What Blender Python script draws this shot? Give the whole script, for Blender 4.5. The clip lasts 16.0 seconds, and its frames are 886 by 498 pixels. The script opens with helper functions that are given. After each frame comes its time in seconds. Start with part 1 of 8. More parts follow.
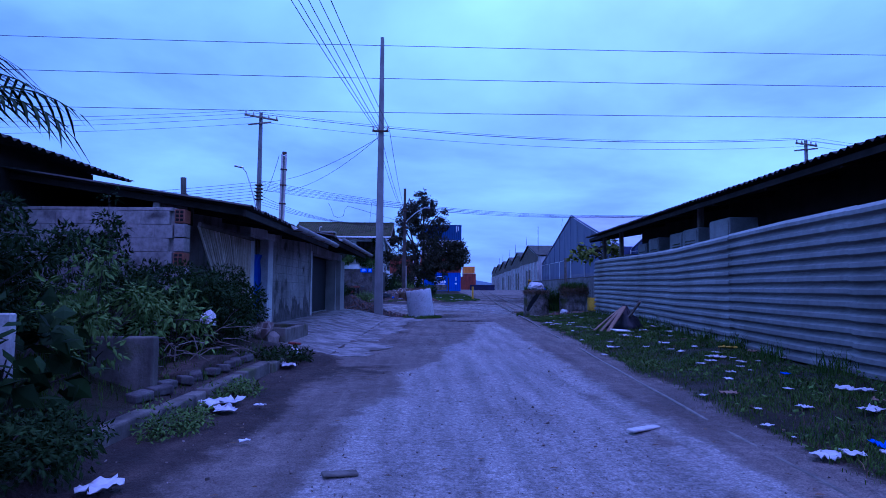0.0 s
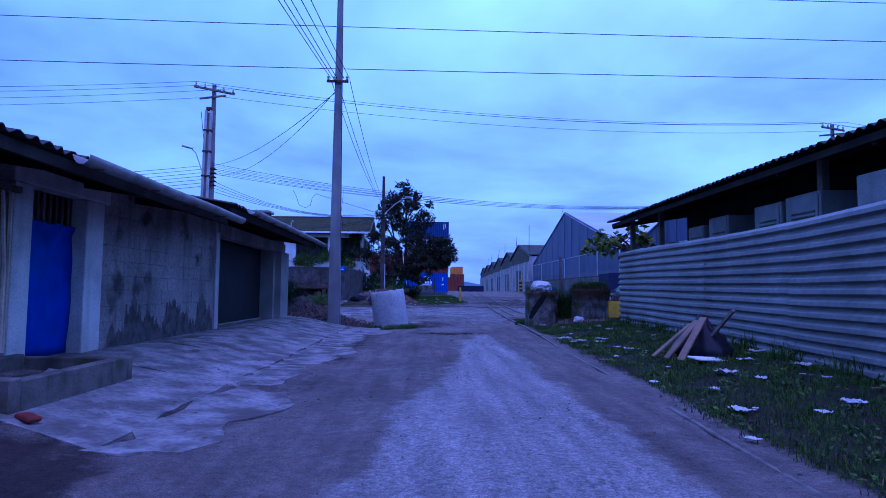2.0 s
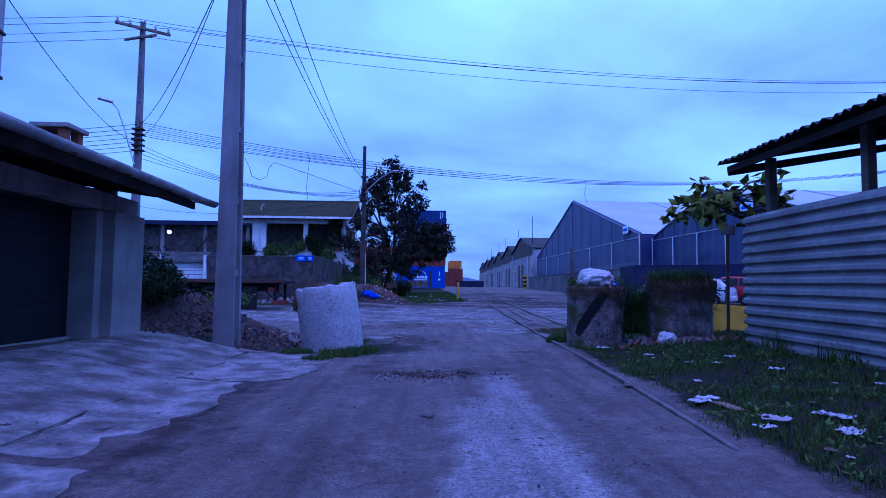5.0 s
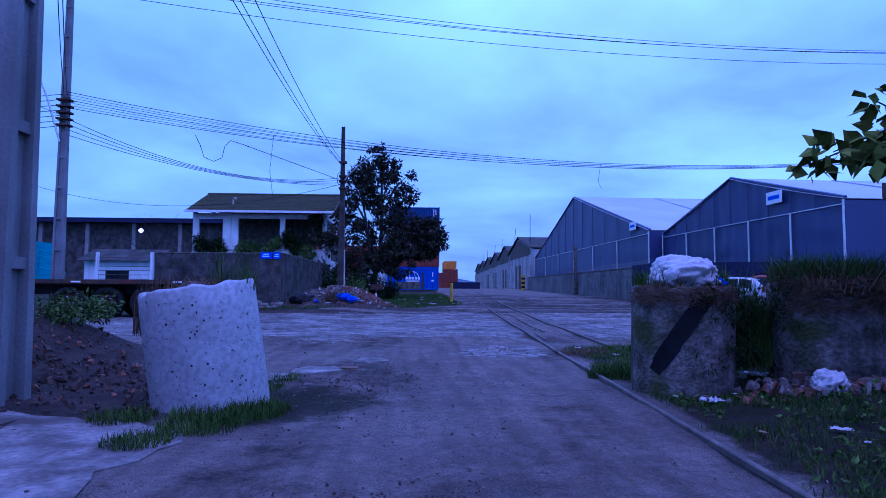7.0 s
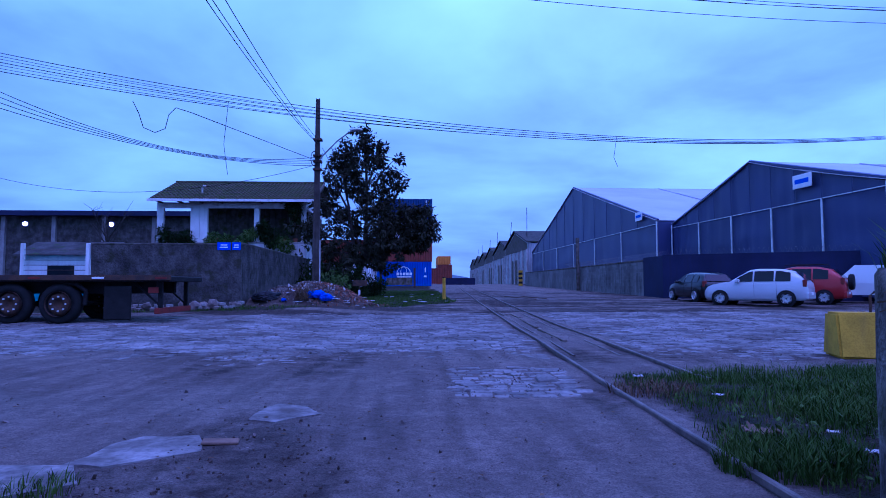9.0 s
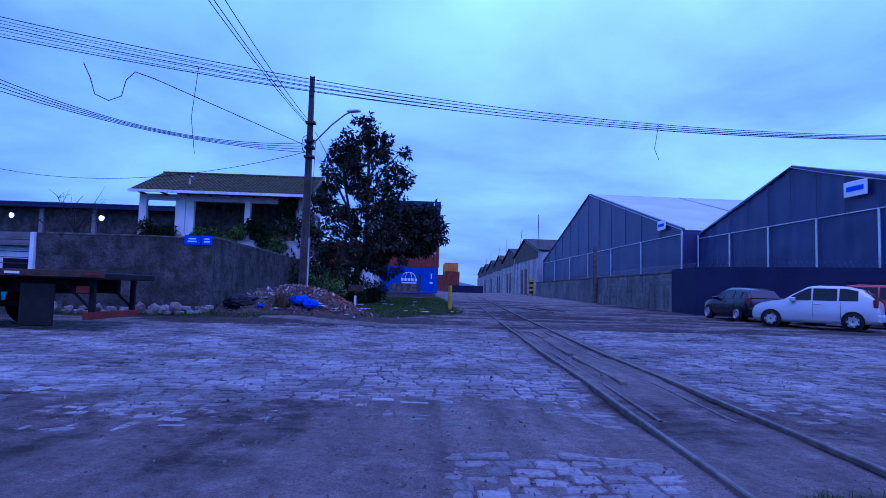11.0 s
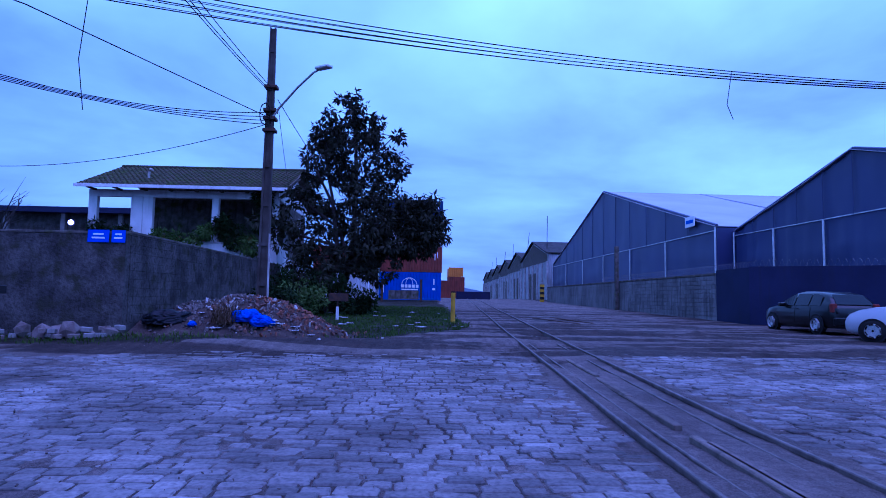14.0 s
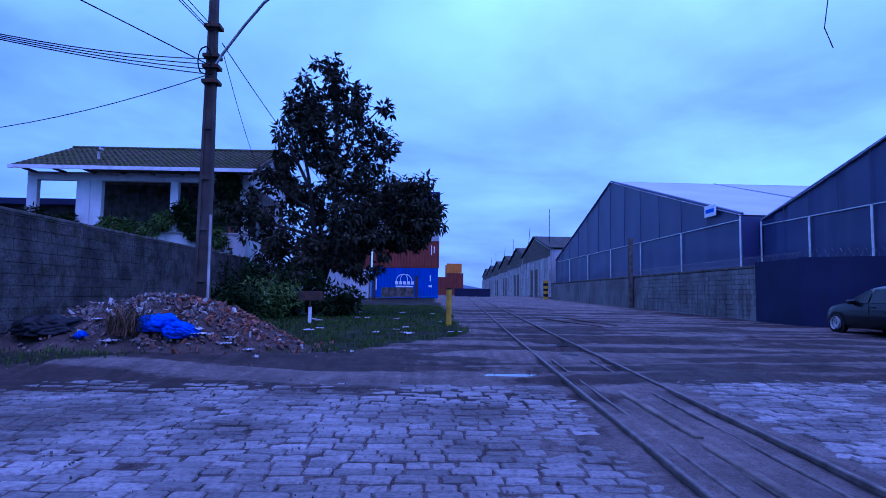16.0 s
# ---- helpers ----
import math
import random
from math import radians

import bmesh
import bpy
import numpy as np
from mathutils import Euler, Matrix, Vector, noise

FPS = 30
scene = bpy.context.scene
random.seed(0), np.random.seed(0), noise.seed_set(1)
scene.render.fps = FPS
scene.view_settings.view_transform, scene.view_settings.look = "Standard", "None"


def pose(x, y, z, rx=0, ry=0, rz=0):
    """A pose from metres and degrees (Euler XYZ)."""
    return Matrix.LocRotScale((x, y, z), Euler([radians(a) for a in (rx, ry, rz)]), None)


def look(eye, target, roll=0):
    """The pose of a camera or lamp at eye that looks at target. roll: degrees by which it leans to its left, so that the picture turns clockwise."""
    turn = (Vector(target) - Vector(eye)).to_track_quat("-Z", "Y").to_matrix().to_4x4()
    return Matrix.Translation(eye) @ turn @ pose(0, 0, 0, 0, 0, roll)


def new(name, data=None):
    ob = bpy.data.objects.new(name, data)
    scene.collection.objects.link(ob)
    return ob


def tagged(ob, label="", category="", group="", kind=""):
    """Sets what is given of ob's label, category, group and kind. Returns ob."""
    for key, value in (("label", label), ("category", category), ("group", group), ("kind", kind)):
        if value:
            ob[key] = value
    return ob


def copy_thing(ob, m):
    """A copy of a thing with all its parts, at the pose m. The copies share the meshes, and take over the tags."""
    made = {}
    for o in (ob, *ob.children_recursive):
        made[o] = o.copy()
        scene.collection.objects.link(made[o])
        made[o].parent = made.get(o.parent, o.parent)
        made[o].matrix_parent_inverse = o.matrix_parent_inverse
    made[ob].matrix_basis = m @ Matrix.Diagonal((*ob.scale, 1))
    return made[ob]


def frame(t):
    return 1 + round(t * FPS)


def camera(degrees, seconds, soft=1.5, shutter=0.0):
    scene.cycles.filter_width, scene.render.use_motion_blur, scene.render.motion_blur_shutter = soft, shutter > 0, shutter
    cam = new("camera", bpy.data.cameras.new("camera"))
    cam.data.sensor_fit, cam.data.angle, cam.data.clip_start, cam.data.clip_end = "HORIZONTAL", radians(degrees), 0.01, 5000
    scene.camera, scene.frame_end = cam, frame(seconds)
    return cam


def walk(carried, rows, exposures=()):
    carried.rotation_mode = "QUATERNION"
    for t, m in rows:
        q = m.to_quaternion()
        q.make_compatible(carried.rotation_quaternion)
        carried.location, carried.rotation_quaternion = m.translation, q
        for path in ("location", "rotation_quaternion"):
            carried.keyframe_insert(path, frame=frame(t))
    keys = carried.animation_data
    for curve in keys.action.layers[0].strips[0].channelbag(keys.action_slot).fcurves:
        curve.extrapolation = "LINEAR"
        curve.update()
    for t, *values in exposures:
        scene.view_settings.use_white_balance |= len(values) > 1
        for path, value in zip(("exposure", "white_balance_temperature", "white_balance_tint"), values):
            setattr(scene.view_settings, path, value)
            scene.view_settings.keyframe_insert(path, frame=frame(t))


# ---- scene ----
cam = camera(72.7, 16.0, 0.9)
METRES, EYE, TILT, LEAN, TURN = 33.871, 1.05, 0.0, 0.0, -0.9
ROWS = [
    (0.0, 0.0, 0.0, 0.0, -0.03, 3.88, -0.43),
    (0.5, 0.0026, 0.0436, -0.0, -0.38, 3.76, -0.27),
    (1.0, 0.0046, 0.0826, -0.0003, -0.65, 3.74, -0.61),
    (1.5, 0.0074, 0.1249, -0.0002, -0.99, 3.89, -0.54),
    (2.0, 0.01, 0.1627, -0.0002, -1.13, 4.01, -0.46),
    (2.5, 0.0124, 0.2042, -0.0003, -1.1, 3.81, -0.52),
    (3.0, 0.0144, 0.2414, -0.0003, -1.05, 3.72, -0.5),
    (5.5, 0.0253, 0.425, -0.0004, -1.33, 3.59, -0.48),
    (6.0, 0.0279, 0.4596, -0.0005, -1.48, 3.65, -0.2),
    (6.5, 0.0299, 0.4898, -0.0004, -1.55, 3.81, -0.38),
    (7.0, 0.0322, 0.5214, -0.0005, -1.67, 3.76, -0.3),
    (7.5, 0.034, 0.5498, -0.0008, -1.8, 3.48, -0.66),
    (8.0, 0.0365, 0.5801, -0.0008, -1.85, 3.5, -0.14),
    (8.5, 0.038, 0.6071, -0.0017, -1.96, 3.17, -0.83),
    (9.0, 0.0408, 0.6352, -0.0013, -2.16, 3.41, 0.05),
    (11.5, 0.0472, 0.7604, 0.0005, -1.44, 4.57, -1.86),
    (12.0, 0.0492, 0.7864, 0.0014, -1.38, 5.34, -1.03),
    (12.5, 0.0497, 0.8093, 0.0023, -1.33, 5.83, -1.81),
    (13.0, 0.0516, 0.8342, 0.0027, -1.23, 5.49, -0.96),
    (13.5, 0.053, 0.8569, 0.0032, -1.05, 5.25, -0.54),
    (14.0, 0.054, 0.8832, 0.0032, -1.0, 4.62, -1.0),
    (14.5, 0.0553, 0.9081, 0.0034, -0.95, 4.47, -1.23),
    (15.0, 0.0572, 0.9376, 0.0037, -1.04, 4.15, -0.9),
    (15.5, 0.059, 0.9658, 0.004, -1.16, 4.36, -0.89),
    (16.0, 0.0607, 0.998, 0.0041, -1.1, 4.35, -0.75),
]
# brightness of sky and sun, and the strongly blue white balance of the clip
SKY, SUN = 0.755, 1.0
CLOUD_DARK, CLOUD_LIGHT = (0.27, 0.54, 0.50, 1), (0.72, 1.42, 0.98, 1)
WHITE = [(0.0, 0.0, 4100, 90), (16.0, 0.0, 4100, 90)]
walk(cam, [(t, pose(0, 0, EYE, TILT, LEAN, TURN) @ pose(METRES * x, METRES * y, METRES * z, 90 + pitch, roll, yaw)) for t, x, y, z, yaw, pitch, roll in ROWS], WHITE)

# ---- light ----
world = bpy.data.worlds.new("overcast_dusk")
scene.world = world
world.use_nodes = True
wn, wl = world.node_tree.nodes, world.node_tree.links
wn.clear()


def wnode(kind, **kw):
    n = wn.new(kind)
    for k, v in kw.items():
        if k in n.inputs:
            n.inputs[k].default_value = v
    return n


sky = wn.new("ShaderNodeTexSky")
sky.sky_type, sky.sun_disc = "NISHITA", False
sky.sun_elevation, sky.sun_rotation = radians(38), radians(20)
w_co = wn.new("ShaderNodeTexCoord")
w_sep = wn.new("ShaderNodeSeparateXYZ")
wl.new(w_co.outputs["Generated"], w_sep.inputs[0])
# cloud layer: the direction flattened on a high sheet, so that clouds shrink towards the horizon
w_up = wn.new("ShaderNodeMath"); w_up.operation = "ADD"; w_up.inputs[1].default_value = 0.16
wl.new(w_sep.outputs["Z"], w_up.inputs[0])
w_mx = wn.new("ShaderNodeMath"); w_mx.operation = "MAXIMUM"; w_mx.inputs[1].default_value = 0.05
wl.new(w_up.outputs[0], w_mx.inputs[0])
w_dx = wn.new("ShaderNodeMath"); w_dx.operation = "DIVIDE"
w_dy = wn.new("ShaderNodeMath"); w_dy.operation = "DIVIDE"
wl.new(w_sep.outputs["X"], w_dx.inputs[0]); wl.new(w_mx.outputs[0], w_dx.inputs[1])
wl.new(w_sep.outputs["Y"], w_dy.inputs[0]); wl.new(w_mx.outputs[0], w_dy.inputs[1])
w_cmb = wn.new("ShaderNodeCombineXYZ")
wl.new(w_dx.outputs[0], w_cmb.inputs[0]); wl.new(w_dy.outputs[0], w_cmb.inputs[1])
w_n = wn.new("ShaderNodeTexNoise")
w_n.inputs["Scale"].default_value, w_n.inputs["Detail"].default_value, w_n.inputs["Roughness"].default_value = 0.9, 6.0, 0.5
w_n.inputs["Distortion"].default_value = 0.25
wl.new(w_cmb.outputs[0], w_n.inputs["Vector"])
w_r = wn.new("ShaderNodeValToRGB")
w_r.color_ramp.elements[0].position, w_r.color_ramp.elements[0].color = 0.30, CLOUD_DARK
w_r.color_ramp.elements[1].position, w_r.color_ramp.elements[1].color = 0.72, CLOUD_LIGHT
wl.new(w_n.outputs["Fac"], w_r.inputs[0])
w_mix = wn.new("ShaderNodeMix"); w_mix.data_type = "RGBA"
w_mix.inputs[0].default_value = 0.94
w_sc = wn.new("ShaderNodeVectorMath"); w_sc.operation = "SCALE"; w_sc.inputs["Scale"].default_value = 0.12
wl.new(sky.outputs[0], w_sc.inputs[0])
wl.new(w_sc.outputs[0], w_mix.inputs[6]); wl.new(w_r.outputs[0], w_mix.inputs[7])
# the cloud thickens and dims a little towards the horizon
w_h = wn.new("ShaderNodeMapRange")
for i, v in ((1, 0.0), (2, 0.5), (3, 0.62), (4, 1.12)):
    w_h.inputs[i].default_value = v
wl.new(w_sep.outputs["Z"], w_h.inputs[0])
w_bg = wn.new("ShaderNodeBackground")
w_out = wn.new("ShaderNodeOutputWorld")
w_s2 = wn.new("ShaderNodeMath"); w_s2.operation = "MULTIPLY"; w_s2.inputs[1].default_value = SKY
wl.new(w_h.outputs[0], w_s2.inputs[0])
# the overcast is brighter towards the hidden sun
w_e = wn.new("ShaderNodeMapRange")
for i, v in ((1, -0.1), (2, 0.65), (3, 0.96), (4, 1.27)):
    w_e.inputs[i].default_value = v
wl.new(w_sep.outputs["X"], w_e.inputs[0])
w_s3 = wn.new("ShaderNodeMath"); w_s3.operation = "MULTIPLY"
wl.new(w_s2.outputs[0], w_s3.inputs[0]); wl.new(w_e.outputs[0], w_s3.inputs[1])
wl.new(w_mix.outputs[2], w_bg.inputs[0]); wl.new(w_s3.outputs[0], w_bg.inputs[1]); wl.new(w_bg.outputs[0], w_out.inputs[0])

sun = new("sun", bpy.data.lights.new("sun", "SUN"))
sun.data.energy, sun.data.angle, sun.data.color = SUN, radians(70), (1.0, 0.72, 0.82)
sun.matrix_world = look((3, -6, 30), (0, 5, 0))


# ---- materials ----
def mat(name, col, col2=None, scale=1.5, rough=0.85, metal=0.0, bump=0.25, fine=45.0, grain=0.25, streak=0.0,
        streak_col=(0.02, 0.02, 0.02), moss=0.0, moss_col=(0.03, 0.05, 0.015), rnd=0.0, island=0.0, spec=0.12, dist=0.01):
    """Two scales of colour noise, fine grain with relief, optional vertical streaks, moss patches and a variation per piece."""
    m = bpy.data.materials.new(name)
    m.use_nodes = True
    n, l = m.node_tree.nodes, m.node_tree.links
    b = n["Principled BSDF"]
    b.inputs["Roughness"].default_value, b.inputs["Metallic"].default_value = rough, metal
    b.inputs["Specular IOR Level"].default_value = spec
    geo = n.new("ShaderNodeNewGeometry")
    col2 = col2 or tuple(0.7 * c for c in col)

    def noise_node(s, detail=4, vec=None):
        t = n.new("ShaderNodeTexNoise")
        t.inputs["Scale"].default_value, t.inputs["Detail"].default_value = s, detail
        l.new(vec or geo.outputs["Position"], t.inputs["Vector"])
        return t.outputs["Fac"]

    def ramp(fac, a, z):
        r = n.new("ShaderNodeMapRange")
        r.inputs[1].default_value, r.inputs[2].default_value = a, z
        l.new(fac, r.inputs[0])
        return r.outputs[0]

    def mix(fac, a, z, mode="MIX"):
        k = n.new("ShaderNodeMix")
        k.data_type, k.blend_type = "RGBA", mode
        for sock, v in ((0, fac), (6, a), (7, z)):
            if hasattr(v, "is_linked"):
                l.new(v, k.inputs[sock])
            elif sock == 0:
                k.inputs[0].default_value = v
            else:
                k.inputs[sock].default_value = (*v, 1)
        return k.outputs[2]

    out = mix(ramp(noise_node(scale, 5), 0.35, 0.65), col, col2)
    f = noise_node(fine, 3)
    out = mix(grain, out, ramp(f, 0.25, 0.6), "MULTIPLY") if grain else out
    if streak:
        mp = n.new("ShaderNodeMapping")
        mp.inputs["Scale"].default_value = (3.0, 3.0, 0.35)
        l.new(geo.outputs["Position"], mp.inputs["Vector"])
        s = ramp(noise_node(1.6, 5, mp.outputs[0]), 0.5, 0.68)
        k = n.new("ShaderNodeMath"); k.operation = "MULTIPLY"; k.inputs[1].default_value = streak
        l.new(s, k.inputs[0])
        out = mix(k.outputs[0], out, streak_col)
    if moss:
        s = ramp(noise_node(2.3, 6), 0.62 - 0.2 * moss, 0.72 - 0.1 * moss)
        out = mix(s, out, moss_col)
    if rnd or island:
        src = n.new("ShaderNodeObjectInfo").outputs["Random"] if rnd else geo.outputs["Random Per Island"]
        hv = n.new("ShaderNodeHueSaturation")
        r = n.new("ShaderNodeMapRange")
        a = rnd or island
        r.inputs[3].default_value, r.inputs[4].default_value = 1 - a, 1 + a
        l.new(src, r.inputs[0]); l.new(r.outputs[0], hv.inputs["Value"]); l.new(out, hv.inputs["Color"])
        out = hv.outputs[0]
    l.new(out, b.inputs["Base Color"])
    if bump:
        bp = n.new("ShaderNodeBump")
        bp.inputs["Strength"].default_value, bp.inputs["Distance"].default_value = bump, dist
        l.new(f, bp.inputs["Height"]); l.new(bp.outputs[0], b.inputs["Normal"])
    return m


def leaf_mat(name, col, col2):
    m = mat(name, col, col2, scale=2.5, rough=0.75, bump=0.0, grain=0.0, island=0.45, spec=0.05)
    b = m.node_tree.nodes["Principled BSDF"]
    b.inputs["Transmission Weight"].default_value = 0.0
    return m


def glow_mat(name, col, strength):
    m = bpy.data.materials.new(name)
    m.use_nodes = True
    b = m.node_tree.nodes["Principled BSDF"]
    b.inputs["Emission Color"].default_value, b.inputs["Emission Strength"].default_value = (*col, 1), strength
    return m


M_CONC = mat("weathered_concrete", (0.27, 0.25, 0.235), (0.19, 0.175, 0.165), 1.8, 0.9, streak=0.25, streak_col=(0.12, 0.11, 0.10))
M_POLE = mat("pole_concrete", (0.225, 0.222, 0.225), (0.145, 0.14, 0.14), 1.2, 0.9, streak=0.4, streak_col=(0.10, 0.10, 0.09))
M_DPOLE = mat("stained_pole_concrete", (0.085, 0.070, 0.060), (0.045, 0.037, 0.032), 2.2, 0.95, streak=0.4, streak_col=(0.13, 0.12, 0.11), bump=0.5)
M_PIPE = mat("pitted_concrete", (0.37, 0.37, 0.38), (0.29, 0.285, 0.29), 2.5, 0.9, fine=22, grain=0.35, bump=0.4)
# mossy concrete; on the veranda's back wall the dark tone stands in for shade
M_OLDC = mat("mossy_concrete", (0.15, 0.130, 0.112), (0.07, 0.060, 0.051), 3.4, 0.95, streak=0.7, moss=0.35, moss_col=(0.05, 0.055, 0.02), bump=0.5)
M_RING = mat("streaked_mossy_concrete", (0.20, 0.178, 0.155), (0.055, 0.048, 0.040), 5.5, 0.95, fine=26, grain=0.55, streak=0.75, streak_col=(0.025, 0.023, 0.020), moss=0.4, moss_col=(0.045, 0.050, 0.018), bump=0.9, dist=0.03)
M_SLAB = mat("worn_concrete_slab", (0.27, 0.245, 0.232), (0.11, 0.097, 0.088), 3.2, 0.85, fine=22, grain=0.45, moss=0.6, moss_col=(0.075, 0.062, 0.054), bump=0.6, dist=0.02)
M_PLAST = mat("stained_plaster", (0.32, 0.285, 0.265), (0.20, 0.175, 0.16), 1.6, 0.92, streak=0.55, streak_col=(0.05, 0.045, 0.045), bump=0.35)
M_BLOCK = mat("concrete_block", (0.29, 0.255, 0.238), (0.17, 0.148, 0.137), 1.3, 0.92, fine=20, grain=0.4, streak=0.5, streak_col=(0.07, 0.062, 0.06), rnd=0.05, bump=0.4, moss=0.25, moss_col=(0.055, 0.048, 0.046))
M_WHITEP = mat("worn_white_paint", (0.50, 0.47, 0.45), (0.33, 0.30, 0.285), 2.2, 0.8, streak=0.35, streak_col=(0.15, 0.13, 0.12))
# white cabinet enamel with the shed roof's shade put into the grey
M_CABINET = mat("shaded_white_enamel", (0.24, 0.235, 0.235), (0.16, 0.155, 0.155), 2.0, 0.6, streak=0.3, streak_col=(0.09, 0.08, 0.075))
M_WHITE = mat("white_paint", (0.72, 0.71, 0.70), (0.60, 0.58, 0.57), 1.2, 0.7, grain=0.1, streak=0.25, streak_col=(0.25, 0.23, 0.21))
M_DARK = mat("dark_garage_steel", (0.016, 0.015, 0.018), (0.010, 0.010, 0.012), 2, 0.6, metal=0.2, grain=0.1, bump=0.05)
# timber taken near black: the shade under the eaves is in this colour
M_SHADEWOOD = mat("eave_shaded_timber", (0.035, 0.028, 0.024), (0.020, 0.016, 0.014), 3, 0.9, streak=0.3)
M_SLAT = mat("pale_bamboo", (0.46, 0.37, 0.29), (0.30, 0.235, 0.18), 4, 0.8, streak=0.3, streak_col=(0.08, 0.06, 0.05), rnd=0.3)
M_DAMP = mat("damp_black_render", (0.050, 0.043, 0.042), (0.105, 0.092, 0.088), 7, 0.95, grain=0.4, bump=0.4)
M_WOOD = mat("grey_wood", (0.17, 0.14, 0.115), (0.10, 0.08, 0.065), 3, 0.85, streak=0.4, rnd=0.25)
M_PLANK = mat("raw_plank", (0.22, 0.14, 0.095), (0.13, 0.085, 0.06), 4, 0.8, streak=0.3, streak_col=(0.15, 0.09, 0.06), rnd=0.2)
M_ROOF = mat("fibre_cement_sheet", (0.075, 0.068, 0.065), (0.035, 0.032, 0.031), 1.6, 0.95, streak=0.3, moss=0.25, bump=0.5)
M_GUTTER = mat("grey_gutter", (0.27, 0.255, 0.25), (0.16, 0.15, 0.145), 2.6, 0.55, metal=0.0, streak=0.3)
M_FENCE = mat("galvanised_sheet", (0.215, 0.205, 0.20), (0.145, 0.136, 0.132), 1.3, 0.5, metal=0.1, spec=0.3, fine=11, grain=0.3, bump=0.05, streak=0.3, streak_col=(0.11, 0.095, 0.085), rnd=0.12)
M_RUST = mat("rusty_steel", (0.10, 0.055, 0.035), (0.055, 0.04, 0.035), 6, 0.75, metal=0.4, bump=0.4)
M_RAIL = mat("worn_rail_steel", (0.15, 0.12, 0.105), (0.07, 0.055, 0.047), 7, 0.6, metal=0.15, spec=0.3, bump=0.3)
M_TARP = mat("blue_tarpaulin", (0.006, 0.045, 0.34), (0.004, 0.03, 0.22), 4, 0.5, grain=0.1, bump=0.1)
M_BRICK = mat("red_clay", (0.30, 0.11, 0.06), (0.20, 0.08, 0.05), 5, 0.9, rnd=0.3, bump=0.4)
M_RUBBLE = mat("rubble_stone", (0.19, 0.155, 0.14), (0.10, 0.075, 0.065), 4, 0.95, island=0.45, bump=0.5)
M_CLAYBITS = mat("broken_clay", (0.20, 0.075, 0.042), (0.13, 0.08, 0.065), 3, 0.95, island=0.5, bump=0.4)
M_SOIL = mat("bare_soil", (0.085, 0.06, 0.048), (0.045, 0.032, 0.027), 3, 0.98, fine=25, grain=0.4, bump=0.8, dist=0.03)
M_COB = mat("granite_sett", (0.235, 0.215, 0.208), (0.10, 0.086, 0.080), 0.8, 0.75, fine=28, grain=0.5, island=0.30, bump=0.35)
M_COBP = mat("granite_sett_piece", (0.235, 0.215, 0.208), (0.10, 0.086, 0.080), 0.8, 0.75, fine=28, grain=0.5, rnd=0.30, bump=0.35)
M_TENT = mat("navy_tent_sheet", (0.034, 0.036, 0.110), (0.026, 0.028, 0.085), 0.25, 0.5, grain=0.08, bump=0.05, spec=0.5)
M_TENTROOF = mat("pale_tent_sheet", (0.42, 0.42, 0.47), (0.34, 0.34, 0.38), 0.2, 0.5, grain=0.08, bump=0.05)
M_ALU = mat("aluminium_profile", (0.65, 0.65, 0.66), (0.5, 0.5, 0.5), 2, 0.4, metal=0.6, grain=0.1, bump=0.0)
M_NAVYWALL = mat("navy_painted_wall", (0.024, 0.024, 0.062), (0.017, 0.017, 0.045), 0.8, 0.7, streak=0.2, bump=0.2)
M_WBLOCK = mat("perimeter_block", (0.20, 0.19, 0.185), (0.12, 0.115, 0.11), 0.6, 0.92, streak=0.55, streak_col=(0.04, 0.04, 0.04), rnd=0.15, bump=0.3)
M_WALL = mat("old_rendered_wall", (0.100, 0.088, 0.080), (0.034, 0.030, 0.028), 1.7, 0.95, fine=16, grain=0.5, streak=0.12, streak_col=(0.16, 0.15, 0.145), moss=0.35, moss_col=(0.035, 0.034, 0.022), bump=0.9, dist=0.03)
M_TILE = mat("mossy_roof_tile", (0.085, 0.070, 0.050), (0.045, 0.055, 0.022), 2.2, 0.95, fine=18, grain=0.5, moss=0.55, moss_col=(0.05, 0.065, 0.018), bump=0.6)
M_WHOUSE = mat("warehouse_wall", (0.42, 0.42, 0.42), (0.28, 0.28, 0.28), 0.4, 0.9, streak=0.5, streak_col=(0.08, 0.08, 0.08))
M_RUBBER = mat("tyre_rubber", (0.018, 0.017, 0.017), (0.012, 0.012, 0.012), 5, 0.8, grain=0.2)
M_STEELD = mat("dark_chassis_steel", (0.025, 0.022, 0.022), (0.014, 0.013, 0.013), 4, 0.6, metal=0.3)
M_RED = mat("faded_red_paint", (0.20, 0.030, 0.022), (0.13, 0.025, 0.020), 3, 0.6)
M_TEAL = mat("teal_paint", (0.03, 0.26, 0.30), (0.025, 0.21, 0.25), 2, 0.4, grain=0.1, bump=0.02)
M_GLASS = mat("dark_window_glass", (0.012, 0.013, 0.016), (0.010, 0.010, 0.012), 1, 0.06, grain=0.0, bump=0.0, spec=0.22)
M_YEL = mat("chipped_yellow_paint", (0.50, 0.30, 0.004), (0.34, 0.21, 0.006), 4, 0.7, streak=0.3, streak_col=(0.12, 0.09, 0.04))
M_BAG = mat("white_plastic_bag", (0.50, 0.48, 0.49), (0.36, 0.34, 0.35), 9, 0.45, grain=0.15, bump=0.3)
M_BLUEBAG = mat("blue_plastic_bag", (0.01, 0.08, 0.55), (0.01, 0.06, 0.35), 9, 0.4, bump=0.3)
M_BLACKBAG = mat("black_plastic_sheet", (0.010, 0.011, 0.014), (0.007, 0.007, 0.009), 9, 0.4, bump=0.3)
M_WIRE = mat("black_cable", (0.012, 0.012, 0.014), None, 5, 0.6, grain=0, bump=0)
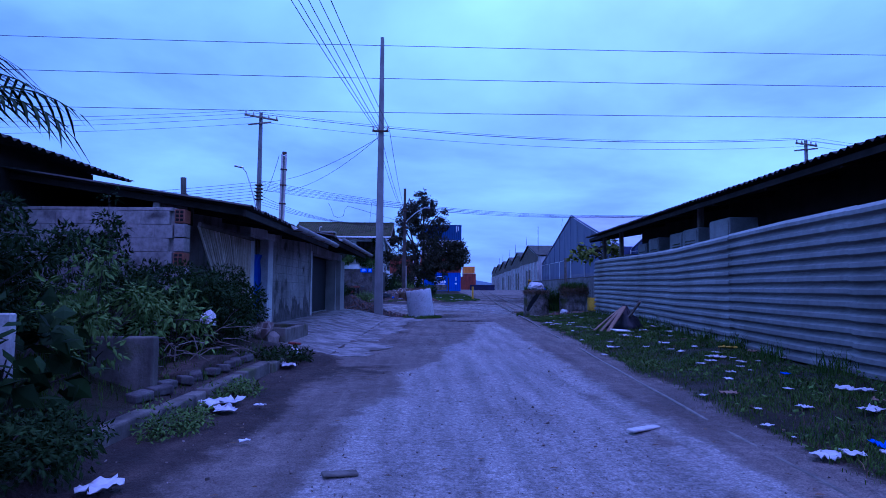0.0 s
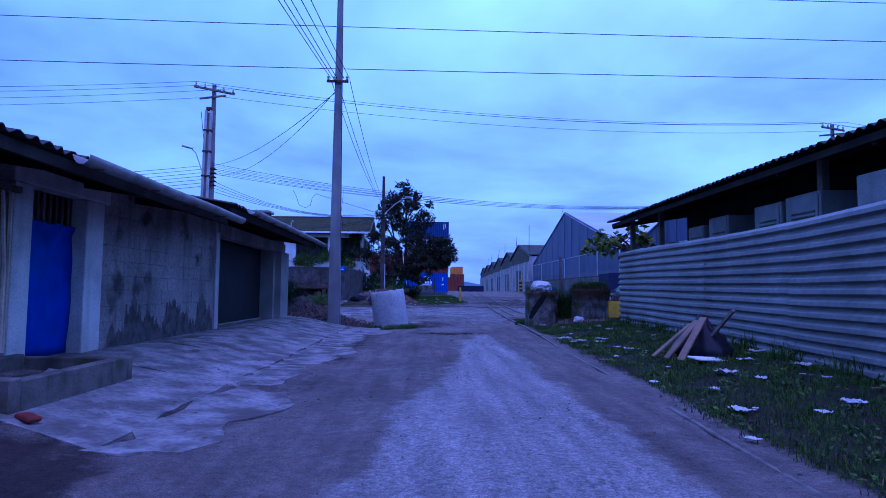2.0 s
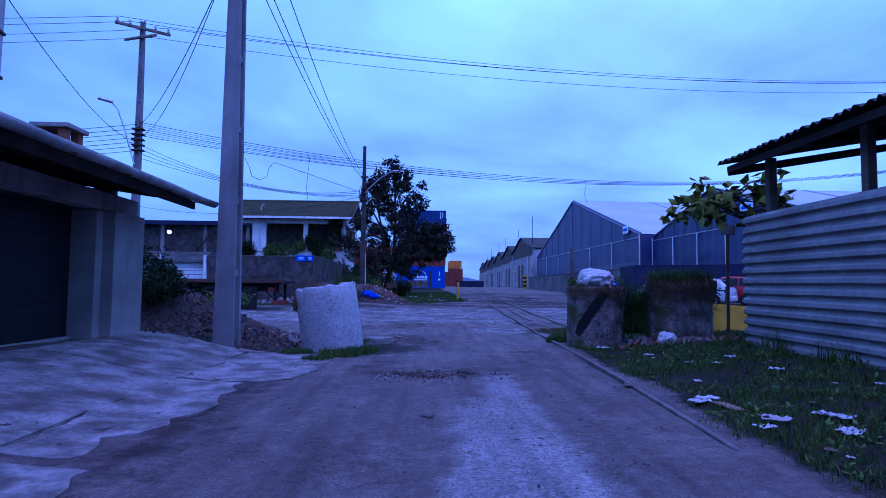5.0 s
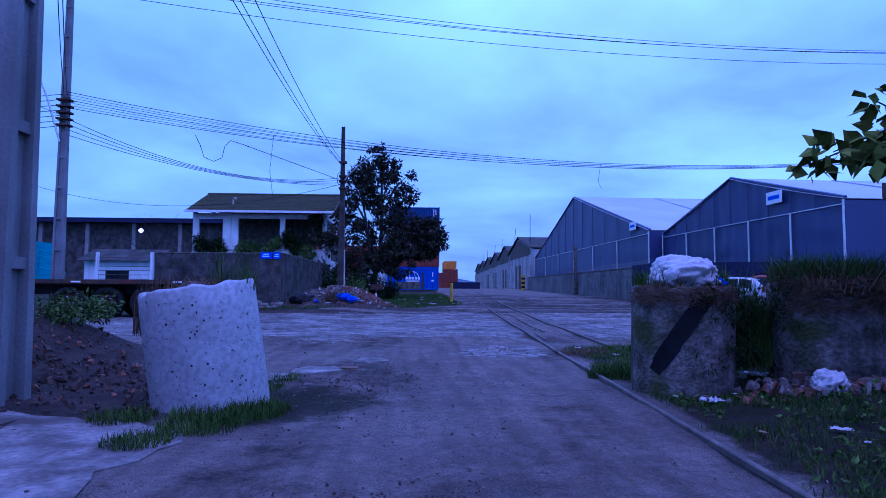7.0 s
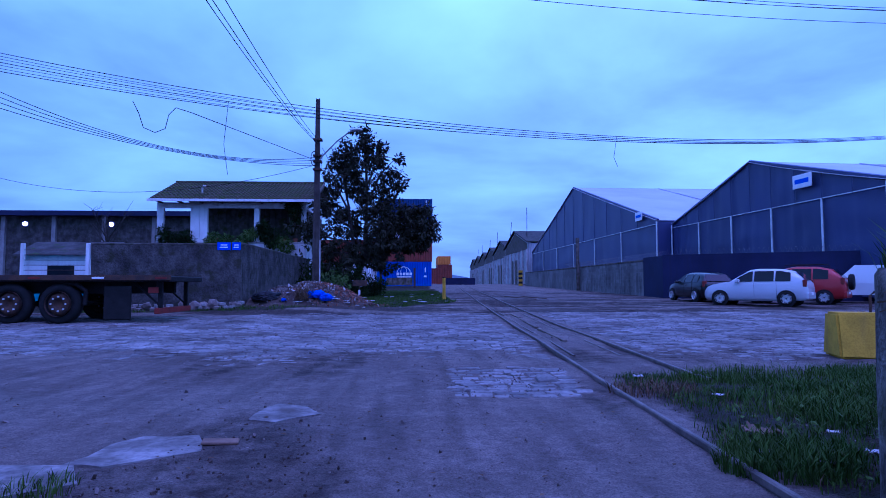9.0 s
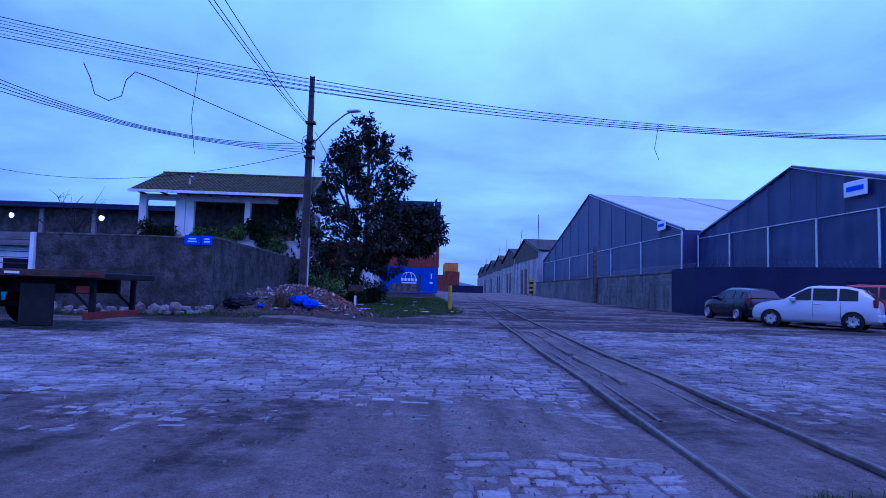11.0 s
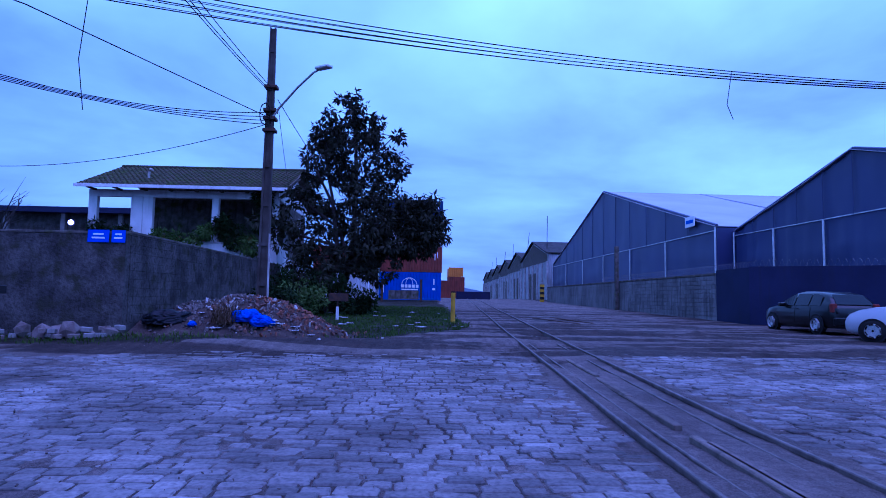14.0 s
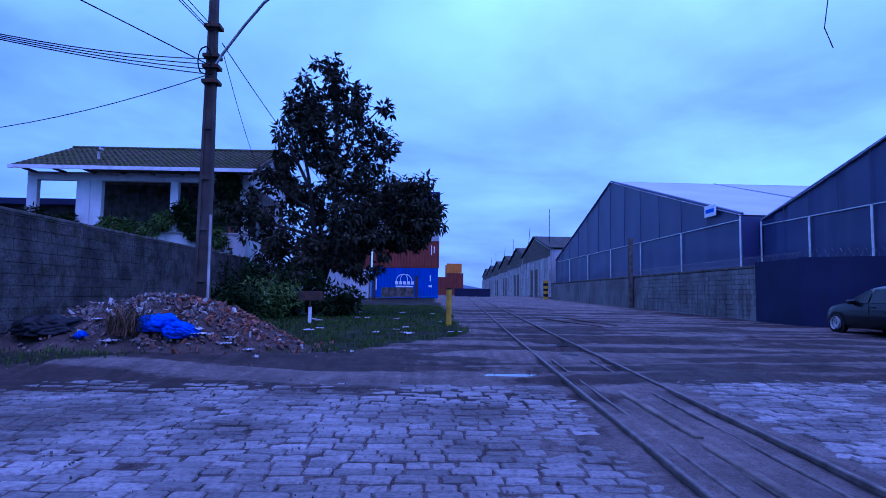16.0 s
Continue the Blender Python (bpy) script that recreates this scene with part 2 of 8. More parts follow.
M_BARK = mat("bark", (0.055, 0.045, 0.038), (0.03, 0.026, 0.022), 6, 0.95, bump=0.7)
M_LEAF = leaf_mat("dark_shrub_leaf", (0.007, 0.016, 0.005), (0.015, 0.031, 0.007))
M_LEAFB = leaf_mat("bright_shrub_leaf", (0.045, 0.085, 0.018), (0.07, 0.12, 0.024))
M_TREELEAF = leaf_mat("dark_tree_leaf", (0.022, 0.024, 0.015), (0.036, 0.036, 0.020))
M_ALMOND = leaf_mat("almond_leaf", (0.085, 0.12, 0.018), (0.14, 0.16, 0.025))
M_GRASS = leaf_mat("grass_blade", (0.024, 0.058, 0.008), (0.046, 0.086, 0.012))
M_DRY = leaf_mat("dry_straw", (0.13, 0.085, 0.05), (0.08, 0.05, 0.03))
M_SIGNB = mat("blue_sign_enamel", (0.01, 0.09, 0.62), (0.01, 0.08, 0.55), 3, 0.4, grain=0.05, bump=0)
M_PRINT = mat("white_print", (0.75, 0.75, 0.75), (0.68, 0.68, 0.68), 3, 0.5, grain=0.05, bump=0)
M_CBLUE = mat("container_blue", (0.012, 0.085, 0.42), (0.012, 0.07, 0.33), 1.2, 0.55, grain=0.15, streak=0.15, streak_col=(0.05, 0.05, 0.1))
M_CRED = mat("container_red", (0.22, 0.050, 0.030), (0.16, 0.04, 0.026), 1.2, 0.6, grain=0.2, streak=0.2)
M_CWHITE = mat("container_white", (0.48, 0.48, 0.49), (0.38, 0.38, 0.39), 1.2, 0.6, streak=0.3, streak_col=(0.2, 0.16, 0.13))
M_CNAVY = mat("container_navy", (0.03, 0.055, 0.16), (0.025, 0.045, 0.13), 1.2, 0.6)
M_CORANGE = mat("container_orange", (0.62, 0.20, 0.02), (0.5, 0.16, 0.02), 1.2, 0.6)
# the haze of distance is put into this blue-grey colour
M_HILL = mat("hazed_far_hill", (0.10, 0.13, 0.17), (0.08, 0.11, 0.15), 0.004, 1.0, grain=0, bump=0)
M_FAR = mat("far_building", (0.22, 0.22, 0.24), (0.16, 0.16, 0.18), 0.1, 0.9, grain=0.1, bump=0)


# ---- mesh helpers ----
def box(bm, lo, hi, m=None):
    x0, y0, z0 = lo
    x1, y1, z1 = hi
    v = [bm.verts.new(p if m is None else m @ Vector(p)) for p in
         ((x0, y0, z0), (x1, y0, z0), (x1, y1, z0), (x0, y1, z0), (x0, y0, z1), (x1, y0, z1), (x1, y1, z1), (x0, y1, z1))]
    for f in ((0, 3, 2, 1), (4, 5, 6, 7), (0, 1, 5, 4), (1, 2, 6, 5), (2, 3, 7, 6), (3, 0, 4, 7)):
        bm.faces.new([v[i] for i in f])
    return bm


def rbox(lo, hi, r=0.02, seg=2, m=None):
    bm = bmesh.new()
    box(bm, lo, hi)
    bmesh.ops.bevel(bm, geom=bm.edges[:], offset=r, segments=seg, affect="EDGES", profile=0.5)
    if m is not None:
        bm.transform(m)
    return bm


def tube(bm, pts, r, n=6, r2=None, caps=True):
    pts = [Vector(p) for p in pts]
    rings = []
    for i, p in enumerate(pts):
        d = (pts[min(i + 1, len(pts) - 1)] - pts[max(i - 1, 0)]).normalized()
        a = d.cross(Vector((0, 0, 1)) if abs(d.z) < 0.95 else Vector((1, 0, 0))).normalized()
        b = d.cross(a)
        k = r if r2 is None else r + (r2 - r) * i / (len(pts) - 1)
        rings.append([bm.verts.new(p + k * (math.cos(2 * math.pi * j / n) * a + math.sin(2 * math.pi * j / n) * b)) for j in range(n)])
    for u, w in zip(rings, rings[1:]):
        for j in range(n):
            bm.faces.new((u[j], u[(j + 1) % n], w[(j + 1) % n], w[j]))
    if caps:
        bm.faces.new(rings[0][::-1]); bm.faces.new(rings[-1])
    return bm


def lathe(bm, prof, n=24, m=None, close=False):
    """A turned form about z: prof is (radius, z) from bottom to top."""
    rings = []
    for r, z in prof:
        ring = []
        for j in range(n):
            p = Vector((r * math.cos(2 * math.pi * j / n), r * math.sin(2 * math.pi * j / n), z))
            ring.append(bm.verts.new(p if m is None else m @ p))
        rings.append(ring)
    for u, w in zip(rings, rings[1:]):
        for j in range(n):
            bm.faces.new((u[j], u[(j + 1) % n], w[(j + 1) % n], w[j]))
    if close:
        bm.faces.new(rings[0][::-1]); bm.faces.new(rings[-1])
    return bm


def prism(bm, poly, a, b, m=None):
    """The polygon of (u, w) in the plane x = const, drawn from x = a to x = b (u along y, w along z)."""
    s = [[bm.verts.new((Vector((x, u, w)) if m is None else m @ Vector((x, u, w)))) for u, w in poly] for x in (a, b)]
    k = len(poly)
    bm.faces.new(s[0][::-1]); bm.faces.new(s[1])
    for i in range(k):
        bm.faces.new((s[0][i], s[0][(i + 1) % k], s[1][(i + 1) % k], s[1][i]))
    return bm


def wave(bm, origin, u, v, nu, nv, lu, lv, amp, pitch, thick=0.008, shape="sine", jag=0.0):
    """A corrugated sheet: ridges run along v, the wave goes along u, with thickness."""
    o, u, v = Vector(origin), Vector(u).normalized(), Vector(v).normalized()
    n = u.cross(v).normalized()
    lay = []
    for side in (0, -thick):
        g = []
        for j in range(nv + 1):
            row = []
            for i in range(nu + 1):
                s = lu * i / nu
                ph = s / pitch % 1.0
                h = math.sin(2 * math.pi * ph) if shape == "sine" else max(-1, min(1, 2.6 * (abs(2 * ph - 1) * 2 - 1)))
                d = jag * noise.noise((i * 0.13, j * 3.1, lu)) if j in (0, nv) else 0
                row.append(bm.verts.new(o + u * s + v * (lv * j / nv + d) + n * (amp * h + side)))
            g.append(row)
        lay.append(g)
    for k, g in enumerate(lay):
        for j in range(nv):
            for i in range(nu):
                f = (g[j][i], g[j][i + 1], g[j + 1][i + 1], g[j + 1][i])
                bm.faces.new(f if k == 0 else f[::-1])
    t, w = lay
    for j in (0, nv):
        for i in range(nu):
            bm.faces.new((t[j][i], t[j][i + 1], w[j][i + 1], w[j][i]) if j else (t[j][i + 1], t[j][i], w[j][i], w[j][i + 1]))
    for i in (0, nu):
        for j in range(nv):
            bm.faces.new((t[j][i], t[j + 1][i], w[j + 1][i], w[j][i]) if i == 0 else (t[j + 1][i], t[j][i], w[j][i], w[j + 1][i]))
    return bm


def mesh_of(name, bm, material, smooth=False):
    me = bpy.data.meshes.new(name)
    bm.normal_update()
    bm.to_mesh(me)
    bm.free()
    for m in material if isinstance(material, (list, tuple)) else [material]:
        me.materials.append(m)
    if smooth:
        me.polygons.foreach_set("use_smooth", [True] * len(me.polygons))
    return me


def part(name, bm, material, parent, label="", smooth=False, kind=""):
    ob = new(name, mesh_of(name, bm, material, smooth))
    ob.parent = parent
    return tagged(ob, label, kind=kind)


def one(name, bm, material, label, category, group="", kind="", smooth=False, m=None):
    """A thing that is a single mesh."""
    ob = new(name, mesh_of(name, bm, material, smooth))
    if m is not None:
        ob.matrix_world = m
    return tagged(ob, label, category, group, kind)


def thing(name, label, category, group="", kind="", m=None):
    ob = new(name)
    ob.empty_display_size = 0.2
    if m is not None:
        ob.matrix_world = m
    return tagged(ob, label, category, group, kind)


def raw(name, verts, faces, material, parent=None, smooth=False):
    me = bpy.data.meshes.new(name)
    me.from_pydata(verts, [], faces)
    me.materials.append(material)
    if smooth:
        me.polygons.foreach_set("use_smooth", [True] * len(me.polygons))
    ob = new(name, me)
    ob.parent = parent
    return ob


def lerp(a, b, t):
    return a + (b - a) * t


def smooth01(t):
    t = max(0.0, min(1.0, t))
    return t * t * (3 - 2 * t)


# ---- the lie of the land ----
RAIL = [(2.0, -6), (2.1, 2), (2.24, 5), (2.46, 8.1), (2.72, 11.5), (3.0, 17.0), (3.25, 20.2), (3.45, 23.7), (3.62, 27), (3.82, 30), (3.97, 32),
        (4.22, 36.5), (4.45, 41.4), (4.8, 48.5), (5.45, 60), (5.75, 66), (7.2, 92), (8.6, 118)]


def rail_x(y):
    for (xa, ya), (xb, yb) in zip(RAIL, RAIL[1:]):
        if y <= yb:
            return lerp(xa, xb, (y - ya) / (yb - ya))
    return RAIL[-1][0]


def land(x, y):
    """Height of the ground."""
    z = 1.1 * max(0.0, min(1.0, (y - 36) / 74))
    r = rail_x(y)
    if x > r and y < 30:
        z += (0.02 + 0.2 * smooth01((x - r) / 2.6)) * (1 - smooth01((y - 24.8) / 3.5))
    if x < -1.1 and y > 7.5:
        z += 0.30 * smooth01((-1.1 - x) / 2.3) * smooth01((y - 7.5) / 2) * (1 - smooth01((y - 24.5) / 4))
    if x < -2.0 and y < 10:
        z += (0.10 + 0.25 * smooth01((-2.1 - x) / 1.2)) * (1 - smooth01((y - 8.5) / 1.2)) * smooth01((-2.0 - x) / 0.15)
    z += 0.8 * math.exp(-((x + 4.3) / 1.5) ** 2 - ((y - 25.4) / 1.4) ** 2)
    z += 0.16 * math.exp(-((x + 2.6) / 3.0) ** 2 - ((y - 43.6) / 1.6) ** 2)
    return z


def wear(x, y):
    """Small unevenness: ruts, wheel tracks and lumps."""
    p = Vector((x * 0.9, y * 0.5, 0))
    z = 0.030 * noise.noise(p) + 0.018 * noise.noise(p * 4) + 0.009 * noise.noise(p * 9)
    if 40 < y < 52 and -6 < x < 18:
        z += 0.05 * noise.noise(Vector((x * 0.25 + y * 0.12, y * 2.3, 3))) * smooth01((y - 40) / 2) * smooth01((52 - y) / 3)
        z -= 0.035 * ruts(x, y) * smooth01((y - 40) / 1.2) * smooth01((52 - y) / 2)
    return z


def ruts(x, y):
    """Wheel tracks that sweep across the muddy crossing, 0 to 1."""
    s = 0.0
    for k, c in enumerate((40.9, 41.35, 42.5, 43.3, 44.6, 45.1, 46.8, 48.4)):
        d = y - (c + (0.05 + 0.03 * (k % 3)) * (x - 3) + 0.45 * math.sin(x * 0.28 + c) + 0.1 * math.sin(x * 1.3 + k))
        s = max(s, math.exp(-(d / 0.16) ** 2) * (0.55 + 0.45 * math.sin(x * 0.5 + 2 * k)))
    return s


def ground_z(x, y):
    return land(x, y) + wear(x, y)


def cob_zone(x, y):
    """How well the setts of the crossing show through the dirt, 0 to 1."""
    if y < 26 or y > 44:
        return 0.0
    n1 = noise.noise(Vector((x * 0.45, y * 0.6, 1)))
    near = 28.4 + 0.25 * math.sin(x * 0.6) + (0.9 if x < -1 else 0.0) + 0.9 * n1
    far_ = 40.4 + 0.5 * n1 + 0.25 * min(0, x + 1) + (0.6 if x > 5 else 0)
    v = smooth01((y - near) / 3.6) * (1 - smooth01((y - far_) / 1.4))
    v *= 0.5 + 0.5 * smooth01(0.8 + 1.7 * noise.noise(Vector((x * 0.35, y * 0.8, 20))))
    r = rail_x(y)
    if r - 0.12 < x < r + 1.4:
        return 0.0
    if 2.0 < x < r - 0.2 and 27.0 < y < 29.0:
        v = max(v, 0.75)
    return v



# ---- ground ----
def axis_lines(a, b, step, outer):
    fine = list(np.arange(a, b + 1e-6, step))
    lo, hi, k = [], [], step
    p, q = fine[0], fine[-1]
    while p > -outer or q < outer:
        k *= 1.5
        p, q = p - k, q + k
        lo.append(p); hi.append(q)
    return lo[::-1] + fine + hi


def masks(x, y):
    """How far grass, gravel, mud and cobble bedding cover a spot."""
    n1 = noise.noise(Vector((x * 0.7, y * 0.7, 5)))
    n2 = noise.noise(Vector((x * 2.1, y * 2.1, 9)))
    r = rail_x(y)
    j = 0.35 * n1 + 0.2 * n2
    grass = 0.0
    if y < 29:
        grass = smooth01((x - r - 0.02 + 0.35 * j) / 0.4) * (1 - smooth01((y - 27.3 + 2 * j) / 1.4)) * (1 - 0.3 * smooth01((x - 9) / 3))
        grass = max(grass, smooth01((-2.15 - x + 0.5 * j) / 0.4) * (1 - smooth01((y - 8.3) / 0.8)))
    grass = max(grass, 0.9 * smooth01(1.4 - math.hypot((x + 0.2) / 1.2, (y - 23.2) / 0.9) + j))
    if y > 40 and x < 4.2:
        edge = (41.75 if x < -2.5 else 42.2) + 0.55 * max(0.0, x + 2.5) + (1.2 * max(0.0, x - 1.0))
        grass = max(grass, smooth01((y - edge + 1.1 * j) / 0.8) * smooth01((4.0 - x + j) / 0.5) * (1 - smooth01((y - 88) / 4)))
    if x > 16.2 and y > 50:
        grass = max(grass, 0.6)
    gl = lerp(-1.0, 1.0, smooth01((y - 2) / 17))
    gr = lerp(1.75, 2.1, smooth01(y / 20))
    gravel = smooth01((x - gl + 0.6 * j) / 0.5) * smooth01((gr - x + 0.5 * j) / 0.3) * (1 - smooth01((y - 17.5 + 2 * j) / 2.5))
    gravel = max(gravel, 0.9 * smooth01((x - 1.55 + 0.4 * j) / 0.2) * smooth01((2.15 - x + 0.4 * j) / 0.3) * (1 - smooth01((y - 20) / 1.5)))
    gravel *= 1 - 0.8 * grass
    mud = smooth01(0.5 + 2.2 * noise.noise(Vector((x * 0.22 + y * 0.1, y * 1.1, 2)))) * smooth01((y - 39) / 2) * (1 - smooth01((y - 64) / 12))
    mud = max(mud, smooth01((-1.2 - x) / 0.4) * smooth01((y - 22.8) / 1) * (1 - smooth01((y - 25.5) / 2)) * 0.9 * smooth01((-1.4 - x) / 0.8))
    mud = max(mud, 0.65 * smooth01(0.2 + 2 * n1) * smooth01((-0.2 - x) / 0.6) * smooth01((x + 2.6) / 0.5) * smooth01((y - 6) / 2) * (1 - smooth01((y - 22) / 2)))
    mud = max(mud, 0.95 * smooth01((-1.05 - x + 0.5 * j) / 0.5) * (1 - smooth01((y - 8.8) / 1.5)))
    mud = max(mud, 0.5 * smooth01(0.1 + 2.5 * noise.noise(Vector((x * 0.9, y * 0.35, 12)))) * smooth01((y - 13) / 4) * (1 - smooth01((y - 31) / 2)))
    mud = max(mud, 0.98 * smooth01((-0.75 - x + 0.6 * j) / 0.4) * smooth01((y - 22.35 + 0.3 * j) / 0.3) * (1 - smooth01((y + 0.9 * max(-1.6, x) - 22.7 + j) / 0.9)))
    mud = max(mud, 0.48 * cob_zone(x, y))
    if 40 < y < 52 and -6 < x < 18:
        mud = max(mud, 0.95 * ruts(x, y) * smooth01((y - 40) / 1.2))
    return grass, gravel, mud


def ground_material():
    m = bpy.data.materials.new("street_ground")
    m.use_nodes = True
    n, l = m.node_tree.nodes, m.node_tree.links
    b = n["Principled BSDF"]
    b.inputs["Specular IOR Level"].default_value = 0.10
    geo = n.new("ShaderNodeNewGeometry")

    def noi(s, d=5, r=0.55):
        t = n.new("ShaderNodeTexNoise")
        t.inputs["Scale"].default_value, t.inputs["Detail"].default_value, t.inputs["Roughness"].default_value = s, d, r
        l.new(geo.outputs["Position"], t.inputs["Vector"])
        return t.outputs["Fac"]

    def rng(f, a, z, c=0.0, d=1.0):
        r = n.new("ShaderNodeMapRange")
        for i, v in ((1, a), (2, z), (3, c), (4, d)):
            r.inputs[i].default_value = v
        l.new(f, r.inputs[0])
        return r.outputs[0]

    def mix(f, a, z, mode="MIX"):
        k = n.new("ShaderNodeMix")
        k.data_type, k.blend_type = "RGBA", mode
        for s, v in ((0, f), (6, a), (7, z)):
            if hasattr(v, "is_linked"):
                l.new(v, k.inputs[s])
            else:
                k.inputs[s].default_value = v if s == 0 else (*v, 1)
        return k.outputs[2]

    def op(o, a, z):
        k = n.new("ShaderNodeMath")
        k.operation = o
        for i, v in enumerate((a, z)):
            if hasattr(v, "is_linked"):
                l.new(v, k.inputs[i])
            else:
                k.inputs[i].default_value = v
        return k.outputs[0]

    def attr(name):
        a = n.new("ShaderNodeAttribute")
        a.attribute_name = name
        # ragged border
        return rng(op("ADD", a.outputs["Fac"], op("MULTIPLY", op("SUBTRACT", noi(3.2, 8, 0.72), 0.5), 1.5)), 0.32, 0.68)

    dirt = mix(rng(noi(0.55), 0.35, 0.65), (0.175, 0.140, 0.122), (0.118, 0.094, 0.083))
    dirt = mix(rng(noi(3.1, 6), 0.5, 0.75, 0, 0.6), dirt, (0.25, 0.205, 0.187))
    vor = n.new("ShaderNodeTexVoronoi")
    vor.inputs["Scale"].default_value = 42
    l.new(geo.outputs["Position"], vor.inputs["Vector"])
    peb = rng(vor.outputs["Distance"], 0.12, 0.34, 1, 0)
    stones = mix(rng(noi(60, 2), 0.4, 0.6), (0.42, 0.40, 0.39), (0.15, 0.14, 0.135))
    grav = mix(rng(noi(30, 5, 0.7), 0.42, 0.58), (0.33, 0.295, 0.28), (0.205, 0.18, 0.17))
    grav = mix(op("MULTIPLY", peb, rng(noi(9), 0.45, 0.6)), grav, stones)
    grav = mix(rng(noi(1.1, 5), 0.5, 0.72, 0, 0.5), grav, (0.16, 0.13, 0.118))
    mud = mix(rng(noi(2.2, 6), 0.35, 0.65), (0.070, 0.050, 0.042), (0.040, 0.030, 0.026))
    soil = mix(rng(noi(3.5, 6), 0.35, 0.65), (0.036, 0.027, 0.019), (0.018, 0.020, 0.009))
    c = mix(attr("gravel"), dirt, grav)
    c = mix(attr("mud"), c, mud)
    c = mix(attr("grass"), c, soil)
    mp = n.new("ShaderNodeMapping")
    mp.inputs["Scale"].default_value = (5.0, 0.45, 1.0)
    l.new(geo.outputs["Position"], mp.inputs["Vector"])
    tk = n.new("ShaderNodeTexNoise")
    tk.inputs["Scale"].default_value, tk.inputs["Detail"].default_value = 1.0, 7
    l.new(mp.outputs[0], tk.inputs["Vector"])
    c = mix(0.7, c, rng(tk.outputs["Fac"], 0.32, 0.62, 0.55, 1.12), "MULTIPLY")
    c = mix(0.75, c, rng(noi(75, 3, 0.75), 0.33, 0.60, 0.35, 1.12), "MULTIPLY")
    c = mix(0.65, c, rng(noi(12, 7, 0.75), 0.34, 0.60, 0.6, 1.25), "MULTIPLY")
    spk = n.new("ShaderNodeTexVoronoi")
    spk.inputs["Scale"].default_value = 17
    l.new(geo.outputs["Position"], spk.inputs["Vector"])
    c = mix(op("MULTIPLY", rng(spk.outputs["Distance"], 0.10, 0.16, 1, 0), rng(noi(1.7), 0.5, 0.62, 0, 0.8)), c, (0.045, 0.038, 0.035))
    l.new(c, b.inputs["Base Color"])
    wet = rng(noi(0.35, 4), 0.45, 0.7, 0.9, 0.6)
    l.new(wet, b.inputs["Roughness"])
    bp = n.new("ShaderNodeBump")
    bp.inputs["Strength"].default_value, bp.inputs["Distance"].default_value = 0.9, 0.035
    l.new(op("ADD", op("ADD", noi(38, 4, 0.7), op("MULTIPLY", noi(6, 6), 1.5)), op("MULTIPLY", peb, 0.35)), bp.inputs["Height"])
    l.new(bp.outputs[0], b.inputs["Normal"])
    return m


gx = axis_lines(-9, 18, 0.2, 1600)
gy = axis_lines(-4, 66, 0.2, 2000)
POOLS = ((3.93, 42.45, 0.52, 0.26), (5.6, 47.3, 0.34, 0.6), (5.3, 45.0, 0.24, 0.4))


def pool(x, y):
    """The hollows that hold the puddles."""
    return sum(0.06 * math.exp(-((x - a) / (1.1 * c)) ** 2 - ((y - b) / (1.1 * d)) ** 2) for a, b, c, d in POOLS)


gverts, gmask = [], ([], [], [])
for yy in gy:
    for xx in gx:
        far = max(0, -4 - yy, yy - 66, -9 - xx, xx - 18)
        gverts.append((xx, yy, land(xx, yy) + (wear(xx, yy) - 0.024 * cob_zone(xx, yy) - pool(xx, yy) if far < 1 else 0)))
        mk = masks(xx, yy) if far < 60 else (0.5, 0, 0)
        for i in range(3):
            gmask[i].append(mk[i])
gn = len(gx)
gfaces = [(j * gn + i, j * gn + i + 1, (j + 1) * gn + i + 1, (j + 1) * gn + i) for j in range(len(gy) - 1) for i in range(gn - 1)]
ground = raw("ground", gverts, gfaces, ground_material(), smooth=True)
tagged(ground, "unpaved street of dirt, gravel, mud and rough grass", "ground", kind="structure")
for nm, vals in zip(("grass", "gravel", "mud"), gmask):
    ground.data.attributes.new(nm, "FLOAT", "POINT").data.foreach_set("value", vals)

# puddles lie in the ruts
for px, py, pa, pb in POOLS:
    bm = bmesh.new()
    zz = ground_z(px, py) - 0.03
    ring = []
    for i in range(28):
        a = 2 * math.pi * i / 28
        k = 1 + 0.35 * noise.noise((math.cos(a) * 1.7 + px, math.sin(a) * 1.7, py))
        ring.append(bm.verts.new((px + pa * k * math.cos(a), py + pb * k * math.sin(a), zz)))
    bm.faces.new(ring)
    w = mat("puddle_water", (0.05, 0.045, 0.04), None, 1, 0.03, grain=0, bump=0, spec=0.6)
    one("puddle", bm, w, "shallow puddle of rainwater in the mud", "puddle", "puddles", "structure")


# ---- far distance ----
bm = bmesh.new()
prev = None
for i in range(90):
    xx = -1200 + i * 40
    h = 12 + 75 * max(0, noise.noise((xx * 0.0021 + 4.4, 0, 1)) + 0.25) + 14 * noise.noise((xx * 0.009, 3, 0))
    cur = (bm.verts.new((xx, 1500, -5)), bm.verts.new((xx, 1560, max(4, h))), bm.verts.new((xx, 1700, -5)))
    if prev:
        bm.faces.new((prev[0], cur[0], cur[1], prev[1])); bm.faces.new((prev[1], cur[1], cur[2], prev[2]))
    prev = cur
one("backdrop_hills", bm, M_HILL, "low hazy hills along the horizon", "hills", kind="structure", smooth=True)


# ---- low house beside the street ----
WX, BZ = -3.45, 0.27
house = thing("low_house", "low unpainted block house with garage, corrugated roof and gutter", "house")


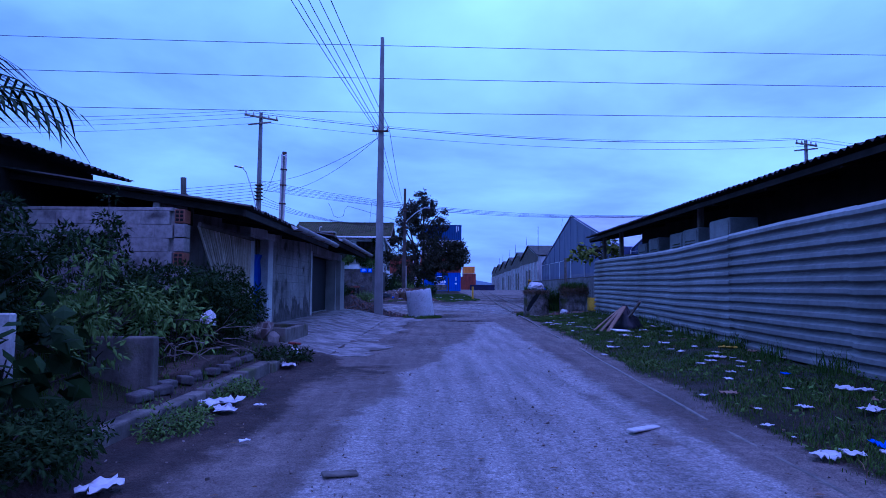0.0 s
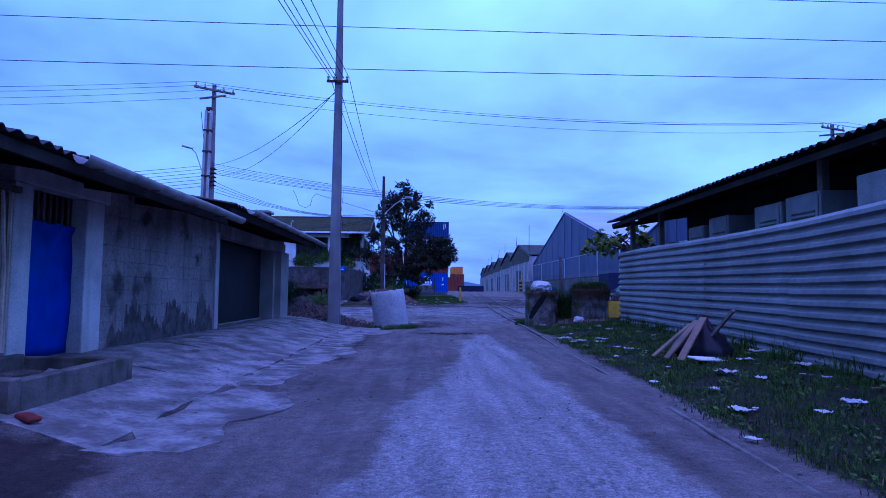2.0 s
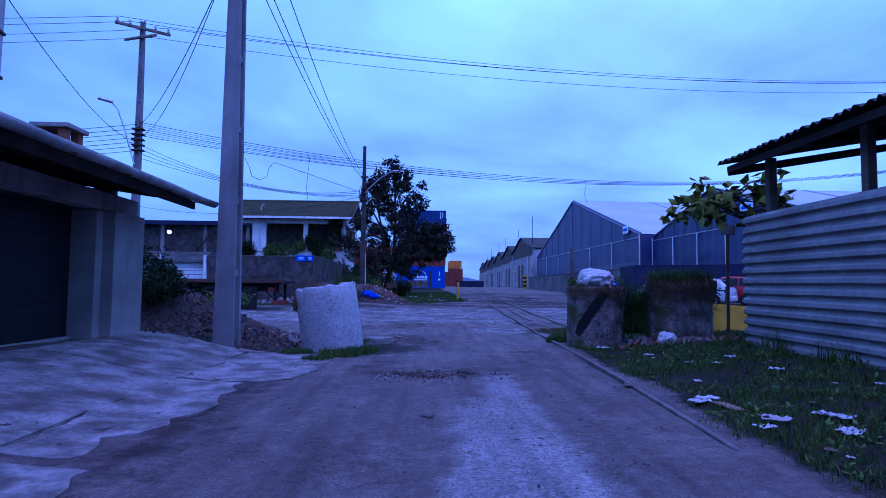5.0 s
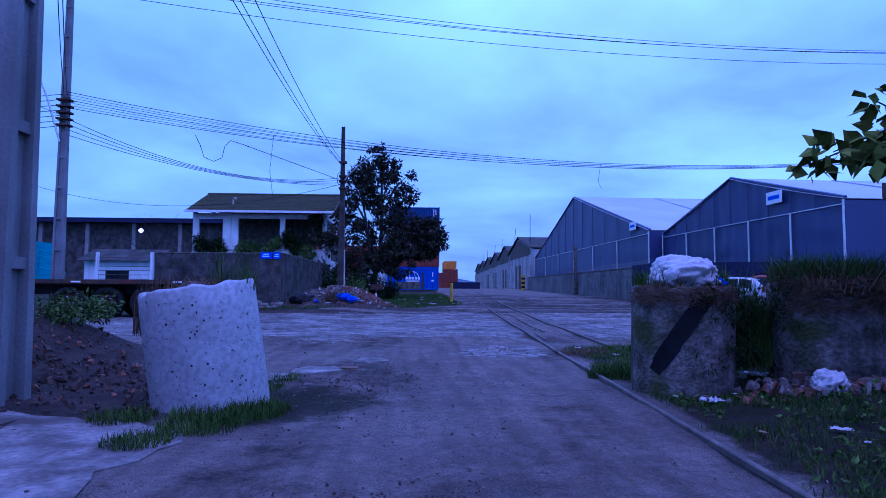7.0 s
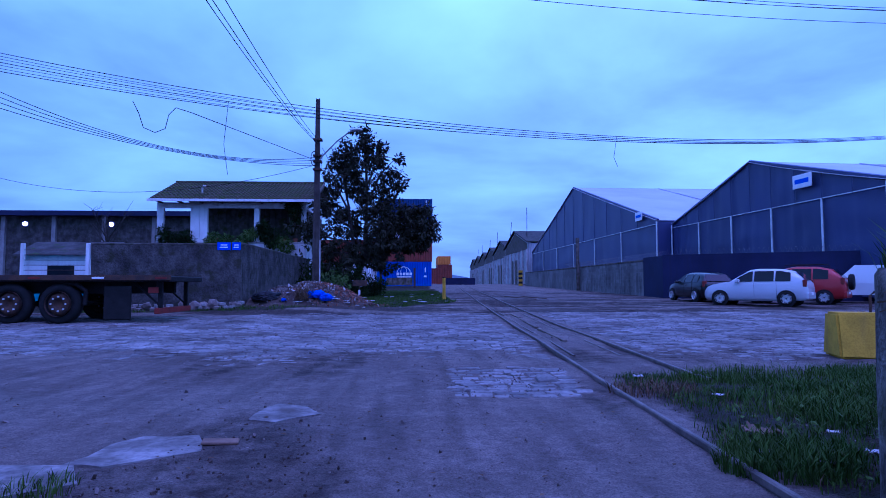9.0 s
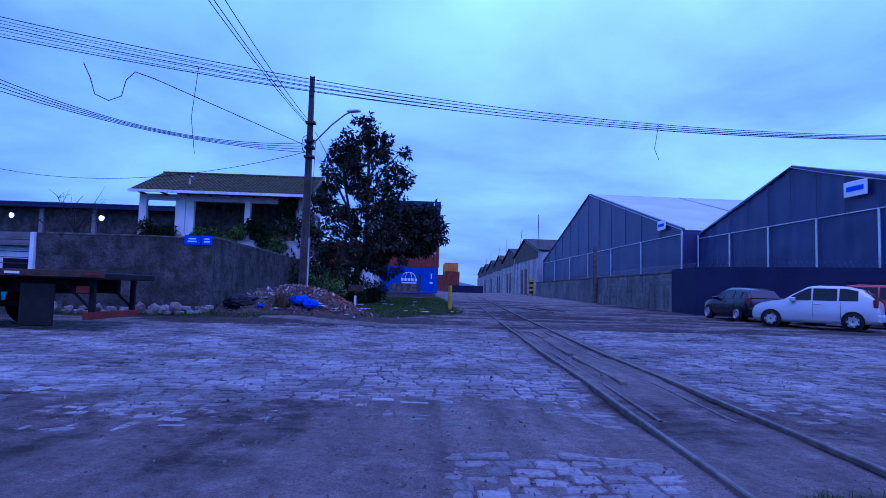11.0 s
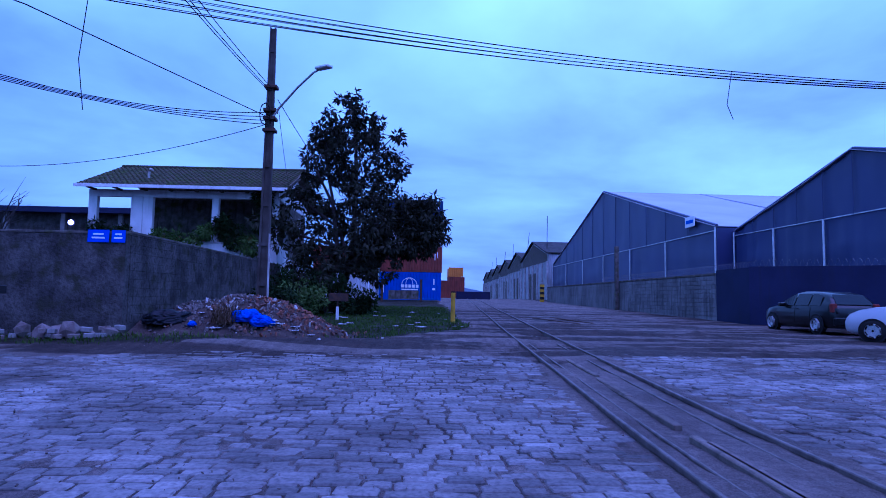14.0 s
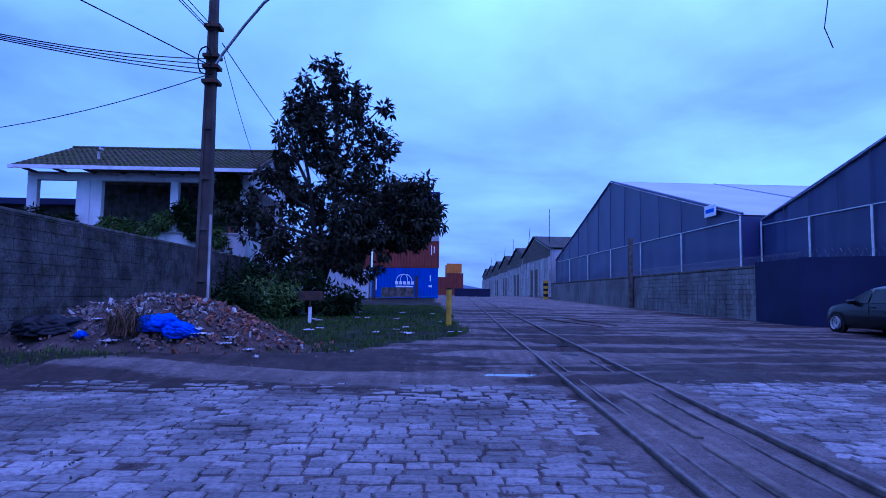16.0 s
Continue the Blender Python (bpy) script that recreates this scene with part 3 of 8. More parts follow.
def blocks(name, material, parent, y0, y1, z0, z1, x, bl=0.39, bh=0.19, gap=0.004, face=1, depth=0.14, axis="y"):
    """Courses of blocks, each an object on a shared mesh, laid in half bond."""
    sizes = {}
    k = 0
    z = z0
    while z < z1 - 0.02:
        h = min(bh, z1 - z)
        y = y0 - (bl / 2 if k % 2 else 0)
        while y < y1 - 0.02:
            a, b = max(y, y0), min(y + bl, y1)
            if b - a > 0.05:
                key = (round(b - a, 2), round(h, 2))
                if key not in sizes:
                    sizes[key] = mesh_of(name, rbox((-depth / 2, -key[0] / 2 + gap / 2, -key[1] / 2 + gap / 2), (depth / 2, key[0] / 2 - gap / 2, key[1] / 2 - gap / 2), 0.004, 1), material)
                ob = new(name, sizes[key])
                off = random.uniform(-0.003, 0.003)
                ob.matrix_world = pose(x + off, (a + b) / 2, z + h / 2) if axis == "y" else pose((a + b) / 2, x + off, z + h / 2, 0, 0, 90)
                ob.parent = parent
            y += bl
        z += bh
        k += 1


# walls behind the faces
bm = bmesh.new()
box(bm, (WX - 0.20, 12.9, 0), (WX - 0.075, 16.88, 2.3)); hw = part("wall", bm, M_PLAST, house, "rendered block wall with dark damp stains")
blocks("block", M_BLOCK, hw, 12.905, 16.88, BZ - 0.02, 2.3, WX - 0.07, gap=0.0022)
bm = bmesh.new(); box(bm, (-8.6, 22.45, 0), (WX - 0.31, 22.65, 2.5)); part("end_wall", bm, M_PLAST, house)
bm = bmesh.new(); box(bm, (-8.6, 8.4, 0), (-8.4, 22.45, 3.0)); part("back_wall", bm, M_PLAST, house)
bm = bmesh.new(); box(bm, (WX - 0.45, 17.12, BZ - .25), (WX - 0.40, 21.6, 2.06)); gd = part("garage_door", bm, M_DARK, house, "closed dark steel garage door")
for i in range(14):
    bm = bmesh.new(); box(bm, (WX - 0.40, 17.15, BZ + i * 0.128), (WX - 0.392, 21.58, BZ + i * 0.128 + 0.116)); part("panel", bm, M_DARK, gd)
bm = bmesh.new(); box(bm, (WX - 0.46, 17.12, BZ - .03), (WX - 0.34, 21.6, BZ + 0.05)); part("sill", bm, M_CONC, house)
part("garage_post", rbox((WX - 0.16, 16.9, 0), (WX + 0.03, 17.1, 2.12), 0.012), M_WHITEP, house, "worn white post")
part("lintel", rbox((WX - 0.24, 16.88, 2.07), (WX + 0.012, 22.66, 2.32), 0.012), M_PLAST, house)
part("pillar", rbox((WX - 0.45, 21.6, 0), (WX - 0.05, 21.78, 2.07), 0.012), M_CONC, house)
part("pillar", rbox((WX - 0.30, 21.782, 0), (WX + 0.11, 22.68, 2.066), 0.012), M_CONC, house)
# doorway with a blue tarpaulin
part("door_post", rbox((WX - 0.16, 11.28, 0.1), (WX + 0.03, 11.56, 2.06), 0.015), M_WHITEP, house, "worn white door post")
part("door_post", rbox((WX - 0.16, 12.52, 0.1), (WX + 0.03, 12.9, 2.06), 0.015), M_WHITEP, house, "worn white door post")
part("door_head", rbox((WX - 0.17, 11.26, 2.063), (WX + 0.035, 13.02, 2.24), 0.015), M_WHITEP, house, "worn white door head")
dr = part("door_grille", rbox((WX - 0.20, 11.56, BZ + .02), (WX - 0.17, 12.54, BZ + 0.1), 0.004), M_RUST, house, "rusty barred door")
for i in range(9):
    bm = bmesh.new(); yy = 11.60 + i * 0.112; box(bm, (WX - 0.195, yy, BZ + .1), (WX - 0.175, yy + 0.03, 2.06)); part("bar", bm, M_WOOD, dr)
bm = bmesh.new()
gr = []
for j in range(15):
    gr.append([bm.verts.new((WX - 0.13 + 0.035 * noise.noise((i * .45, j * .3, 7)) + (0.05 if j == 14 else 0), 11.58 + i * 0.078, BZ + 0.05 + (1.42 - 0.05 * abs(noise.noise((i * .6, 1, 1)))) * j / 14)) for i in range(13)])
for j in range(14):
    for i in range(12):
        bm.faces.new((gr[j][i], gr[j][i + 1], gr[j + 1][i + 1], gr[j + 1][i]))
bm.normal_update(); bmesh.ops.solidify(bm, geom=bm.faces[:], thickness=0.004)
part("tarpaulin", bm, M_TARP, house, "blue tarpaulin hung over the door", smooth=True)
# slatted panel beside the door
sp = part("slat_rail", rbox((WX - 0.02, 9.9, 0.62), (WX + 0.02, 11.25, 0.68), 0.006), M_WOOD, house)
part("slat_rail", rbox((WX - 0.02, 9.2, 1.55), (WX + 0.02, 11.25, 1.61), 0.006), M_WOOD, house)
for i in range(26):
    yt = 8.74 + i * 0.098 + random.uniform(-.015, .015)
    yb = 9.95 + i * 0.05 + random.uniform(-.02, .02)
    bm = bmesh.new()
    tube(bm, [(WX + 0.045, yb, 0.45), (WX + 0.045 + random.uniform(-.01, .01), (yb + yt) / 2 + 0.02, 1.25), (WX + 0.045, yt, 1.98 + random.uniform(-.04, .03))], 0.021, 6)
    part("slat", bm, M_SLAT, house)
tp = bmesh.new(); box(tp, (WX + 0.07, 8.66, 1.93), (WX + 0.11, 11.26, 1.99), pose(0, 0, 0)); part("top_rail", tp, M_WOOD, house)
bm = bmesh.new(); box(bm, (WX - 0.55, 8.57, 0), (WX - 0.45, 14.2, 2.40)); part("recess_wall", bm, M_PLAST, house)
# wall that faces the street's start, with hollow clay bricks in its edge
bm = bmesh.new(); box(bm, (-8.4, 8.40, 0), (WX - 0.14, 8.56, 2.16)); fw = part("front_wall", bm, M_PLAST, house, "bare rendered wall")
blocks("block", M_BLOCK, fw, -5.6, WX - 0.16, 0.4, 2.16, 8.36, axis="x", depth=0.07)
for i in range(9):
    hb = part("hollow_brick", rbox((WX - 0.14, 8.35, 0.35 + i * 0.2), (WX, 8.56, 0.535 + i * 0.2), 0.006), M_BRICK if i in (5, 8, 3) else M_BLOCK, house)
    if i in (3, 5, 8):
        for a in range(2):
            for c in range(3):
                # dark plates on the face; the shade inside the brick's holes is their colour
                bm = bmesh.new(); box(bm, (WX - 0.125 + a * .06, 8.346, 0.37 + i * .2 + c * .055), (WX - 0.08 + a * .06, 8.349, 0.41 + i * .2 + c * .055)); part("hollow", bm, M_DARK, hb)


def ragged(y0, y1, low, high, seed, x=WX + 0.0045, f=2.2):
    """A thin stain on the street wall with a torn outline."""
    bm = bmesh.new()
    n = 60
    prev = None
    for k in range(n + 1):
        y = lerp(y0, y1, k / n)
        a = low + 0.05 * noise.noise((y * f, seed, 1))
        b = high + 0.22 * noise.noise((y * f, seed, 5)) + 0.14 * noise.noise((y * 23, seed, 7))
        e = smooth01(min(k, n - k) / 8)
        b = lerp(a + 0.01, max(a + 0.01, b), e)
        cur = [bm.verts.new((x, y, a)), bm.verts.new((x, y, b))]
        if prev:
            bm.faces.new((prev[0], cur[0], cur[1], prev[1]))
        prev = cur
    return bm


for k in range(9):
    part("damp_stain", ragged(13.08 + k * 0.42, 13.62 + k * 0.42 if k < 8 else 16.87, 0.30, 0.52 + 0.16 * ((k * 5) % 3), 3 + k, WX + 0.0045 + 0.0004 * k, 7.0), M_DAMP, hw)

# roofs of corrugated sheets
rf = part("roof", wave(bmesh.new(), (-2.55, 8.35, 2.19), (0, 1, 0), (-1, 0, 0.15), 224, 2, 6.95, 6.0, 0.022, 0.177, jag=0.05), M_ROOF, house, "dark corrugated roof sheets")
part("roof", wave(bmesh.new(), (-2.48, 14.9, 2.37), (0, 1, 0), (-1, 0, 0.17), 240, 2, 8.0, 6.1, 0.022, 0.177, jag=0.05), M_ROOF, house, "dark corrugated roof sheets")
for yy in np.arange(8.5, 22.2, 1.3):
    zr = 2.12 if yy < 14.9 else 2.28
    part("rafter", rbox((-6.5, yy, zr - 0.06), (-2.68, yy + 0.06, zr + 0.03), 0.004, 1, Matrix.Translation((-2.6, 0, zr)) @ Matrix.Rotation(0.15, 4, "Y") @ Matrix.Translation((2.6, 0, -zr))), M_SHADEWOOD, house)
part("fascia", rbox((-2.66, 8.4, 2.05), (-2.62, 15.0, 2.15), 0.004), M_SHADEWOOD, house)
part("fascia", rbox((-2.60, 15.0, 2.21), (-2.56, 22.65, 2.33), 0.004), M_SHADEWOOD, house)


def gutter(y0, y1, x, z):
    bm = bmesh.new()
    n, rows = 7, 13
    g = []
    for k in range(rows + 1):
        y = lerp(y0, y1, k / rows)
        sag = 0.018 * noise.noise((y * 0.7, 2, 2))
        g.append([bm.verts.new((x + 0.075 * math.cos(math.pi * (1 + i / n)), y, z + sag + 0.085 * math.sin(math.pi * (1 + i / n)))) for i in range(n + 1)])
    for k in range(rows):
        for i in range(n):
            bm.faces.new((g[k][i], g[k + 1][i], g[k + 1][i + 1], g[k][i + 1]))
    bm.normal_update(); bmesh.ops.solidify(bm, geom=bm.faces[:], thickness=0.006)
    ob = part("gutter", bm, M_GUTTER, house, "dented grey half-round gutter", smooth=True)
    for k in np.arange(y0 + 0.2, y1, 1.1):
        bm = bmesh.new(); box(bm, (x - 0.085, k, z - 0.1), (x + 0.085, k + 0.03, z - 0.085)); part("bracket", bm, M_RUST, ob)


gutter(10.6, 15.1, -2.44, 2.17)
gutter(15.4, 22.95, -2.37, 2.36)
# chimney
ch = part("chimney", rbox((-3.86, 20.72, 2.5), (-3.46, 21.12, 2.84), 0.01), M_BRICK, house, "small brick chimney with a slab cap")
part("chimney_cap", rbox((-3.90, 20.68, 2.98), (-3.42, 21.16, 3.04), 0.01), M_CONC, ch)
for a in (0, 1):
    for c in (0, 1):
        bm = bmesh.new(); box(bm, (-3.85 + a * .28, 20.73 + c * .28, 2.84), (-3.75 + a * .28, 20.83 + c * .28, 2.98)); part("brick", bm, M_BRICK, ch)
# bent pipe that sticks out of the roof
part("vent_pipe", tube(bmesh.new(), [(-3.72, 9.2, 2.0), (-3.72, 9.2, 2.36), (-3.80, 9.12, 2.48), (-3.81, 9.12, 2.72)], 0.045, 8), M_OLDC, house, "bent stub of vent pipe")

# second, higher roof behind
rear = thing("rear_shed", "shed of bare block with a higher corrugated roof", "shed")
part("roof", wave(bmesh.new(), (-5.45, 3.4, 2.96), (0, 1, 0), (-1, 0, 0.2), 240, 2, 7.5, 5.0, 0.024, 0.177, jag=0.05), M_ROOF, rear, "dark corrugated roof sheets")
# wall carried on to close the sky gap, coloured like the eave's shade
bm = bmesh.new(); box(bm, (-6.2, 4.0, 0), (-6.0, 10.58, 3.02)); part("wall", bm, M_SHADEWOOD, rear, "wall closing the gap under the eave, shade in its colour")
bm = bmesh.new(); box(bm, (-10, 10.6, 2.4), (-5.9, 10.75, 2.9)); part("beam", bm, M_WOOD, rear)

# ---- corrugated fence on the other side ----
FENCE = [(4.15, -5), (4.28, 4.0), (4.52, 7.6), (5.18, 12.5), (5.58, 15.6), (6.02, 22.3)]
fence = thing("sheet_fence", "tall fence of ribbed galvanised sheets, slightly dented", "fence")


def fence_pos(s):
    for (xa, ya), (xb, yb) in zip(FENCE, FENCE[1:]):
        d = math.hypot(xb - xa, yb - ya)
        if s <= d or (xb, yb) == FENCE[-1]:
            return lerp(xa, xb, s / d), lerp(ya, yb, s / d)
        s -= d


FLEN = sum(math.hypot(b[0] - a[0], b[1] - a[1]) for a, b in zip(FENCE, FENCE[1:]))
PROF = [(0, 0.0), (0.08, 0.003), (0.26, 0.058), (0.60, 0.054), (0.94, 0.004)]
LAPS = (-5.0, -3.7, -0.4, 2.9, 6.2, 9.6, 13.2, 16.3, 19.4, 22.3)


def fence_s(y):
    """Way along the fence at a given y."""
    s = 0.0
    for (xa, ya), (xb, yb) in zip(FENCE, FENCE[1:]):
        d = math.hypot(xb - xa, yb - ya)
        if y <= yb:
            return s + d * (y - ya) / (yb - ya)
        s += d
    return s


def fence_top(y):
    return 1.97 + 0.03 * smooth01((y - 6) / 7) + 0.17 * smooth01((y - 12.5) / 10)


for k in range(9):
    bm = bmesh.new()
    cols = []
    s0, s1 = fence_s(LAPS[k]) - 0.04, min(FLEN, fence_s(LAPS[k + 1]) + 0.04)
    nc = 14
    zj = random.uniform(-0.014, 0.014)
    for i in range(nc + 1):
        s = max(0, lerp(s0, s1, i / nc))
        x, y = fence_pos(s)
        x2, y2 = fence_pos(min(FLEN, s + 0.1)) if s < FLEN - 0.2 else (x + 0.004, y + 0.1)
        nx, ny = -(y2 - y), (x2 - x)
        d = math.hypot(nx, ny) or 1
        nx, ny = nx / d, ny / d
        col = []
        for r in range(13):
            for p, q in PROF:
                z = (r + p) * 0.152
                if z > 1.97:
                    continue
                dent = 0.014 * noise.noise((s * 0.5, z * 1.3, 4)) + 0.007 * noise.noise((s * 2, z * 3, k)) + 0.012 * (k % 2)
                lean = 0.035 * (z / 2) * noise.noise((s * 0.21, 8, 0))
                col.append(bm.verts.new((x + nx * (q + dent + lean), y + ny * (q + dent + lean), 0.18 + zj + z * (fence_top(y) - 0.18) / 1.97 + 0.010 * noise.noise((s * 0.3, 5, 5)))))
        cols.append(col)
    for a, b in zip(cols, cols[1:]):
        for r in range(len(a) - 1):
            bm.faces.new((a[r], a[r + 1], b[r + 1], b[r]))
    bm.normal_update(); bmesh.ops.solidify(bm, geom=bm.faces[:], thickness=0.003)
    part("sheet", bm, M_FENCE, fence)
for k in range(10):
    x, y = fence_pos(min(FLEN - .05, fence_s(LAPS[k]) + 0.1))
    part("post", rbox((x + 0.06, y - 0.04, 0.0), (x + 0.14, y + 0.04, 1.93), 0.006, 1), M_WOOD, fence)

# ---- open shed behind the fence ----
shed = thing("open_shed", "long open shed with a dark corrugated roof", "shed")
part("roof", wave(bmesh.new(), (5.75, -4.0, 3.06), (0, 1, 0), (1, 0, 0.17), 800, 2, 26.6, 5.5, 0.024, 0.177, jag=0.05), M_ROOF, shed, "dark corrugated roof sheets")
bm = bmesh.new(); box(bm, (5.86, -4, 2.90), (5.91, 22.5, 3.0)); part("fascia", bm, M_SHADEWOOD, shed)
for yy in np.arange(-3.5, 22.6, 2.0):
    part("rafter", rbox((5.9, yy, 2.86), (11.2, yy + 0.07, 2.98), 0.004, 1, Matrix.Translation((5.9, 0, 2.9)) @ Matrix.Rotation(-0.168, 4, "Y") @ Matrix.Translation((-5.9, 0, -2.9))), M_SHADEWOOD, shed)
# fills the open side; the shade below the roof is put into its colour
bm = bmesh.new(); box(bm, (7.2, -4, 0), (7.35, 20.6, 3.25)); part("back_wall", bm, M_SHADEWOOD, shed, "back wall with the roof's shade in its colour")
for yy in (2, 8, 14, 20, 22):
    part("post", rbox((6.25, yy, 0), (6.37, yy + 0.12, 3.05), 0.008, 1), M_WOOD, shed)



# ---- foliage and loose stuff ----
def leaf_cloud(name, spots, material, parent, size=0.1, width=0.4, droop=0.3, seed=1, spread=1.0):
    """Many pointed, folded leaves round the given spots (x, y, z, radius, count), in one mesh."""
    rng = np.random.default_rng(seed)
    vs, fs = [], []
    for x, y, z, r, k in spots:
        d = rng.normal(size=(k, 3))
        d /= np.linalg.norm(d, axis=1)[:, None]
        p = np.array([x, y, z]) + d * (r * rng.uniform(0.25, 1.0, k) ** 0.5)[:, None] * np.array([1, 1, 0.8])
        a = d + 0.8 * rng.normal(size=(k, 3)) * spread
        a[:, 2] -= droop
        a /= np.linalg.norm(a, axis=1)[:, None]
        s = np.cross(a, rng.normal(size=(k, 3)) * 0.6 + np.array([0, 0, 1.0]))
        s /= np.linalg.norm(s, axis=1)[:, None] + 1e-6
        n = np.cross(s, a)
        L = size * rng.uniform(0.6, 1.3, k)[:, None]
        w = L * width * 0.5
        base = len(vs)
        quad = [p, p + a * L * 0.35 + s * w - n * L * 0.05, p + a * L * 0.5 - n * 0.0, p + a * L * 0.35 - s * w - n * L * 0.05, p + a * L - n * L * 0.15]
        allv = np.stack(quad, axis=1).reshape(-1, 3)
        vs.extend(map(tuple, allv))
        for i in range(k):
            b = base + 5 * i
            fs += [(b, b + 1, b + 2), (b, b + 2, b + 3), (b + 1, b + 4, b + 2), (b + 2, b + 4, b + 3)]
    return raw(name, vs, fs, material, parent)


def blades(name, spots, material, height=0.12, seed=3, bend=0.5, parent=None, wide=0.008):
    """Grass: tapering bent blades at the given (x, y, z, scale) spots."""
    rng = np.random.default_rng(seed)
    vs, fs = [], []
    for x, y, z, k in spots:
        a = rng.uniform(0, 6.283)
        h = height * k * rng.uniform(0.5, 1.3)
        b = bend * h * rng.uniform(0.2, 1.2)
        dx, dy = math.cos(a), math.sin(a)
        w = wide * rng.uniform(0.7, 1.5)
        i = len(vs)
        vs += [(x - dy * w, y + dx * w, z - 0.02), (x + dy * w, y - dx * w, z - 0.02), (x - dy * w * 0.8 + dx * b * 0.35, y + dx * w * 0.8 + dy * b * 0.35, z + h * 0.6),
               (x + dy * w * 0.8 + dx * b * 0.35, y - dx * w * 0.8 + dy * b * 0.35, z + h * 0.6), (x + dx * b, y + dy * b, z + h)]
        fs += [(i, i + 1, i + 3, i + 2), (i + 2, i + 3, i + 4)]
    return raw(name, vs, fs, material, parent)


def rock(bm, c, r, seed, flat=0.7):
    """One angular chunk."""
    rng = random.Random(seed)
    q = bmesh.ops.create_icosphere(bm, subdivisions=1, radius=r)
    m = Matrix.Translation(c) @ Euler((rng.uniform(0, 6), rng.uniform(0, 6), rng.uniform(0, 6))).to_matrix().to_4x4()
    sx, sy, sz = rng.uniform(0.7, 1.3), rng.uniform(0.6, 1.2), flat * rng.uniform(0.5, 1.0)
    for v in q["verts"]:
        k = rng.uniform(0.75, 1.15)
        v.co = m @ Vector((v.co.x * sx * k, v.co.y * sy * k, v.co.z * sz * k))


def chunks(name, spots, material, parent, seed=5):
    """Joined brick and stone pieces as boxes with knocked corners: (x, y, z, size)."""
    rng = np.random.default_rng(seed)
    vs, fs = [], []
    for x, y, z, s in spots:
        d = np.array([rng.uniform(0.6, 1.5), rng.uniform(0.4, 1.0), rng.uniform(0.25, 0.7)]) * s
        e = Euler(rng.uniform(0, 6.28, 3)).to_matrix()
        i = len(vs)
        for cx, cy, cz in ((-1, -1, -1), (1, -1, -1), (1, 1, -1), (-1, 1, -1), (-1, -1, 1), (1, -1, 1), (1, 1, 1), (-1, 1, 1)):
            k = rng.uniform(0.6, 1.0)
            vs.append(tuple(e @ Vector((cx * d[0] * k, cy * d[1] * k, cz * d[2] * k)) + Vector((x, y, z))))
        fs += [tuple(i + j for j in f) for f in ((0, 3, 2, 1), (4, 5, 6, 7), (0, 1, 5, 4), (1, 2, 6, 5), (2, 3, 7, 6), (3, 0, 4, 7))]
    return raw(name, vs, fs, material, parent)


def bag(name, c, r, material, label, seed, flat=0.75, group="rubbish bags", cat="bag"):
    bm = bmesh.new()
    bmesh.ops.create_icosphere(bm, subdivisions=5, radius=1.0)
    for v in bm.verts:
        p = v.co.copy()
        k = 1 + 0.13 * (0.5 - abs(noise.noise((p.x * 2.2 + p.z * 3 + seed, p.y * 2.2 - p.x * 2, p.z * 1.6)) * 2.4) + 0.06 * (0.5 - 3 * abs(noise.noise((p.x * 6 + seed, p.y * 6 + p.z * 3, p.z * 3))))) + 0.28 * noise.noise(p * 1.3 + Vector((seed, 0, 0))) + 0.16 * abs(noise.noise(p * 3.5 + Vector((0, seed, 0)))) + 0.07 * noise.noise(p * 9)
        v.co = Vector((p.x * r[0] * k, p.y * r[1] * k, max(p.z * r[2] * k, -0.45 * r[2])))
    return one(name, bm, material, label, cat, group, smooth=True, m=pose(c[0], c[1], c[2] + 0.42 * r[2], 0, 0, seed * 37))


def scrap(name, x, y, size, material, label, seed, group="scattered litter", lift=0.0, cat="litter"):
    """A crumpled sheet that lies on the ground."""
    bm = bmesh.new()
    n = 9
    z0 = ground_z(x, y)
    g = []
    for j in range(n):
        row = []
        for i in range(n):
            u, w = (i / (n - 1) - 0.5), (j / (n - 1) - 0.5)
            k = 1 + 0.5 * noise.noise((u * 2.5 + seed, w * 2.5, 0))
            q = Vector((u * 5 + seed * 3.1, w * 5, seed))
            row.append(bm.verts.new((u * size * k, w * size * 0.7 * k, 0.012 + lift + size * 0.22 * abs(noise.noise(q)) + size * 0.10 * abs(noise.noise(q * 2.7)))))
        g.append(row)
    for j in range(n - 1):
        for i in range(n - 1):
            if noise.noise((i * 0.5 + seed, j * 0.5, 2.2)) > -0.42:
                bm.faces.new((g[j][i], g[j][i + 1], g[j + 1][i + 1], g[j + 1][i]))
    bmesh.ops.delete(bm, geom=[v for v in bm.verts if not v.link_faces], context="VERTS")
    bm.normal_update(); bmesh.ops.solidify(bm, geom=bm.faces[:], thickness=0.003)
    return one(name, bm, material, label, cat, group, m=pose(x, y, z0, 0, 0, seed * 57), smooth=True)


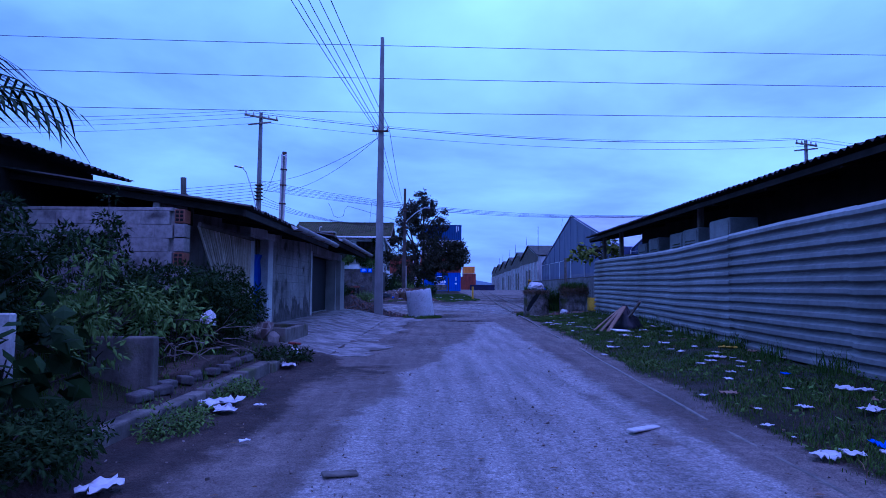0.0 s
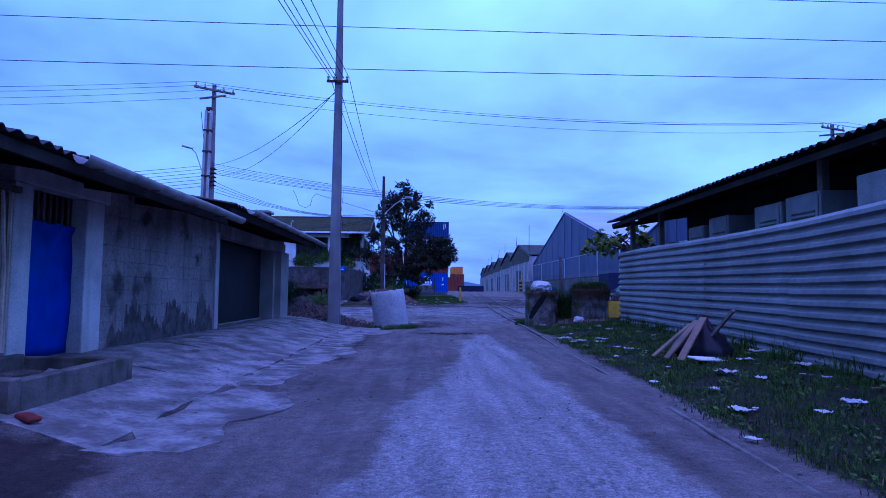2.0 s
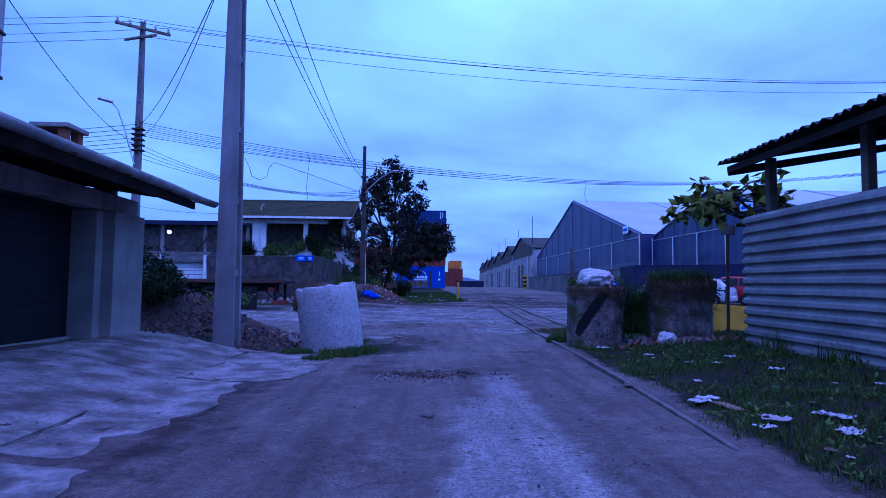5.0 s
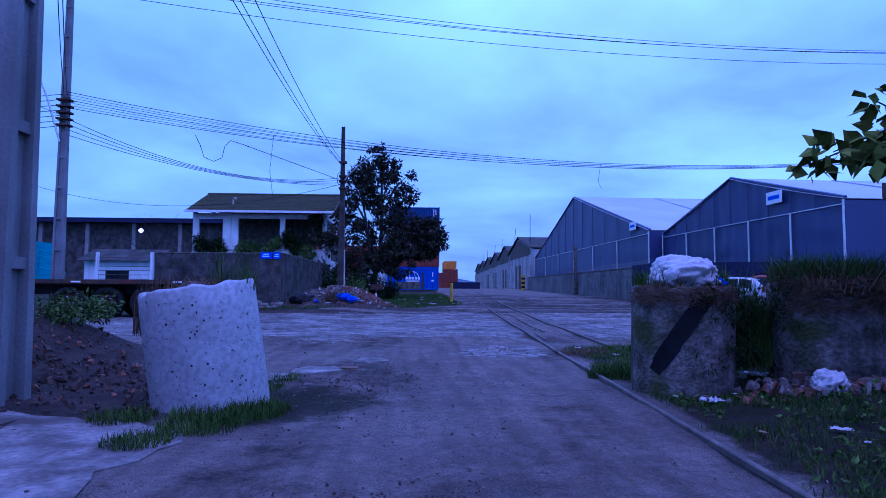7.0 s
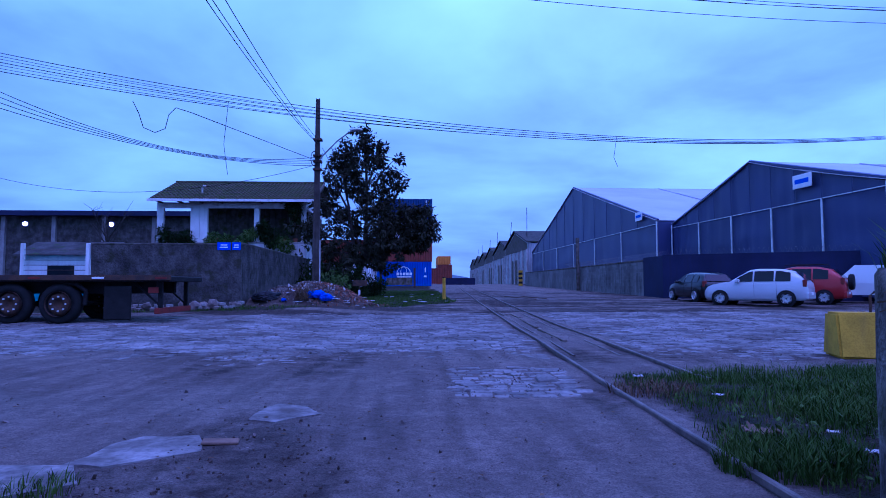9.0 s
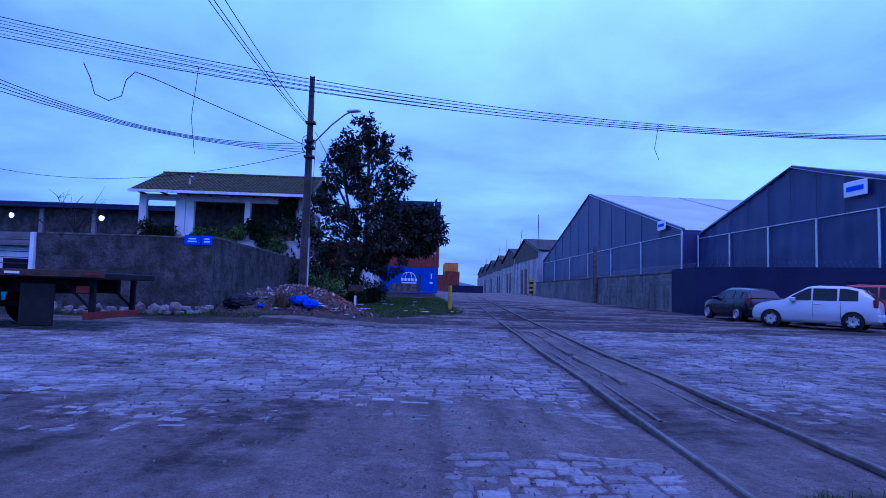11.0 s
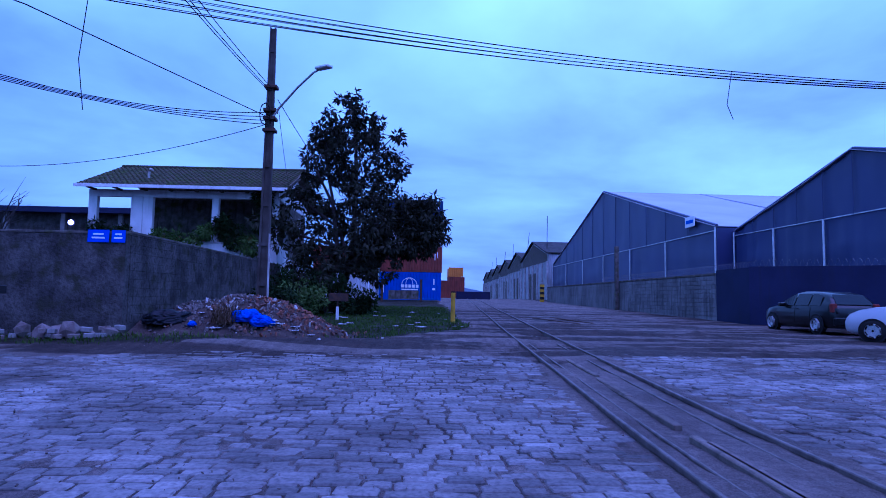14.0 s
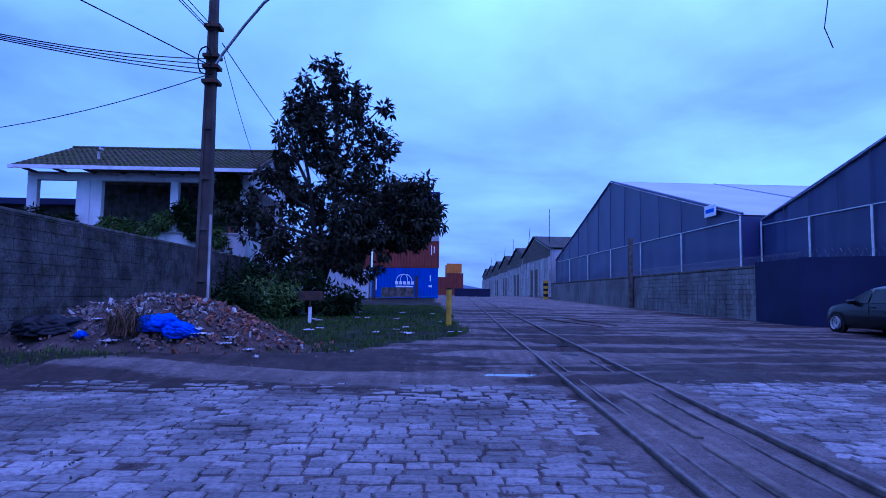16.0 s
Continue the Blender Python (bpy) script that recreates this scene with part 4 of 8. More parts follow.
# ---- poles and cables ----
def h_pole(name, x, y, z0, h, w0, w1, label, lean=0.0, material=None, turn=0.0, thick=0.62):
    """A tapered concrete pole of double-T section, with the webs cut out between ribs."""
    p = thing(name, label, "pole", "utility poles", m=pose(x, y, z0, 0, lean, turn))
    bm = bmesh.new()
    for sx in (-1, 1):
        v = [[bm.verts.new((sx * w * a, b * d, z)) for a, b in ((0.56, -1), (1, -1), (1, 1), (0.56, 1))] for z, w, d in ((-0.3, w0, w0 * thick), (h, w1, w1 * thick))]
        for i in range(4):
            f = (v[0][i], v[0][(i + 1) % 4], v[1][(i + 1) % 4], v[1][i])
            bm.faces.new(f if sx > 0 else f[::-1])
        bm.faces.new(v[1] if sx > 0 else v[1][::-1])
    bmesh.ops.recalc_face_normals(bm, faces=bm.faces[:])
    part("shaft", bm, material or M_POLE, p)
    bm = bmesh.new()
    box(bm, (-w0 * 0.57, -w0 * 0.28, -0.3), (w0 * 0.57, w0 * 0.28, 0.02))
    for v in bm.verts:
        if v.co.z > 0:
            v.co = Vector((v.co.x * w1 / w0, v.co.y * w1 / w0, h - 0.02))
    part("web", bm, material or M_POLE, p)
    k = 1.1
    while k < h - 0.4:
        w = lerp(w0, w1, k / h)
        bm = bmesh.new(); box(bm, (-w * 0.57, -w * 0.58, k), (w * 0.57, w * 0.58, k + 0.1)); part("rib", bm, material or M_POLE, p)
        k += 1.15
    return p


pole_a = h_pole("utility_pole", -2.05, 22.78, 0.08, 10.7, 0.21, 0.085, "tall tapered concrete pole beside the concrete apron", turn=90, thick=0.74)
part("bracket", rbox((-0.32, -0.19, 6.95), (0.30, -0.15, 7.02), 0.005, 1, pose(0, 0, 0, 0, 0, -90)), M_RUST, pole_a)
for sx in (-0.28, -0.1, 0.26):
    part("insulator", lathe(bmesh.new(), [(0.02, 0), (0.045, 0.03), (0.02, 0.06), (0.045, 0.09), (0.015, 0.13)], 8, pose(0, 0, 0, 0, 0, -90) @ pose(sx, -0.17, 7.02), True), M_WHITEP, pole_a)
pole_b = h_pole("utility_pole", -2.3, 47.35, 0.3, 8.75, 0.17, 0.085, "dark concrete pole with lamp arm, standing in rubble", material=M_DPOLE)
part("lamp_arm", tube(bmesh.new(), [(0.08, -0.05, 6.0), (0.25, -0.1, 6.25), (0.9, -0.6, 6.75), (1.45, -1.15, 7.0), (1.6, -1.3, 7.02)], 0.032, 7), M_ALU, pole_b)
part("lamp_head", rbox((-0.28, -0.11, -0.05), (0.28, 0.11, 0.05), 0.04, 2, pose(1.78, -1.48, 7.03, 0, 6, -42)), M_ALU, pole_b, "unlit street lamp head")
for z in (5.6, 5.95, 6.2, 6.9):
    part("cable_clamp", rbox((-0.17, -0.15, z), (0.2, 0.15, z + 0.09), 0.01, 1), M_RUST, pole_b)
part("cable_coil", tube(bmesh.new(), [(0.15 * math.cos(a / 2) - 0.1, -0.17, 6.1 + 0.32 * math.sin(a / 2) + 0.02 * math.sin(a * 3)) for a in range(26)], 0.014, 5), M_WIRE, pole_b)
part("conduit", tube(bmesh.new(), [(0.17, -0.1, 0.3), (0.16, -0.1, 2.6)], 0.03, 7), M_WHITEP, pole_b)
pole_c = h_pole("utility_pole", -11.8, 40.4, 0.1, 12.9, 0.20, 0.10, "tall concrete pole with wooden crossarm, insulators and lamp")
part("crossarm", rbox((-1.15, -0.17, 12.45), (1.15, -0.07, 12.57), 0.01, 1, pose(0, 0, 0, 0, 0, 35)), M_WOOD, pole_c)
part("crossarm", rbox((-0.9, -0.17, 12.05), (0.9, -0.07, 12.15), 0.01, 1, pose(0, 0, 0, 0, 0, -20)), M_WOOD, pole_c)
for sx in (-1.05, -0.55, 0.5, 1.05):
    part("insulator", lathe(bmesh.new(), [(0.03, 0), (0.07, 0.05), (0.03, 0.1), (0.06, 0.15), (0.02, 0.22)], 8, pose(0, 0, 0, 0, 0, 35) @ pose(sx, -0.12, 12.57), True), M_WHITEP, pole_c)
part("lamp_arm", tube(bmesh.new(), [(-0.1, -0.1, 6.3), (-0.5, -0.3, 7.9), (-0.75, -0.45, 8.7), (-0.95, -0.6, 8.95)], 0.035, 7), M_ALU, pole_c)
part("lamp_head", rbox((-0.3, -0.12, -0.05), (0.3, 0.12, 0.05), 0.03, 2, pose(-1.15, -0.72, 9.0, 0, 8, 30)), M_ALU, pole_c, "unlit street lamp head")
for k in range(5):
    part("cable_clamp", rbox((-0.24, -0.2, 6.9 + k * 0.24), (0.24, 0.16, 6.97 + k * 0.24), 0.01, 1), M_RUST, pole_c)
pole_d = thing("thin_pole", "slim pale concrete pole rising behind the low house", "pole", m=pose(-5.75, 22.5, 0, 0, 0.8, 12))
part("shaft", rbox((-0.10, -0.075, 0), (-0.03, 0.075, 6.1), 0.01, 1), M_WHITEP, pole_d)
part("shaft", rbox((0.03, -0.075, 0), (0.10, 0.075, 6.1), 0.01, 1), M_WHITEP, pole_d)
part("web", rbox((-0.028, -0.03, 0), (0.028, 0.03, 6.05), 0.004, 1), M_POLE, pole_d)
for z in (4.2, 4.9, 5.5):
    part("cable_clamp", rbox((-0.115, -0.09, z), (0.13, 0.09, z + 0.05), 0.008, 1), M_RUST, pole_d)
part("cap", rbox((-0.07, -0.07, 6.1), (0.09, 0.07, 6.2), 0.01, 1), M_RUST, pole_d)
pole_e = h_pole("utility_pole", 29.2, 46.2, 0, 13.0, 0.20, 0.10, "concrete pole with crossarm behind the open shed")
part("crossarm", rbox((-1.15, -0.1, 12.6), (1.15, 0.0, 12.72), 0.01, 1, pose(0, 0, 0, 0, 0, 20)), M_WOOD, pole_e)
part("crossarm", rbox((-0.8, -0.1, 12.2), (0.8, 0.0, 12.3), 0.01, 1, pose(0, 0, 0, 0, 0, -30)), M_WOOD, pole_e)
for sx in (-1.05, -0.5, 0.5, 1.05):
    part("insulator", lathe(bmesh.new(), [(0.03, 0), (0.07, 0.05), (0.03, 0.1), (0.06, 0.15), (0.02, 0.22)], 8, pose(0, 0, 0, 0, 0, 20) @ pose(sx, -0.05, 12.72), True), M_WHITEP, pole_e)


def cable(a, b, sag, r=0.011, n=22, label="black overhead cable sagging between poles"):
    a, b = Vector(a), Vector(b)
    pts = [a.lerp(b, i / n) - Vector((0, 0, sag * 4 * (i / n) * (1 - i / n))) for i in range(n + 1)]
    return one("overhead_cable", tube(bmesh.new(), pts, r, 5), M_WIRE, label, "cable", "overhead cables")


for px, py in ((-70, 27.0), (75, 27.6)):
    h_pole("utility_pole", px, py, 0, 14.0, 0.20, 0.10, "distant concrete pole carrying the crossing cables")
for z, dz in ((12.75, -0.9), (11.1, -0.7), (9.15, 0.05)):
    cable((-70, 27.0, z + 1.0), (75, 27.6, z + 1.0 + dz), 1.0, 0.014)
for k, (sx, dz) in enumerate(((-1.0, 0.2), (-0.5, 0.1), (1.0, 0.2), (0.4, -0.4))):
    cable((-11.8 + sx * 0.8, 40.4 + 0.6 * sx, 12.75 + dz), (29.2 + sx, 46.2, 12.95 + dz), 0.9, 0.012)
    cable((-11.8 + sx * 0.8, 40.4 + 0.6 * sx, 12.75 + dz), (-75, 36 + 2 * sx, 12.6 + dz), 1.5, 0.012)
    cable((29.2 + sx, 46.2, 12.95 + dz), (85, 50 + sx, 12.4 + dz), 1.5, 0.012)
for k in range(7):
    cable((-11.75, 40.3, 7.7 + 0.10 * k), (29.2, 46.2, 8.0 + 0.025 * k), 1.5 + 0.03 * k + 0.04 * (k % 2), 0.008 + 0.004 * (k % 3 == 0), 36)
    cable((-11.85, 40.3, 7.0 + 0.2 * k), (-70, 39, 7.2 + 0.2 * k), 1.8, 0.013)
for k in range(4):
    cable((-2.25 - 0.05 * k, 47.25, 6.1 + 0.12 * k), (-11.7, 40.5, 6.7 + 0.2 * k), 0.5 + 0.12 * k, 0.012)
for dx in (-0.28, -0.1, 0.26):
    cable((-1.98 + dx, 22.68, 7.12), (-2.25 + 0.3 * dx, 47.2, 7.1), 0.55, 0.010)
for dx, ex in ((-0.28, -4.6), (-0.2, -4.3), (-0.1, -3.9), (0.1, -3.6), (0.26, -3.2)):
    cable((-1.98 + dx, 22.6, 7.15), (ex, -2, 8.6), 0.35, 0.010)
cable((-1.98, 22.9, 7.0), (-11.7, 40.3, 8.2), 0.5, 0.011)
cable((-2.05, 22.9, 7.0), (-11.7, 40.3, 7.7), 0.9, 0.009)
cable((-2.25, 47.4, 6.2), (-22, 55, 7.2), 1.2, 0.011)
cable((-2.1, 47.4, 6.9), (-0.9, 66, 5.2), 0.4, 0.012)
cable((-2.1, 47.5, 6.7), (-4.4, 60, 6.1), 0.3, 0.009)
cable((-11.8, 40.5, 7.4), (-5.8, 22.3, 6.0), 0.6, 0.009)
loop = [(-7.2, 41.0, 6.9), (-7.0, 41.0, 6.5), (-6.85, 41.0, 6.05), (-6.5, 41.05, 5.9), (-6.2, 41.1, 6.05), (-6.1, 41.1, 6.5), (-5.9, 41.15, 6.75), (-5.4, 41.2, 6.6), (-2.3, 47.2, 6.3)]
one("cable_loop", tube(bmesh.new(), loop, 0.013, 5), M_WIRE, "slack loop of black cable hanging from the bundle", "cable", "overhead cables")
for x, l, yc, zc in ((-4.3, 2.0, 41.37, 6.62), (9.4, 0.7, 43.35, 6.1)):
    one("cable_tail", tube(bmesh.new(), [(x, yc, zc + 0.42), (x - 0.12, yc, zc - l * 0.5), (x + 0.02, yc, zc - l)], 0.009, 5), M_WIRE, "loose end of cable hanging down", "cable", "overhead cables")


# ---- old wall at the far corner, with its street signs ----
CX, CY = -4.42, 43.65
wall = thing("boundary_wall", "old stained rendered boundary wall round a corner plot", "wall", kind="structure")
bm = bmesh.new(); box(bm, (-9.7, CY, -0.1), (CX, CY + 0.18, 2.46)); part("wall_wing", bm, M_WALL, wall)
bm = bmesh.new(); box(bm, (CX - 0.18, CY + 0.18, -0.1), (CX, 58.4, 2.5)); wr = part("wall_wing", bm, M_WALL, wall)
part("coping", rbox((-9.72, CY - 0.015, 2.46), (CX + 0.015, CY + 0.2, 2.52), 0.01, 1), M_OLDC, wall)
part("coping", rbox((CX - 0.2, CY + 0.21, 2.5), (CX + 0.012, 58.4, 2.56), 0.01, 1), M_OLDC, wall)
blocks("block", M_WALL, wr, CY + 0.2, 58.3, 0.25, 2.48, CX + 0.006, 0.42, 0.2, 0.010, depth=0.02)
for lo, hi in (((-5.27, CY - 0.03, 2.27), (-4.80, CY - 0.012, 2.55)), ((-4.74, CY - 0.03, 2.27), (-4.44, CY - 0.012, 2.55))):
    sg = thing("street_sign", "blue enamel street name sign with white lettering on the wall", "sign", "street signs")
    bm = bmesh.new(); box(bm, lo, hi); part("plate", bm, M_SIGNB, sg)
    for r, w in ((0.66, 0.5), (0.36, 0.62)):
        bm = bmesh.new()
        c, hw2 = (lo[0] + hi[0]) / 2, (hi[0] - lo[0]) * w / 2
        z = lerp(lo[2], hi[2], r)
        box(bm, (c - hw2, lo[1] - 0.003, z - 0.02), (c + hw2, lo[1] - 0.001, z + 0.02)); part("lettering_bar", bm, M_PRINT, sg)


# ---- house with veranda ----
vh = thing("veranda_house", "white two-level house with mossy tiled roof and planted veranda", "house")
HX0, HX1, HY0, HY1 = -13.75, -4.75, 58.9, 65.6
bm = bmesh.new(); box(bm, (HX0, HY0, 0.2), (HX1, HY0 + 0.2, 3.55)); part("parapet", bm, M_WHITE, vh, "white parapet wall under the veranda")
part("parapet_sill", rbox((HX0, HY0 - 0.05, 3.55), (HX1 + .03, HY0 + 0.25, 3.63), 0.01, 1), M_WHITEP, vh)
bm = bmesh.new(); box(bm, (HX1 - 0.2, HY0 + 0.2, 0.2), (HX1, HY1, 3.55)); part("side_wall", bm, M_WHITE, vh)
bm = bmesh.new(); box(bm, (HX0, HY0 + 0.2, 2.7), (HX1 - 0.2, HY1, 2.85)); part("floor_slab", bm, M_CONC, vh)
# back wall gets a dark colour in place of the veranda's shade
bm = bmesh.new(); box(bm, (HX0 + 1.2, HY0 + 2.6, 2.85), (HX1 - 0.2, HY0 + 2.8, 6.0)); part("back_wall", bm, M_OLDC, vh, "wall at the back of the veranda, shade put into its colour")
for x0, x1 in ((HX0, HX0 + 0.4), (-11.75, -11.2), (-11.18, -10.72), (-7.92, -7.6), (-5.06, HX1 - 0.003)):
    part("column", rbox((x0, HY0 - 0.003, 3.63), (x1, HY0 + 0.25, 5.72), 0.012, 1), M_WHITE, vh)
bm = bmesh.new(); box(bm, (HX0, HY0 - 0.005, 5.72), (HX1, HY0 + 0.25, 6.06)); part("beam", bm, M_WHITE, vh)
part("column", rbox((HX1 - 0.3, HY0 + 2.5, 3.55), (HX1, HY0 + 2.8, 5.72), 0.012, 1), M_WHITE, vh)
bm = bmesh.new(); box(bm, (HX1 - 0.25, HY0 + 0.25, 5.74), (HX1, HY1, 6.06)); part("beam", bm, M_WHITE, vh)
bm = bmesh.new(); prism(bm, [(HY0 + .1, 6.06), (HY1 + 0.6, 6.06), (62.4, 7.72)], HX1 - 0.18, HX1); part("gable", bm, M_WHITE, vh, "white gable")
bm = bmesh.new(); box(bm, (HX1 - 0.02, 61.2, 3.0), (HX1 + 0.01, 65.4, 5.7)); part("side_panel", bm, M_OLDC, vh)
part("side_window", rbox((HX1 + 0.005, 63.4, 4.3), (HX1 + 0.03, 64.3, 5.4), 0.006, 1), M_WHITEP, vh)
# roof in rows of tiles
RX0, RX1 = -14.0, -4.15
for side, (ya, za, yb, zb) in enumerate(((58.1, 6.12, 62.4, 7.86), (66.7, 6.12, 62.4, 7.86))):
    rp = part("roof_board", prism(bmesh.new(), [(ya, za - 0.08), (yb, zb - 0.08), (yb, zb - 0.03), (ya, za - 0.03)], RX0 + 0.05, RX1 - 0.05), M_WOOD, vh)
    rows = 12
    for k in range(rows):
        a, b = k / rows, (k + 1.12) / rows
        o = Vector((RX0, lerp(ya, yb, a), lerp(za, zb, a) + 0.045))
        v = Vector((0, (yb - ya) * (b - a), (zb - za) * (b - a)))
        part("tile_course", wave(bmesh.new(), o if side == 0 else o + Vector((RX1 - RX0, 0, 0)), (1, 0, 0) if side == 0 else (-1, 0, 0), v - Vector((0, 0, 0.03)), 180, 1, RX1 - RX0, v.length, 0.03, 0.24, 0.02), M_TILE, vh, "mossy brown roof tiles", smooth=True)
part("ridge_tile", tube(bmesh.new(), [(RX0, 62.4, 7.9), (RX1, 62.4, 7.9)], 0.09, 8), M_TILE, vh)
part("fascia", rbox((RX0 - 0.02, 58.03, 6.02), (RX1 + 0.02, 58.08, 6.17), 0.006, 1), M_WHITE, vh, "white painted fascia board")
bm = bmesh.new(); prism(bm, [(58.0, 6.02), (58.0, 6.2), (62.4, 7.98), (62.4, 7.8)], RX1, RX1 + 0.06); part("barge_board", bm, M_WOOD, vh)
part("roof_vent", tube(bmesh.new(), [(-11.3, 59.6, 6.7), (-11.3, 59.6, 7.1), (-11.2, 59.5, 7.2), (-11.05, 59.45, 7.15)], 0.06, 7), M_WHITEP, vh)
for k in range(8):
    part("rafter_end", rbox((-13.5 + k * 1.2, 58.12, 6.0), (-13.38 + k * 1.2, 58.9, 6.08), 0.004, 1), M_WOOD, vh)
# plants hanging over the parapet
rr = random.Random(8)
for i, (x, w, z) in enumerate(((-13.0, 0.55, 4.05), (-12.3, 0.6, 3.85), (-11.9, 0.5, 3.9), (-10.2, 0.6, 3.7), (-9.5, 0.6, 3.6), (-8.3, 0.65, 3.85), (-7.3, 0.5, 4.5), (-6.9, 0.6, 3.9), (-6.1, 0.6, 3.5), (-5.4, 0.45, 4.6), (-5.5, 0.5, 5.6))):
    pl = thing("hanging_plant", "leafy potted plant spilling over the veranda parapet", "plant", "veranda plants")
    part("pot", lathe(bmesh.new(), [(0.10, 0), (0.15, 0.22), (0.16, 0.24)], 10, pose(x, HY0 + 0.1, 3.632 if z < 5 else 5.3), True), M_BRICK, pl)
    leaf_cloud("foliage", [(x + rr.uniform(-.3, .3), HY0 - 0.1 + rr.uniform(-.15, .15), z + rr.uniform(-.35, .3), w * rr.uniform(0.5, 0.8), 130) for _ in range(5)], M_LEAFB if i in (3, 4, 5, 8) else M_LEAF, pl, 0.26, 0.28, 0.5, i)


# ---- big tree ----
tree = thing("street_tree", "tall dark broad-leaved tree with a leaning double trunk", "tree")
TX, TY, TZ = -1.15, 58.0, 0.3


def limb(bm, pts, r0, r1):
    tube(bm, pts, r0, 7, r1)


bm = bmesh.new()
limb(bm, [(TX - 0.5, TY, TZ), (TX - 0.3, TY, TZ + 1.3), (TX + 0.1, TY, TZ + 2.6), (TX + 0.2, TY, TZ + 5), (TX + 0.15, TY, TZ + 8), (TX + 0.1, TY, TZ + 9.8)], 0.24, 0.03)
part("trunk", bm, M_BARK, tree)
bm = bmesh.new()
limb(bm, [(TX - 0.7, TY + .1, TZ), (TX - 0.9, TY, TZ + 1.6), (TX - 0.6, TY, TZ + 3.2), (TX - 0.9, TY, TZ + 5.5), (TX - 1.3, TY, TZ + 7.4)], 0.2, 0.03)
part("trunk", bm, M_BARK, tree)
spots = []
rr = random.Random(21)
BOUGHS = [((0.1, 2.6), (2.0, 3.9), (3.9, 4.5)), ((0.15, 3.4), (1.6, 4.6), (3.3, 5.1)), ((0.2, 3.0), (2.2, 3.0), (3.6, 3.6)), ((0.2, 4.6), (1.2, 6.2), (2.4, 7.6)), ((0.2, 5.5), (1.0, 7.4), (1.9, 8.3)),
         ((0.15, 6.5), (0.7, 8.2), (0.8, 9.0)), ((0.1, 8), (0.0, 9.2), (-0.1, 9.9)), ((-0.9, 5.2), (-1.7, 6.7), (-2.0, 7.6)), ((-0.8, 4.2), (-2.2, 5.2), (-2.9, 5.9)), ((-0.7, 3.2), (-2.3, 3.6), (-3.2, 4.2)),
         ((-0.6, 2.6), (-1.8, 2.6), (-2.9, 2.9)), ((-1.0, 6), (-1.3, 7.8), (-1.3, 8.6)), ((0.1, 6.0), (-0.6, 7.8), (-0.7, 9.0)), ((0.2, 3.8), (1.0, 3.2), (2.2, 2.4)), ((0.1, 2.5), (0.5, 2.4), (1.2, 1.8)), ((-0.6, 2), (-1.6, 1.7), (-2.4, 1.6)), ((-0.2, 3), (-0.8, 4.6), (-1.6, 5.2)), ((0.2, 4), (0.8, 5.2), (1.4, 6.0)), ((0.1, 5), (-0.4, 6.4), (-0.9, 7.2)), ((0, 2.4), (0.8, 3.2), (1.4, 4.2)), ((-0.4, 2.2), (-1.0, 3.2), (-1.9, 4.4))]
for k in range(115):
    a, q = rr.uniform(0, 6.28), math.sqrt(rr.random())
    spots.append((TX + 2.85 + 1.75 * q * math.cos(a), TY + rr.gauss(0, 0.7), TZ + 4.1 + 1.25 * q * math.sin(a), rr.uniform(0.22, 0.4), rr.randint(34, 52)))
for k, pts in enumerate(BOUGHS):
    dy = rr.uniform(-1.4, 1.4)
    P = [(TX + x, TY + dy * i * 0.5, TZ + z) for i, (x, z) in enumerate(pts)]
    bm = bmesh.new(); limb(bm, P, 0.08, 0.02); part("limb", bm, M_BARK, tree)
    for s in range(18):
        t = rr.uniform(0.15, 1.02)
        i = 0 if t < 0.5 else 1
        a, b = Vector(P[i]), Vector(P[i + 1])
        c = a.lerp(b, (t - 0.5 * i) * 2)
        q = c + Vector((rr.gauss(0, 0.40), rr.gauss(0, 0.7), rr.gauss(0, 0.34)))
        if rr.random() < 0.5:
            bm = bmesh.new(); limb(bm, [c, c.lerp(q, 0.6) + Vector((0, 0, 0.08)), q], 0.022, 0.008); part("twig", bm, M_BARK, tree)
        spots.append((*q, rr.uniform(0.20, 0.34), rr.randint(36, 60)))
leaf_cloud("crown", spots, M_TREELEAF, tree, 0.27, 0.42, 0.7, 4)
# shrubs below it
for i, (x, y, r, h, m) in enumerate(((-3.6, 55.6, 0.9, 1.7, M_LEAF), (-2.6, 55.0, 0.8, 1.3, M_LEAFB), (-2.0, 56.5, 1.0, 1.8, M_LEAF), (-3.1, 52.0, 0.7, 1.0, M_LEAF), (-0.6, 57.2, 0.8, 1.0, M_LEAF), (-3.8, 57.8, 1.0, 2.4, M_LEAF))):
    sh = thing("shrub", "dense dark green shrub under the tree by the wall", "shrub", "shrubs by the wall")
    z = land(x, y)
    bm = bmesh.new()
    for k in range(7):
        a = k * 0.9
        tube(bm, [(x, y, z), (x + 0.4 * r * math.cos(a), y + 0.4 * r * math.sin(a), z + 0.5 * h), (x + 0.7 * r * math.cos(a), y + 0.7 * r * math.sin(a), z + 0.85 * h)], 0.02, 5, 0.008)
    part("stem", bm, M_BARK, sh)
    rs = random.Random(i)
    leaf_cloud("foliage", [(x + rs.gauss(0, r * .45), y + rs.gauss(0, r * .45), z + rs.uniform(0.15, 1) * h, 0.35, 75) for _ in range(22)], m, sh, 0.2, 0.4, 0.3, 30 + i)


